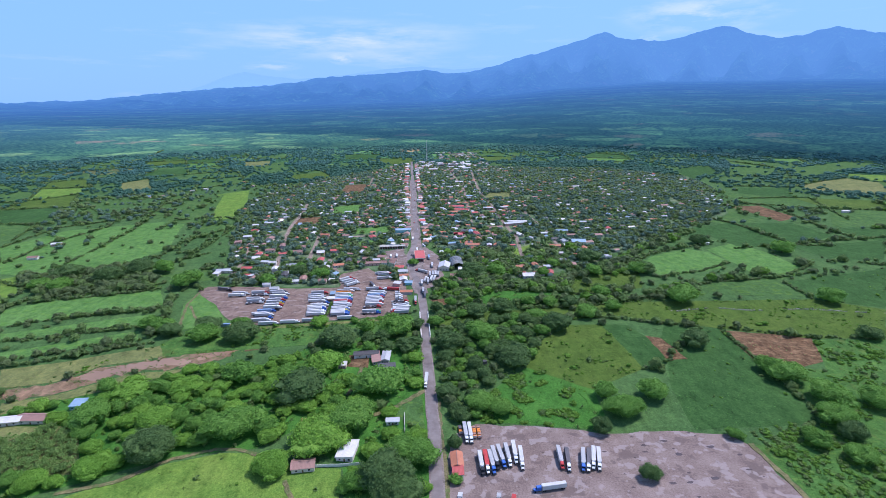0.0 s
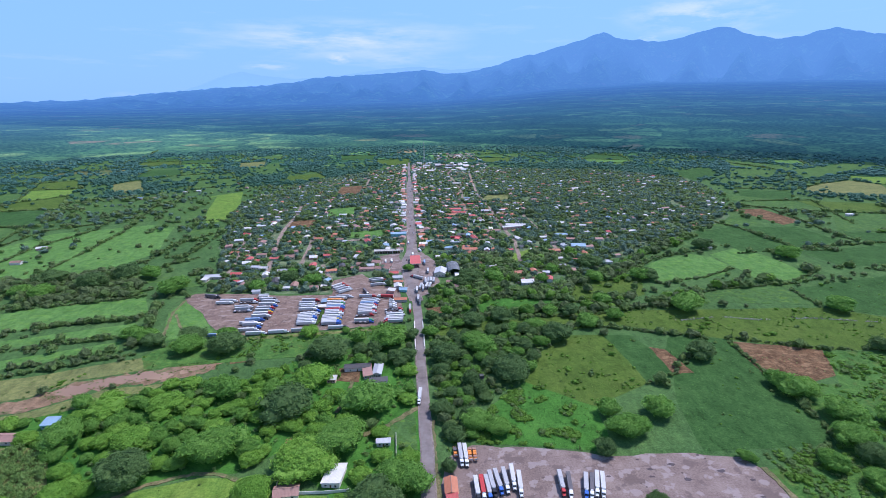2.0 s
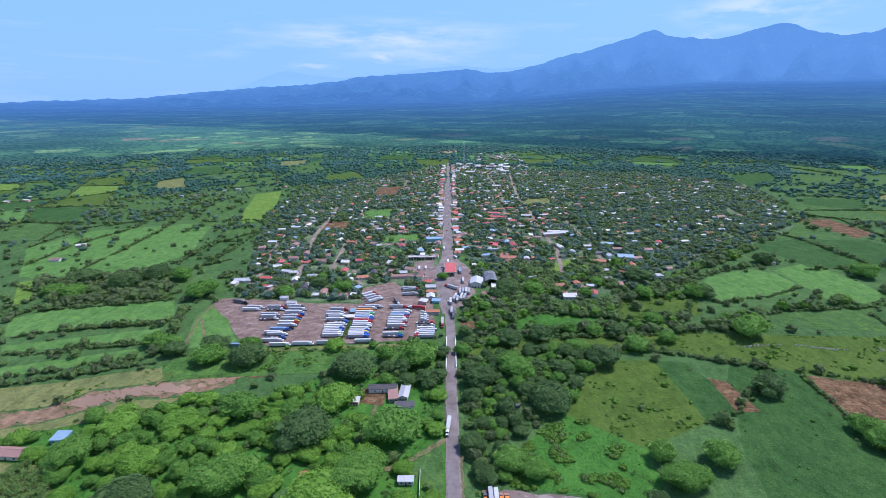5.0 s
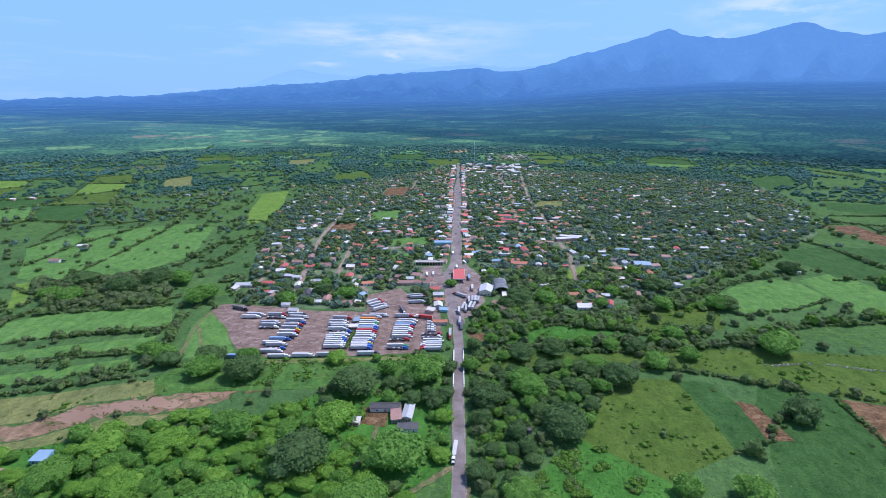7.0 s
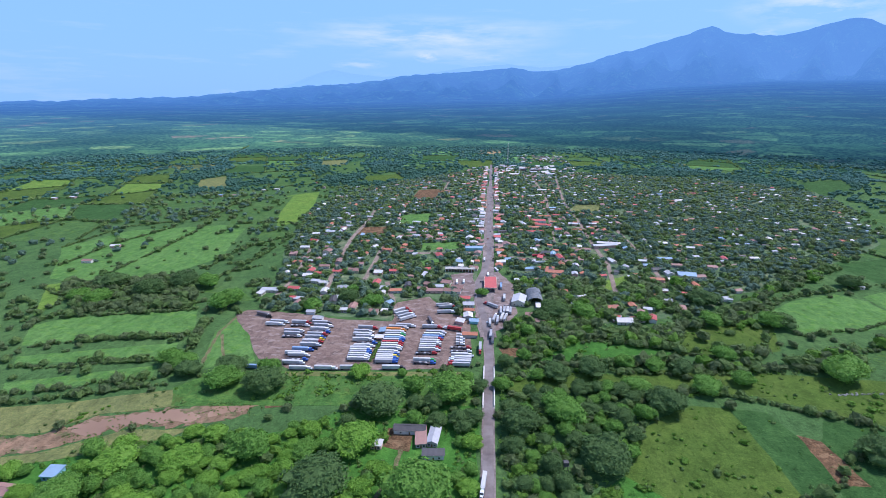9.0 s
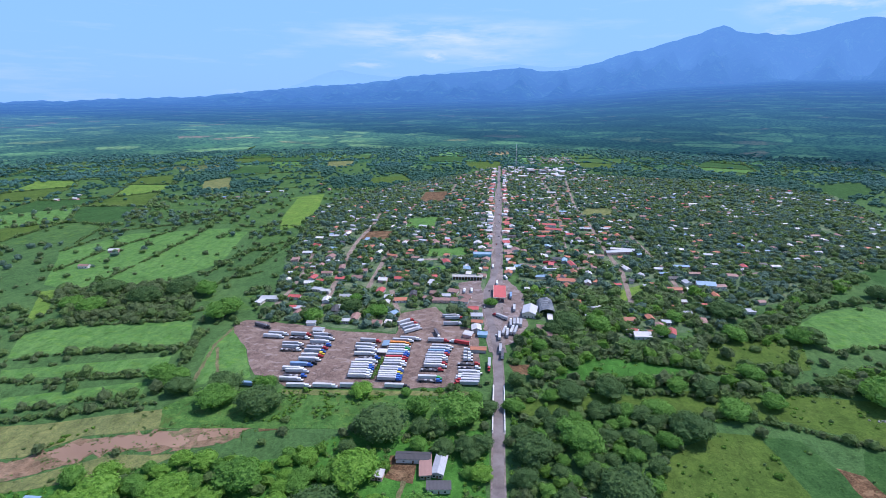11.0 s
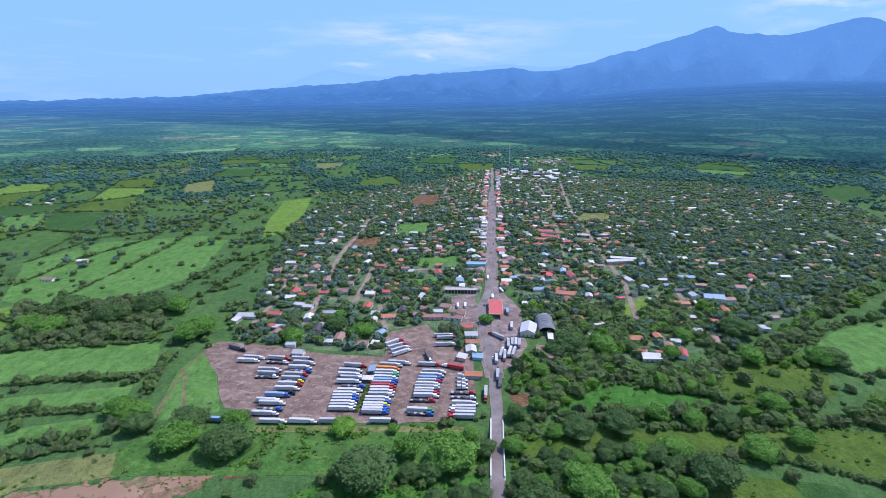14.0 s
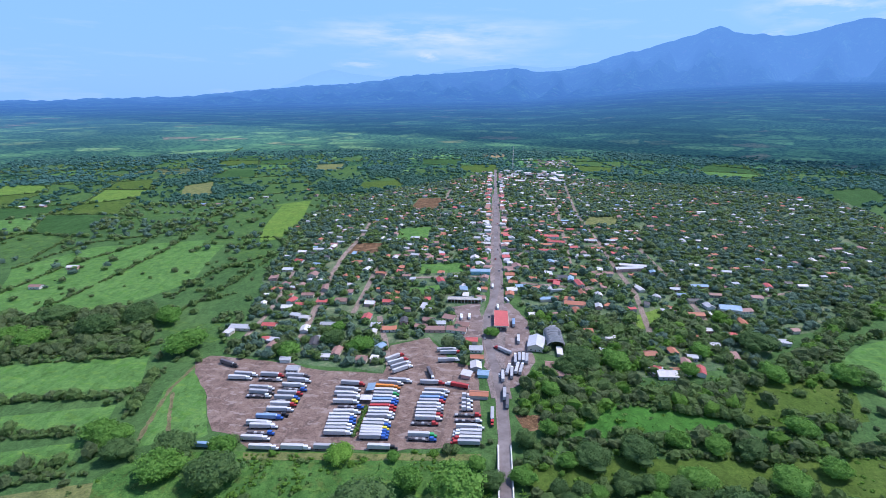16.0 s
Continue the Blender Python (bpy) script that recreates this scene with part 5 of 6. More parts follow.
TRUCKS +=  [(4.6, 650.1, -1, 25, 'white', 'grey'), (8.4, 654.2, -1, 26, 'black', 'grey'), (12.0, 654.7, -2, 26, 'black', 'white'), (15.2, 653.3, -2, 26, 'black', 'grey'), (-1.6, 630.2, -8, 22, 'white', 'grey'), (1.3, 625.4, -1, 20, 'white', 'grey'), (6.1, 633.3, -9, 22, 'white', 'white'), (9.8, 632.6, -9, 20, 'white', 'grey'), (-6.4, 619.1, 1, 24, 'black', 'white'), (-2.6, 580.2, -1, 17, 'black', 'dark'), (-7.1, 665.7, 50, 17, 'red', 'grey'), (8.3, 692.4, -1, 19, 'black', 'white'), (4.1, 731.2, 0, 46, 'black', 'bluebox'), (60.4, 833.5, -79, 24, 'red', 'white'), (-51.8, 738.4, 5, 28, 'none', 'bus'), (-43.3, 740.7, 4, 29, 'none', 'bus'), (-13.2, 771.3, 2, 17, 'none', 'bus'), (-2.9, 795.1, 20, 14, 'none', 'bus'), (-20.8, 838.6, 2, 26, 'none', 'bus'), (58.8, 868.5, -77, 23, 'red', 'red')]
TRUCKS +=  [(-3.5, 378.4, 176, 30, 'white', 'white')]
TRUCKS +=  [(-4.7, 590.9, 0, 27, 'black', 'grey'), (-13.7, 556.5, -178, 27, 'red', 'grey')]
TRUCKS +=  [(30.3, 276.4, -178, 24, 'black', 'white'), (33.7, 277.0, -178, 23, 'white', 'red'), (37.0, 276.9, -177, 22, 'blue', 'grey'), (39.8, 280.7, -177, 24, 'black', 'grey'), (43.8, 282.0, -174, 23, 'blue', 'grey'), (48.3, 283.0, -179, 24, 'white', 'grey'), (53.1, 285.6, 177, 24, 'white', 'white'), (56.4, 279.7, 176, 23, 'white', 'white'), (81.4, 278.9, 175, 25, 'red', 'grey'), (85.7, 276.8, 170, 17, 'white', 'dark'), (95.4, 276.1, 164, 19, 'blue', 'grey'), (98.7, 275.6, 162, 20, 'white', 'dark'), (102.4, 277.4, 163, 25, 'white', 'white'), (105.6, 276.3, 164, 24, 'white', 'white'), (68.2, 253.3, 97, 21, 'blue', 'white'), (23.0, 307.9, -179, 19, 'white', 'grey'), (26.2, 307.5, -179, 23, 'white', 'white'), (19.7, 312.7, -178, 10, 'none', 'flat'), (29.1, 309.5, 179, 13, 'none', 'flat'), (32.3, 309.4, -179, 13, 'none', 'flat'), (14.0, 245.0, 165, 9, 'white', 'white'), (36.5, 243.5, 168, 8, 'white', 'grey'), (44.4, 240.6, 165, 12, 'red', 'red')]
GROVE = [(-330, 335), (-248, 332), (-222, 282), (-290, 282)]
STONES = [(266, 513), (315, 521), (353, 511), (411, 512), (454, 502), (490, 494)]
YARD_WALLS = [(-89, 280, -58, 280), (-89, 280, -91, 302), (-91, 302, -91, 329), (-20, 334, -19, 312), (-46, 281, -58, 280)]
MAST = (16, 2007)

# ---- houses


def roof_mesh(bm, w, d, h, style, over=0.6):
    """A pitched or sloping roof of sheet metal or tile, with thickness and eaves."""
    a, b2 = w / 2 + over, d / 2 + over
    if style == "gable":
        rise = min(w, d) * 0.22
        prof = [(-b2, 0.0), (0, rise), (b2, 0.0), (b2, -0.18), (0, rise - 0.18), (-b2, -0.18)] if w >= d else [(-a, 0.0), (0, rise), (a, 0.0), (a, -0.18), (0, rise - 0.18), (-a, -0.18)]
    else:
        rise = 0.10 * (d if w >= d else w)
        c = b2 if w >= d else a
        prof = [(-c, 0.0), (c, rise), (c, rise - 0.18), (-c, -0.18)]
    ring = []
    for s in (-1, 1):
        ring.append([bm.verts.new((s * a, p, h + q) if w >= d else (p, s * b2, h + q)) for p, q in prof])
    n = len(prof)
    for i in range(n):
        bm.faces.new((ring[0][i], ring[0][(i + 1) % n], ring[1][(i + 1) % n], ring[1][i]))
    bm.faces.new(ring[0])
    bm.faces.new(ring[1][::-1])
    bmesh.ops.recalc_face_normals(bm, faces=bm.faces)
    return rise


ROOF_WORDS = {"terracotta": "orange clay-tiled roof", "rust": "rusty brown sheet roof", "red": "red-painted sheet roof", "zinc": "grey zinc sheet roof", "white": "pale sheet-metal roof", "blue": "blue-grey metal roof", "dark": "dark weathered roof"}
WALL_WORDS = {"cream": "cream", "plaster": "white plaster", "pink": "pink", "block": "grey block", "aqua": "turquoise"}


def house(x, y, w, d, roof, turn=None):
    """One house: walls with gables, roof, door and windows."""
    style = "gable" if min(w, d) > 6.5 and rng.random() < 0.75 and (x, y) != (-56, 293) else "slope"
    wall = rng.choice(("cream", "plaster", "plaster", "pink", "block", "aqua" if roof == "blue" else "cream"))
    if (x, y) == (-39, 891):
        wall = "aqua"
    h = rng.uniform(3.0, 3.8) if w * d < 260 else rng.uniform(4.2, 5.0)
    root = new("house")
    bm = bmesh.new()
    rise = roof_mesh(bm, w, d, h, style)
    cover = part("roof", bm, "roof_" + roof, root)
    if style == "gable":
        a = max(w, d) / 2 + 0.55
        bm = bmesh.new()
        box(bm, *((-a, a, -0.22, 0.22) if w >= d else (-0.22, 0.22, -a, a)), h + rise - 0.04, h + rise + 0.08, 0.03)
        part("ridge_cap", bm, "roof_" + ("rust" if roof == "terracotta" else roof), cover)
    bm = bmesh.new()
    W, D = w / 2, d / 2
    if style == "gable":
        prof = [(-D, 0), (D, 0), (D, h - 0.2), (0, h + rise - 0.25), (-D, h - 0.2)] if w >= d else [(-W, 0), (W, 0), (W, h - 0.2), (0, h + rise - 0.25), (-W, h - 0.2)]
    else:
        prof = [(-D, 0), (D, 0), (D, h + rise - 0.3), (-D, h - 0.2)] if w >= d else [(-W, 0), (W, 0), (W, h + rise - 0.3), (-W, h - 0.2)]
    rings = [[bm.verts.new((s * W, p, q) if w >= d else (p, s * D, q)) for p, q in prof] for s in (-1, 1)]
    n = len(prof)
    for i in range(n):
        bm.faces.new((rings[0][i], rings[0][(i + 1) % n], rings[1][(i + 1) % n], rings[1][i]))
    bm.faces.new(rings[0])
    bm.faces.new(rings[1][::-1])
    bmesh.ops.recalc_face_normals(bm, faces=bm.faces)
    part("wall", bm, "wall_" + wall, root)
    part("door", box(bmesh.new(), -0.5, 0.5, -D - 0.07, -D + 0.05, 0, 2.05), "wood_door", root)
    for s in (-1, 1):
        pane = part("window", box(bmesh.new(), s * W * 0.55 - 0.6, s * W * 0.55 + 0.6, -D - 0.06, -D + 0.05, 0.95, 2.05), "glass_dark", root)
        part("sill", box(bmesh.new(), s * W * 0.55 - 0.7, s * W * 0.55 + 0.7, -D - 0.16, -D + 0.02, 0.83, 0.94), "wall_plaster", pane)
    tagged(root, f"{WALL_WORDS[wall]} house under a {ROOF_WORDS[roof]}", "house", "houses of the town")
    root.matrix_world = pose(x, y, 0.1, 0, 0, rng.gauss(1.5, 6) if turn is None else turn)
    hold(x, y, (w + d) / 4 + 0.5)
    hold(x, y - 7, (w + d) / 4 + (5 if y < 450 else 2 if y < 1000 else 0))
    return root


def hangar(x, y, wide=0.78, deep=1.0, high=0.85, cover="roof_hangar", words="long arched hangar of grey ribbed sheet metal"):
    """A long arched shed of ribbed sheet."""
    root = new("hangar")
    bm = bmesh.new()
    ring = []
    for i in range(13):
        a = math.pi * i / 12
        ring.append([bm.verts.new((-11 * math.cos(a), s * 17, 4 + 6.0 * math.sin(a))) for s in (-1, 1)])
    for a, b2 in zip(ring, ring[1:]):
        bm.faces.new((a[0], b2[0], b2[1], a[1]))
    bmesh.ops.solidify(bm, geom=list(bm.faces), thickness=0.2)
    part("roof", bm, cover, root)
    for k in range(7):
        bm = bmesh.new()
        yy = -17 + 34 * k / 6
        pr = [[bm.verts.new((-(11 + e) * math.cos(math.pi * i / 12), yy + f, 4 + (6.0 + e) * math.sin(math.pi * i / 12))) for e, f in ((0.05, -0.2), (0.35, -0.2), (0.35, 0.2), (0.05, 0.2))] for i in range(13)]
        for a, b2 in zip(pr, pr[1:]):
            for j in range(4):
                bm.faces.new((a[j], a[(j + 1) % 4], b2[(j + 1) % 4], b2[j]))
        part("rib", bm, "roof_zinc", root)
    for s in (-1, 1):
        part("wall", box(bmesh.new(), s * 11 - 0.15, s * 11 + 0.15, -17, 17, 0, 4), "wall_plaster", root)
    bm = bmesh.new()
    vs = [bm.verts.new((-10.9, 16.6, 0)), bm.verts.new((10.9, 16.6, 0))] + [bm.verts.new((10.9 * math.cos(math.pi * i / 12), 16.6, 4 + 5.9 * math.sin(math.pi * i / 12))) for i in range(13)]
    bm.faces.new(vs)
    bmesh.ops.solidify(bm, geom=list(bm.faces), thickness=0.2)
    part("gable", bm, "wall_block", root)
    tagged(root, words, "hangar")
    root.matrix_world = pose(x, y, 0.1, 0, 0, 2) @ Matrix.Diagonal((wide, deep, high, 1))
    hold(x, y, 16 * max(1, wide))


def filling_station(x, y, w, d):
    """A flat red canopy with a pale fascia on posts, over a low shop and pump islands."""
    root = new("filling_station")
    cover = part("roof", box(bmesh.new(), -w / 2, w / 2, -d / 2, d / 2, 5.0, 5.45, 0.04), "roof_red", root)
    for s in (-1, 1):
        part("fascia", box(bmesh.new(), s * w / 2 - 0.12, s * w / 2 + 0.12, -d / 2, d / 2, 4.7, 5.75), "wall_cream", cover)
        part("fascia", box(bmesh.new(), -w / 2 + 0.13, w / 2 - 0.13, s * d / 2 - 0.12, s * d / 2 + 0.12, 4.7, 5.75), "wall_cream", cover)
        for k in range(4):
            yy = -d / 2 + 3 + k * (d - 6) / 3
            part("post", box(bmesh.new(), s * w * 0.33 - 0.25, s * w * 0.33 + 0.25, yy - 0.25, yy + 0.25, 0, 5.0, 0.03), "wall_plaster", root)
    for k in range(3):
        yy = -d / 2 + 7 + k * (d - 14) / 3
        isle = part("pump_island", box(bmesh.new(), -1.0, 1.0, yy - 3, yy + 3, 0, 0.25, 0.04), "concrete", root)
        part("pump", box(bmesh.new(), -0.4, 0.4, yy - 0.5, yy + 0.5, 0.25, 2.0, 0.05), "paint_red", isle)
    shop = part("shop", box(bmesh.new(), -w / 2 + 1.5, w / 2 - 1.5, d / 2 - 10, d / 2 - 0.6, 0, 3.6), "wall_cream", root)
    part("door", box(bmesh.new(), -0.9, 0.9, d / 2 - 10.06, d / 2 - 9.96, 0, 2.3), "glass_dark", shop)
    tagged(root, "filling station with a flat red roof and cream fascia", "filling station")
    root.matrix_world = pose(x, y, 0.42, 0, 0, 1.8)
    hold(x, y, 16)


def arcade(x, y, length, depth, turn):
    """A row of open market stalls: dark back wall, pillars and a flat grey roof."""
    root = new("market_arcade")
    cover = part("roof", box(bmesh.new(), -length / 2, length / 2, -depth / 2, depth / 2, 4.2, 4.5, 0.04), "concrete", root)
    part("parapet", box(bmesh.new(), -length / 2, length / 2, depth / 2 - 0.3, depth / 2, 4.51, 5.2), "wall_plaster", cover)
    part("back_wall", box(bmesh.new(), -length / 2 + 0.2, length / 2 - 0.2, depth / 2 - 0.5, depth / 2 - 0.2, 0, 4.18), "wall_block", root)
    n = int(length / 4)
    for k in range(n + 1):
        xx = -length / 2 + 0.4 + k * (length - 0.8) / n
        part("pillar", box(bmesh.new(), xx - 0.25, xx + 0.25, -depth / 2 + 0.2, -depth / 2 + 0.7, 0, 4.2, 0.03), "wall_plaster", root)
        if k < n:
            part("stall", box(bmesh.new(), xx + 0.6, xx + 3.0, 0, depth / 2 - 0.8, 0, 1.1, 0.03), "wood_door", root)
    tagged(root, "long grey market arcade with white pillars and open stalls", "arcade")
    root.matrix_world = pose(x, y, 0.15, 0, 0, turn)
    for k in (-1, 0, 1):
        hold(x + k * length / 3, y, 8)


filling_station(-9, 731, 15, 42)
arcade(-52, 786, 40, 9, 4)
hangar(64, 1838, 1.15, 0.9, 0.9, "roof_zinc", "arched market hall with a pale metal roof")
hangar(102, 1824, 1.35, 0.9, 1.0, "roof_white", "wide arched hall with a whitish metal roof")
for hx, hy, hw, hd, hr in HOUSES:
    if hy > 640 and hr != "hangar" and hw < 20:
        hw, hd = hw * 0.86, hd * 0.9
    if hr == "hangar":
        hangar(hx, hy)
    else:
        house(hx, hy, hw, hd, hr, None if hw * hd > 150 or hy < 450 or rng.random() < 0.6 else rng.gauss(91, 7))

# ---- lorries


def wheel_parts(root, x, y, r=0.5):
    for s in (-1, 1):
        bm = bmesh.new()
        bmesh.ops.create_cone(bm, cap_ends=True, segments=10, radius1=r, radius2=r, depth=0.5, matrix=pose(s * x, y, r, 0, 90, 0))
        part("wheel", bm, "rubber", root)


TRUCK_PROTO = {}


def lorry(cab, load, length):
    """A lorry facing +y: tractor with bonnet and sleeper, trailer, chassis and wheels."""
    root = new("bus" if load == "bus" else "lorry")
    half = length / 2
    if load == "bus":
        part("body", box(bmesh.new(), -1.25, 1.25, -half, half, 0.45, 3.1, 0.22), "paint_white", root)
        part("roof_hatch", box(bmesh.new(), -0.5, 0.5, -1, 1, 3.1, 3.25, 0.04), "paint_grey", root)
        for s in (-1, 1):
            part("window_band", box(bmesh.new(), s * 1.26 - 0.015, s * 1.26 + 0.015, -half + 0.8, half - 0.8, 1.5, 2.5), "glass_dark", root)
        part("windshield", box(bmesh.new(), -1.05, 1.05, half - 0.03, half + 0.02, 1.3, 2.6), "glass_dark", root)
        for y in (-half + 2.2, half - 2.0):
            wheel_parts(root, 1.05, y)
        return tagged(root, "white coach with dark windows parked by the road", "bus", "buses")
    f = half
    if cab != "none":
        bm = bmesh.new()
        box(bm, -1.15, 1.15, f - 5.2, f - 2.2, 1.0, 3.5, 0.25)
        box(bm, -0.95, 0.95, f - 2.25, f - 0.3, 0.9, 2.0, 0.2)
        tractor = part("cab", bm, "paint_" + cab, root)
        part("windshield", box(bmesh.new(), -1.0, 1.0, f - 2.24, f - 2.17, 2.15, 3.1), "glass_dark", tractor)
        part("grille", box(bmesh.new(), -0.7, 0.7, f - 0.32, f - 0.27, 1.05, 1.85), "steel", tractor)
        part("bumper", box(bmesh.new(), -1.2, 1.2, f - 0.35, f - 0.1, 0.5, 1.0, 0.05), "steel", root)
        part("chassis", box(bmesh.new(), -0.5, 0.5, f - 8.2, f - 0.4, 0.6, 0.98), "steel", root)
        for s in (-1, 1):
            part("exhaust_pipe", box(bmesh.new(), s * 1.2 - 0.08, s * 1.2 + 0.08, f - 5.4, f - 5.24, 1.0, 3.9), "steel", tractor)
            part("fuel_tank", box(bmesh.new(), s * 1.0 - 0.22, s * 1.0 + 0.22, f - 4.6, f - 3.2, 0.45, 0.98, 0.1), "steel", root)
        for y in (f - 1.3, f - 6.4, f - 7.6):
            wheel_parts(root, 1.0, y)
        if load == "none":
            return tagged(root, f"{cab} tractor unit without a trailer", "lorry", "parked lorries")
    t1 = f - 5.6 if cab != "none" else f
    if load == "flat":
        part("deck", box(bmesh.new(), -1.27, 1.27, -half, t1, 1.15, 1.4, 0.03), "paint_orange" if cab == "none" else "paint_dark", root)
        part("headboard", box(bmesh.new(), -1.25, 1.25, t1 - 0.2, t1 - 0.05, 1.4, 2.9), "paint_grey", root)
        k = -half + 0.8
        while k + 2.2 < t1 - 0.6 and k < half:
            part("cargo", box(bmesh.new(), -1.1, 1.1, k, k + 2.0, 1.41, rng.uniform(1.9, 2.6), 0.1), rng.choice(("paint_dark", "paint_orange", "roof_rust") if cab == "none" else ("paint_dark", "paint_dark", "paint_grey", "steel")), root)
            k += 2.4
        words = "flat-bed trailer"
    else:
        trailer = part("trailer_box", box(bmesh.new(), -1.3, 1.3, -half, t1, 1.15, 4.05, 0.05), "paint_" + ("box" if load == "white" else load), root)
        bm = bmesh.new()
        k = -half + 0.6
        while k < t1 - 0.3:
            box(bm, -1.33, 1.33, k, k + 0.09, 1.2, 4.08)
            k += 1.2
        part("ribs", bm, "paint_" + ("box" if load == "white" else load), trailer)
        part("rear_door", box(bmesh.new(), -1.2, 1.2, -half - 0.05, -half + 0.02, 1.25, 3.95), "paint_grey", trailer)
        if length > 15:
            part("cooling_unit", box(bmesh.new(), -0.9, 0.9, t1, t1 + 0.35, 2.6, 3.9, 0.06), "paint_white", trailer)
        words = {"grey": "grey box trailer", "white": "white box trailer", "red": "red box trailer", "bluebox": "blue box trailer", "orange": "orange box trailer", "dark": "dark box trailer"}[load]
    part("subframe", box(bmesh.new(), -0.55, 0.55, -half + 0.3, t1 - 0.8, 0.8, 1.14), "steel", root)
    for y in (-half + 1.4, -half + 2.7):
        wheel_parts(root, 1.0, y)
    if cab == "none" and length > 9:
        part("landing_leg", box(bmesh.new(), -0.8, 0.8, t1 - 2.2, t1 - 2.0, 0, 0.8), "steel", root)
    return tagged(root, f"lorry with a {cab} cab and a {words}" if cab != "none" else f"parked {words} without a tractor", "lorry", "parked lorries")


for tx, ty, th, tl, cab_c, load in TRUCKS:
    tl = 11.5 if load == "bus" else 20.6 if tl >= 14 and cab_c != "none" else max(9, min(tl, 13.5))
    if load == "bluebox" and tl > 40:
        tl = 19.6
    if ty > 480 and cab_c not in ("none", "white", "black") and rng.random() < 0.2:
        cab_c = "white"
    key = (cab_c, load, tl)
    if key in TRUCK_PROTO:
        ob = copy_thing(TRUCK_PROTO[key], Matrix())
    else:
        ob = TRUCK_PROTO[key] = lorry(*key)
    ob.matrix_basis = pose(tx, ty, 0.47 if abs(tx - road_x(ty)) < 4.5 else 0.40 if abs(tx - road_x(ty)) < 10 else top_of(tx, ty) + 0.005, 0, 0, th + rng.gauss(0, 0.8))
    for k in (-6, 0, 6):
        hold(tx - k * math.sin(radians(th)), ty + k * math.cos(radians(th)), 2.5)

# ---- shelters and a thin hedge between the rows of lorries


def shelter(x, y, w, d, mat, words):
    root = new("shelter")
    bm = bmesh.new()
    roof_mesh(bm, w, d, 3.4, "slope", 0.2)
    part("roof", bm, mat, root)
    for sx in (-1, 1):
        for sy in (-1, 1):
            part("post", box(bmesh.new(), sx * w * 0.46 - 0.08, sx * w * 0.46 + 0.08, sy * d * 0.46 - 0.08, sy * d * 0.46 + 0.08, 0, 3.3), "steel", root)
    tagged(root, words, "shelter")
    root.matrix_world = pose(x, y, top_of(x, y) + 0.01, 0, 0, 4)
    hold(x, y, 4)


shelter(-112.5, 584, 6, 11, "roof_blue", "open shelter with a pale blue sheet roof between lorries")
shelter(-112.0, 568, 9, 6, "roof_white", "open shelter with a white sheet roof between lorries")
for i in range(46):
    y = 524 + 0.8 * i
    clump(-109.8 + rng.gauss(0, 0.5), y, rng.uniform(1.6, 3.2), rng.uniform(1.5, 3.0), rng.choice(("leaves_mid", "leaves_light")))

# ---- cars in the street


def car(x, y, turn, color):
    root = new("car")
    bm = bmesh.new()
    box(bm, -0.88, 0.88, -2.2, 2.2, 0.35, 0.95, 0.15)
    part("body", bm, "paint_" + color, root)
    bm = bmesh.new()
    vs = [bm.verts.new(p) for p in ((-0.78, -1.5, 0.93), (0.78, -1.5, 0.93), (0.78, 0.9, 0.93), (-0.78, 0.9, 0.93), (-0.64, -1.0, 1.5), (0.64, -1.0, 1.5), (0.64, 0.3, 1.5), (-0.64, 0.3, 1.5))]
    for f in ((0, 1, 5, 4), (1, 2, 6, 5), (2, 3, 7, 6), (3, 0, 4, 7)):
        bm.faces.new([vs[k] for k in f])
    part("windows", bm, "glass_dark", root)
    part("roof", box(bmesh.new(), -0.66, 0.66, -1.05, 0.35, 1.49, 1.55, 0.02), "paint_" + color, root)
    for yy in (-1.35, 1.35):
        wheel_parts(root, 0.75, yy, 0.33)
    tagged(root, f"{color} saloon car standing in the street", "car", "cars in the street")
    root.matrix_world = pose(x, y, 0.47, 0, 0, turn)


for cy, side, color in ((905, 1, "white"), (960, -1, "red"), (1010, 1, "dark"), (1085, -1, "white"), (1120, 1, "grey"), (1190, 1, "red"), (1260, -1, "white"), (1340, 1, "dark"), (1420, -1, "grey"), (1530, 1, "white"), (1640, -1, "red"), (620, 1, "white"), (690, -1, "grey"), (745, 1, "dark")):
    car(road_x(cy) + side * 2.2, cy, 1.6 if side > 0 else 181.6, color)

# ---- bridge with white parapets
bridge = new("bridge")
part("deck", box(bmesh.new(), -4.9, 4.9, -32, 32, -0.9, 0.14), "concrete", bridge)
for s in (-1, 1):
    rail = part("parapet", box(bmesh.new(), s * 4.4 - 0.22, s * 4.4 + 0.22, -30, 30, 0.15, 1.25, 0.03), "rail_white", bridge)
    part("coping", box(bmesh.new(), s * 4.4 - 0.38, s * 4.4 + 0.38, -30.2, 30.2, 1.26, 1.45, 0.04), "rail_white", rail)
    for k in range(11):
        part("post", box(bmesh.new(), s * 4.4 - 0.34, s * 4.4 + 0.34, -30 + 6 * k - 0.3, -30 + 6 * k + 0.3, 0.15, 1.6, 0.03), "rail_white", rail)
for k in (-12, 12):
    part("pier", box(bmesh.new(), -4.5, 4.5, k - 0.6, k + 0.6, -4.2, -0.9, 0.1), "concrete", bridge)
tagged(bridge, "concrete road bridge with white parapets over the river", "bridge")
bridge.matrix_world = pose(-3.7, 495, 0.27, 0, 0, 1.5)

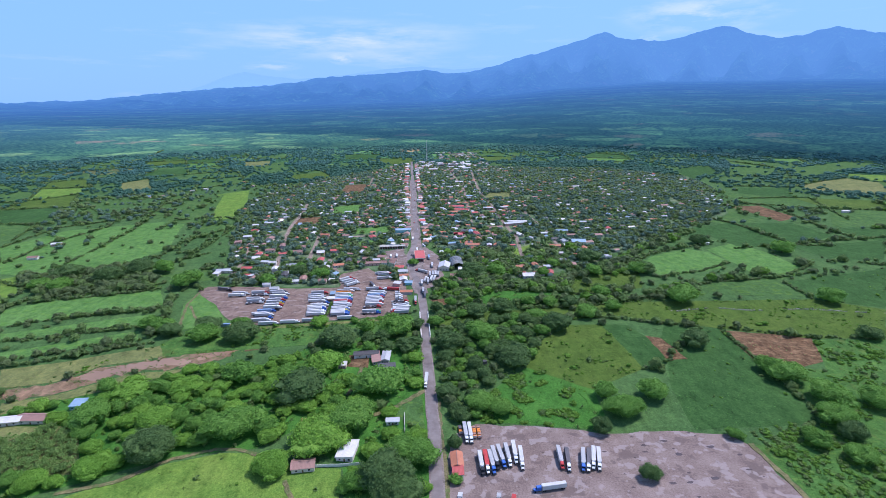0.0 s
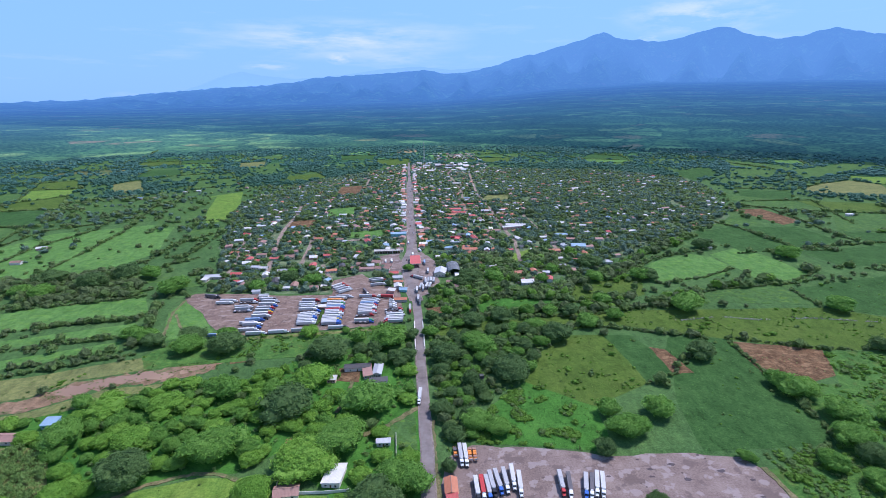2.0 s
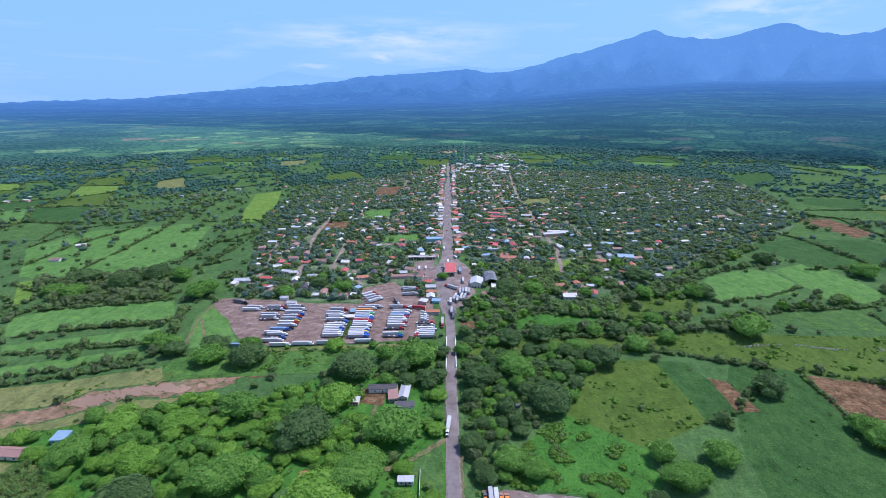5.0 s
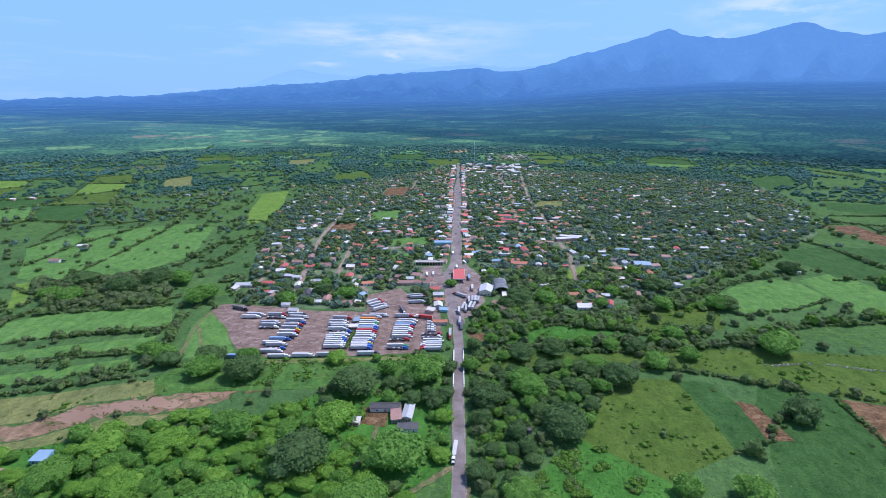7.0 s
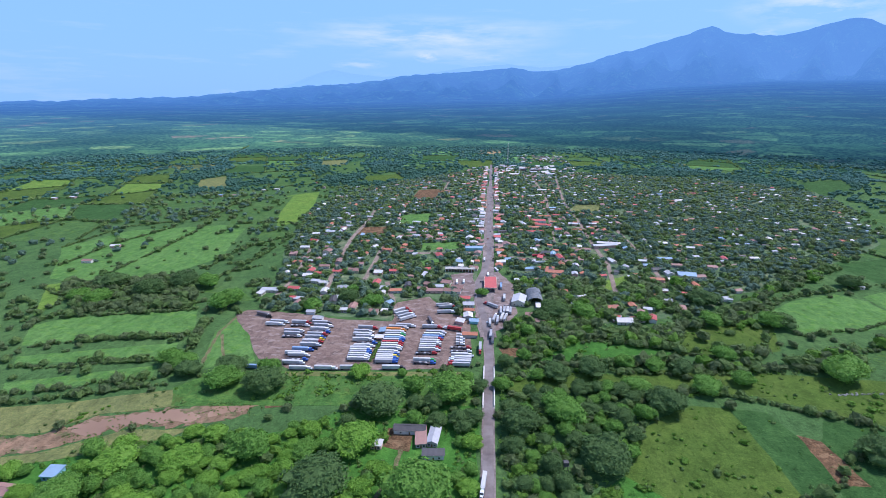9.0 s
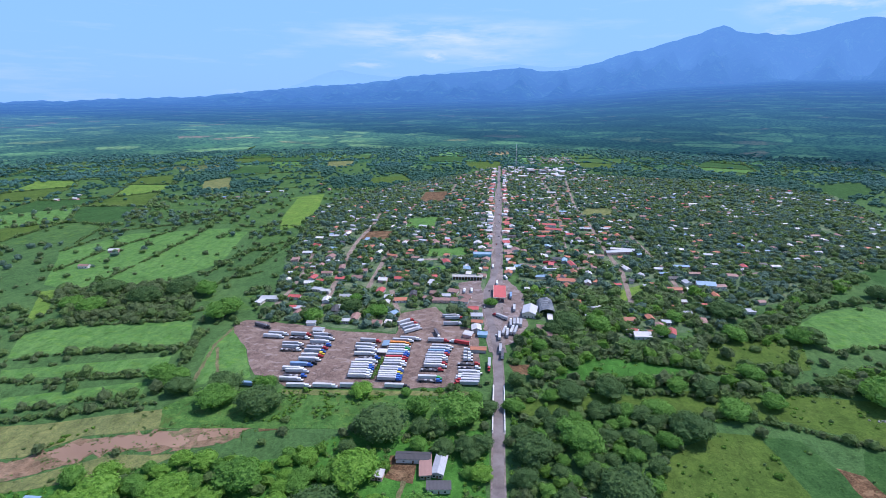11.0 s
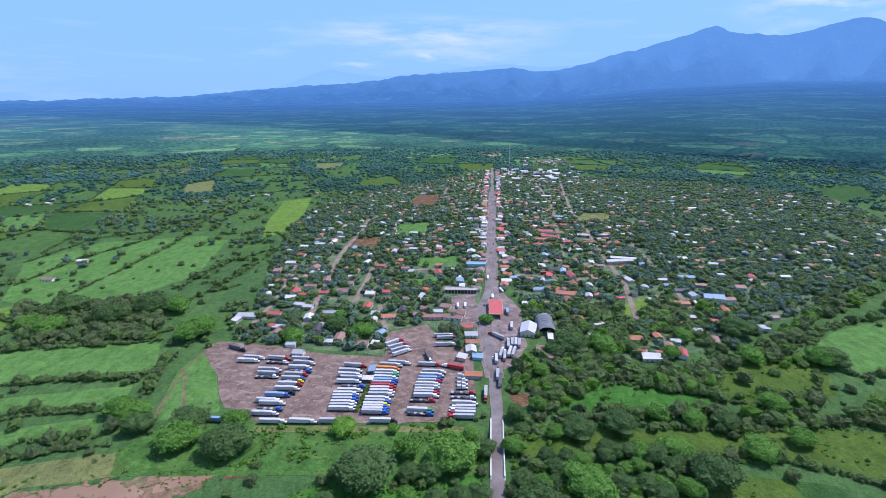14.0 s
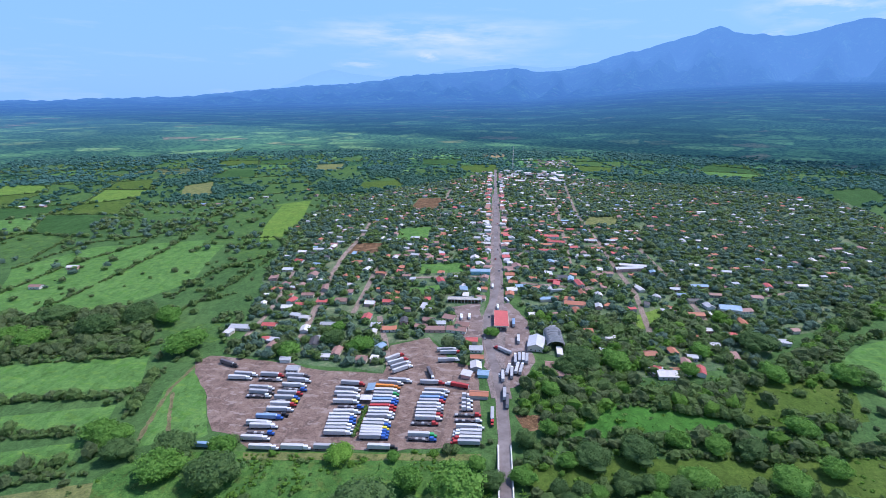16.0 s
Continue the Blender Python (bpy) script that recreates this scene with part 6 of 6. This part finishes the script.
# ---- water tank on stilts, walls, radio mast
tank = new("water_tower")
part("tank", box(bmesh.new(), -1.6, 1.6, -1.6, 1.6, 6.2, 8.4, 0.15), "steel", tank)
part("platform", box(bmesh.new(), -1.9, 1.9, -1.9, 1.9, 5.95, 6.19), "steel", tank)
for sx in (-1, 1):
    for sy in (-1, 1):
        part("leg", box(bmesh.new(), sx * 1.6 - 0.12, sx * 1.6 + 0.12, sy * 1.6 - 0.12, sy * 1.6 + 0.12, 0, 5.95), "steel", tank)
for s in (-1, 1):
    bm = bmesh.new()
    box(bm, -1.5, 1.5, s * 1.6 - 0.06, s * 1.6 + 0.06, 2.9, 3.1)
    part("brace", bm, "steel", tank)
tagged(tank, "dark water tank on a four-legged stand among trees", "water tower")
tank.matrix_world = pose(47, 398, 0.1, 0, 0, 8)
hold(47, 398, 3)


def low_wall(x0, y0, x1, y1, h, mat, words):
    n = math.hypot(x1 - x0, y1 - y0)
    root = new("garden_wall")
    part("panel", box(bmesh.new(), 0, n, -0.12, 0.12, 0, h, 0.02), mat, root)
    k = 0.0
    while k <= n:
        part("pillar", box(bmesh.new(), k - 0.2, k + 0.2, -0.2, 0.2, 0, h + 0.15), mat, root)
        k += 6.0
    tagged(root, words, "wall")
    root.matrix_world = pose(x0, y0, 0.1, 0, 0, math.degrees(math.atan2(y1 - y0, x1 - x0)))


for x0, y0, x1, y1 in YARD_WALLS:
    low_wall(x0, y0, x1, y1, 2.0, "wall_plaster", "white plastered yard wall with pillars")

mast = new("radio_mast")
for k in range(3):
    a = 2.1 * k
    bm = bmesh.new()
    cone_path(bm, [(2.2 * math.cos(a), 2.2 * math.sin(a), 0), (0.5 * math.cos(a), 0.5 * math.sin(a), 78)], [0.6, 0.4], 5)
    part("leg", bm, "rail_white", mast)
for k in range(13):
    z, r = 3 + 6 * k, 2.2 - 1.7 * (3 + 6 * k) / 78
    bm = bmesh.new()
    for q in range(3):
        a, b2 = 2.1 * q, 2.1 * (q + 1)
        p0, p1 = Vector((r * math.cos(a), r * math.sin(a), z)), Vector((r * 0.95 * math.cos(b2), r * 0.95 * math.sin(b2), z + 3))
        cone_path(bm, [p0, p1], [0.14, 0.14], 4)
    part("brace", bm, "rail_white" if k % 2 else "paint_red", mast)
part("antenna", box(bmesh.new(), -0.9, 0.9, -0.3, 0.3, 70, 76, 0.1), "rail_white", mast)
tagged(mast, "tall lattice radio mast painted in red and white", "mast")
mast.matrix_world = pose(MAST[0], MAST[1], 0)

# stains and puddles on the truck yard
for i in range(60):
    x, y = rng.uniform(20, 205), rng.uniform(232, 312)
    if in_field(x, y) != "gravel" or (i > 16 and x < 110) or held(x, y):
        continue
    r0 = rng.uniform(0.4, 1.5)
    pts = [(x + r0 * rng.uniform(0.6, 1.9) * math.cos(k * 0.52) * 1.5, y + r0 * rng.uniform(0.6, 1.3) * math.sin(k * 0.52)) for k in range(12)]
    tagged(sheet("puddle" if x > 110 else "oil_stain", pts, "puddle_water" if x > 110 else "oil_stain", 0.092 + 0.0005 * i), "shallow puddle of brown rain water" if x > 110 else "dark oil stain on the gravel", "puddle" if x > 110 else "stain", kind="structure")

# ---- single trees
for x, y, w in BIG:
    w = min(w, 38)
    far = math.hypot(x, y) > 480
    kind = "spreading" if (x, y) == (-112, 500) else "bush" if w < 9 else rng.choice(("dark", "broad", "broad")) if x > 0 or far or y > 430 else rng.choice(("spreading", "spreading", "spreading", "broad", "broad", "dark"))
    tree(kind, x, y, w, rng.uniform(0, 6.3))
    hold(x, y, w * 0.36)

hold(145, 648, 24)
hold(168, 655, 18)
hold(120, 628, 14)

# ---- filling of the woods
tagged(sheet("undergrowth_ground", ragged(WOODS[0], 15, 4), "tall_grass", 0.024), "lush bright green ground under the trees", "ground", kind="structure")
count = 0
for pts in WOODS:
    a, b2, c, d = bounds(pts)
    area = (b2 - a) * (d - c)
    for i in range(int(area / 34)):
        x, y = rng.uniform(a, b2), rng.uniform(c, d)
        kind = in_field(x, y)
        if not inside((x, y), pts) or inside((x, y), GROVE) or held(x, y) or (kind and kind != "tall_grass" and not (kind == "yellow_grass" and rng.random() < 0.08)):
            continue
        if pts is WOODS[-1] and rng.random() < 0.4 or pts is WOODS[0] and rng.random() < 0.4:
            continue
        if y < 540 and count < 165 and rng.random() < 0.5:
            w = rng.uniform(9, 16)
            tree("bush" if w < 10 else rng.choice(("spreading", "spreading", "spreading", "broad", "broad") if x < 0 and y < 430 else ("broad", "dark", "dark")), x, y, w, rng.uniform(0, 6.3))
            hold(x, y, w * 0.33)
            count += 1
        elif rng.random() < 0.85:
            w = rng.uniform(3, 9) if y < 540 else rng.uniform(6, 13)
            clump(x, y, w, w * rng.uniform(0.6, 0.9), rng.choice(("leaves_mid", "leaves_dark", "leaves_dark", "leaves_mid", "leaves_light") if x > 0 else ("leaves_mid", "leaves_dark", "leaves_dark") if y > 440 else ("leaves_light", "leaves_light", "leaves_light", "leaves_mid")))
            hold(x, y, w * 0.25)

# ---- undergrowth, and tufts in the rough fields
for pts in WOODS:
    a, b2, c, d = bounds(pts)
    for i in range(int((b2 - a) * (d - c) / 16)):
        x, y = rng.uniform(a, b2), rng.uniform(c, d)
        if inside((x, y), pts) and not inside((x, y), GROVE) and not (held(x, y) and rng.random() < 0.9) and in_field(x, y) in ("", "tall_grass") and abs(x - road_x(y)) > 8:
            w = rng.uniform(1.8, 4.5)
            UNDER.setdefault("leaves_light" if rng.random() < 0.55 else "leaves_mid", []).append((x, y, w, w * rng.uniform(0.5, 0.8)))
for kind, pts, (a, b2, c, d) in FIELDS:
    if c > 620 or kind in ("gravel", "mud", "red_gravel", "muddy_water"):
        continue
    rate = {"weedy_grass": 12, "tall_grass": 10, "crop": 70, "yellow_grass": 60, "meadow": 40, "pasture": 60, "bright_pasture": 120, "dry_grass": 40, "soil": 90}[kind]
    for i in range(int((b2 - a) * (d - c) / rate)):
        x, y = rng.uniform(a, b2), rng.uniform(c, d)
        if inside((x, y), pts) and not held(x, y) and in_field(x, y) == kind:
            w = rng.uniform(0.6, 1.5) if rng.random() < 0.985 else rng.uniform(2.5, 5)
            UNDER.setdefault({"tall_grass": "grass_green", "weedy_grass": "grass_green", "crop": "grass_green", "yellow_grass": "grass_yellow", "meadow": "grass_yellow", "pasture": "grass_green", "bright_pasture": "grass_green", "dry_grass": "grass_yellow", "soil": "leaves_mid"}[kind] if w < 2.5 else "leaves_mid", []).append((x, y, w, w * rng.uniform(0.4, 0.7)))

for kind, pts, (a, b2, c, d) in FIELDS:
    if c > 640 or kind not in ("weedy_grass", "tall_grass", "yellow_grass", "dry_grass", "meadow", "crop"):
        continue
    for i in range(int((b2 - a) * (d - c) / {"weedy_grass": 11, "tall_grass": 60, "yellow_grass": 45, "crop": 160}.get(kind, 90))):
        x, y = rng.uniform(a, b2), rng.uniform(c, d)
        if inside((x, y), pts) and not held(x, y) and in_field(x, y) == kind and noise.noise(Vector((x / 22, y / 22, 5))) > (0.02 if kind in ("weedy_grass", "yellow_grass") else 0.22):
            w = rng.uniform(1.2, 3.0) if rng.random() < 0.93 else rng.uniform(3.5, 6)
            clump(x, y, w, w * rng.uniform(0.4, 0.7), rng.choice(("leaves_mid", "leaves_light", "leaves_light", "leaves_light")))
for kind, pts, _ in FIELDS:
    if "mud" not in kind:
        continue
    for (x0, y0), (x1, y1) in zip(pts, pts[1:] + pts[:1]):
        for i in range(int(math.hypot(x1 - x0, y1 - y0) / 0.9)):
            k, off = rng.random(), rng.gauss(0, 3.0)
            x, y = x0 + (x1 - x0) * k + off, y0 + (y1 - y0) * k + rng.gauss(0, 3.0)
            if noise.noise(Vector((x / 12, y / 12, 15))) > -0.1:
                w = rng.uniform(0.7, 2.0)
                UNDER.setdefault(rng.choice(("grass_green", "grass_yellow", "leaves_mid")), []).append((x, y, w, w * 0.5))
for i in range(900):
    x, y = rng.uniform(215, 305), rng.uniform(236, 312)
    if inside((x, y), [(221, 301), (255, 312), (303, 284), (262, 236), (225, 236)]) and noise.noise(Vector((x / 9, y / 9, 3))) > -0.05:
        w = rng.uniform(1.4, 3.4)
        clump(x, y, w, w * 0.5, rng.choice(("leaves_mid", "leaves_light", "leaves_light")))
for i in range(5200):
    x, y = rng.uniform(10, 130), rng.uniform(312, 430)
    if in_field(x, y) == "tall_grass" and not held(x, y) and noise.noise(Vector((x / 16, y / 16, 3))) > 0.4 * (x - 60) / 60:
        w = rng.uniform(2.0, 4.4)
        clump(x, y, w, w * rng.uniform(0.35, 0.6), "leaves_light" if rng.random() < 0.85 else "leaves_mid")

# ---- the rest of the town: houses too many to count, and the trees between them
small = []
for pts in (TOWN_W, TOWN_E):
    a, b2, c, d = bounds(pts)
    for i in range(int((b2 - a) * (d - c) / 560)):
        x, y = rng.uniform(a, b2), rng.uniform(c, d)
        if rng.random() < min(0.72, abs(x + 10) / 560) + 0.8 * noise.noise(Vector((x / 80, y / 110, 12))) or not inside((x, y), pts) or held(x, y) or in_field(x, y):
            continue
        small.append((x, y, rng.uniform(6, 10) if rng.random() < 0.75 else rng.uniform(11, 18), rng.uniform(5.5, 9), rng.choice(("rust", "terracotta", "zinc", "zinc", "white", "terracotta", "red" if rng.random() < 0.5 else "dark", "blue" if rng.random() < 0.4 else "rust"))))
        hold(x, y, 5)
y = 690.0
while y < 1950:
    for s in (-1, 1):
        x = road_x(y) + s * rng.uniform(13, 20)
        if not held(x, y) and rng.random() < 0.85 and not in_field(x, y):
            small.append((x, y, rng.uniform(8, 13), rng.uniform(8, 13), rng.choice(("rust", "rust", "zinc", "white", "terracotta", "red"))))
            hold(x, y, 5)
    y += rng.uniform(11, 17)
for i in range(70):
    y = rng.uniform(1650, 1950)
    x = rng.uniform(-110, 260)
    if not held(x, y):
        small.append((x, y, rng.uniform(9, 18), rng.uniform(8, 12), rng.choice(("white", "zinc", "rust", "rust", "white"))))
        hold(x, y, 7)
for i in range(24):
    x, y = rng.uniform(-20, 170), rng.uniform(1760, 1960)
    if not held(x, y):
        small.append((x, y, rng.uniform(16, 30), rng.uniform(12, 20), rng.choice(("white", "white", "zinc"))))
        hold(x, y, 9)
for i in range(60):
    x, y = rng.uniform(60, 240), rng.uniform(2050, 2330)
    small.append((x, y, rng.uniform(9, 16), rng.uniform(7, 10), rng.choice(("white", "zinc", "rust", "rust", "dark"))))
    hold(x, y, 7)
for mat in sorted({s[4] for s in small}):
    bm = bmesh.new()
    bw = bmesh.new()
    for x, y, w, d, r in small:
        if r != mat:
            continue
        n0 = len(bm.verts)
        roof_mesh(bm, w, d, 3.3, "gable" if rng.random() < 0.45 else "slope")
        bm.verts.ensure_lookup_table()
        nw = len(bw.verts)
        box(bw, -w / 2, w / 2, -d / 2, d / 2, -0.2, 3.25)
        bw.verts.ensure_lookup_table()
        m4 = pose(x, y, 0.1, 0, 0, rng.gauss(1.5, 9) + 90 * (rng.random() < 0.45))
        bmesh.ops.transform(bm, matrix=m4, verts=bm.verts[n0:])
        bmesh.ops.transform(bw, matrix=m4, verts=bw.verts[nw:])
    root = new("small_houses")
    part("roofs", bm, "roof_" + mat, root)
    part("walls", bw, rng.choice(("wall_cream", "wall_plaster", "wall_block")), root)
    tagged(root, f"many small low houses with a {ROOF_WORDS[mat]} among trees", "houses", kind="stuff")
for pts in (TOWN_W, TOWN_E):
    a, b2, c, d = bounds(pts)
    for i in range(int((b2 - a) * (d - c) / 44)):
        x, y = rng.uniform(a, b2), rng.uniform(c, d)
        if inside((x, y), pts) and not held(x, y) and not in_field(x, y) and not (abs(x) < 170 and rng.random() < 0.3):
            g = noise.noise(Vector((x / 45, y / 60, 21)))
            if g < -0.28 and rng.random() < 0.7:
                continue
            w = rng.uniform(4.5, 9.5) + 9 * max(0, g) * rng.random()
            clump(x, y, w, w * rng.uniform(0.65, 0.95), rng.choice(("leaves_far_hazed", "leaves_far_hazed", "leaves_dark", "leaves_mid")))

for x, y, w, d, *_ in HOUSES + small:
    if y < 600 or w < 1 or math.hypot(x, y) > 2200:
        continue
    for k in range(3 if w < 16 else 2):
        side = rng.choice((-1, 1))
        dx, dy = (side * (w / 2 + rng.uniform(0.5, 4)), rng.uniform(-0.5, 0.6) * d) if rng.random() < 0.5 else (rng.uniform(-0.5, 0.5) * w, side * (d / 2 + rng.uniform(1, 4)))
        px, py = x + dx, y + dy
        if abs(px - road_x(py)) < 17 or "gravel" in in_field(px, py):
            continue
        size = rng.uniform(4, 9)
        clump(px, py, size, size * rng.uniform(0.7, 1.0), rng.choice(("leaves_far_hazed", "leaves_dark", "leaves_mid", "leaves_mid")))

# ---- open country: scattered trees and copses
for i in range(64000):
    r = 300 + 2250 * math.sqrt(rng.random())
    a = radians(rng.uniform(-56, 52))
    x, y = r * math.sin(a), 110 + r * math.cos(a)
    n = noise.noise(Vector((x / 160, y / 240, 4))) + 0.5 * noise.noise(Vector((x / 50, y / 70, 8))) - (0.20 if 600 < y < 1500 and abs(x) > 330 else 0.05)
    if r > 1950 and rng.random() < 0.45:
        continue
    if rng.random() > (0.95 if n > 0.12 else 0.45 if n > -0.12 else 0.16 if r > 700 else 0.1) or held(x, y):
        continue
    k = in_field(x, y)
    if k in ("gravel", "red_gravel", "crop", "soil", "mud", "muddy_water") or (k and rng.random() < (0.62 if "pasture" in k and y > 650 and x < 0 else 0.985)):
        continue
    if inside((x, y), TOWN_W) or inside((x, y), TOWN_E):
        continue
    w = rng.uniform(6, 12) if r > 900 else rng.uniform(3.5, 9)
    clump(x, y, w * (1.25 if r > 1500 else 1), w * rng.uniform(0.6, 0.9), "leaves_remote_hazed" if r > 1850 else "leaves_distant_hazed" if r > 1400 else rng.choice(("leaves_dark", "leaves_far_hazed", "leaves_mid") if r > 900 else ("leaves_dark", "leaves_mid")))
for i in range(2600):
    r = rng.uniform(2300, 2600)
    a = radians(rng.uniform(-54, 50))
    x, y = r * math.sin(a), 110 + r * math.cos(a)
    n = noise.noise(Vector((x / 200, y / 420, 4))) + 0.5 * noise.noise(Vector((x / 60, y / 120, 8)))
    if rng.random() > (0.95 if n > 0.05 else 0.45 if n > -0.2 else 0.07) * min(1, (2620 - r) / 300):
        continue
    w = rng.uniform(8, 14)
    clump(x, y, w, w * 0.6, "leaves_remote_hazed")
build_clumps()

# ---- banana and palm grove by the river houses
V, F = [], []
for i in range(900):
    x, y = rng.uniform(-330, -222), rng.uniform(282, 335)
    if not inside((x, y), GROVE) or held(x, y) or in_field(x, y) in ("mud", "meadow"):
        continue
    h = rng.uniform(1.8, 4.0)
    for k in range(9):
        a = k * 0.7 + rng.uniform(-0.2, 0.2)
        L, up = rng.uniform(1.6, 2.8), rng.uniform(0.5, 1.4)
        dx, dy = math.cos(a), math.sin(a)
        n = len(V)
        for q, w, z in ((0.1, 0.12, 0), (0.55, 0.42, up), (1.0, 0.08, up * 0.35)):
            V += [(x + dx * L * q - dy * w, y + dy * L * q + dx * w, h + z), (x + dx * L * q + dy * w, y + dy * L * q - dx * w, h + z)]
        F += [(n, n + 1, n + 3, n + 2), (n + 2, n + 3, n + 5, n + 4)]
    n = len(V)
    V += [(x - 0.15, y, 0), (x + 0.15, y, 0), (x + 0.12, y, h), (x - 0.12, y, h), (x, y - 0.15, 0), (x, y + 0.15, 0), (x, y + 0.12, h), (x, y - 0.12, h)]
    F += [(n, n + 1, n + 2, n + 3), (n + 4, n + 5, n + 6, n + 7)]
tagged(array_ob("banana_grove", V, F, "palm_leaves"), "olive green banana plants and young palms", "grove", kind="stuff")

# ---- dry stone wall across the meadow
V, F, n = [], [], 0
tv, tf = ICO[1]
for (x0, y0), (x1, y1) in zip(STONES, STONES[1:]):
    m = int(math.hypot(x1 - x0, y1 - y0) / 0.5)
    for i in range(m):
        x, y = x0 + (x1 - x0) * i / m + rng.gauss(0, 0.9), y0 + (y1 - y0) * i / m + rng.gauss(0, 0.9)
        if noise.noise(Vector((x / 14, y / 14, 6))) < -0.2:
            continue
        r0 = rng.uniform(0.25, 0.7)
        V.append(tv * nrng.uniform(0.7, 1.2, (len(tv), 1)) * r0 + (x, y, r0 * 0.5 + 0.15))
        F.append(tf + n)
        n += len(tv)
tagged(array_ob("stone_wall", np.concatenate(V), np.concatenate(F), "concrete"), "tumbled pale dry stone wall in the meadow", "wall", kind="stuff")
build_under()
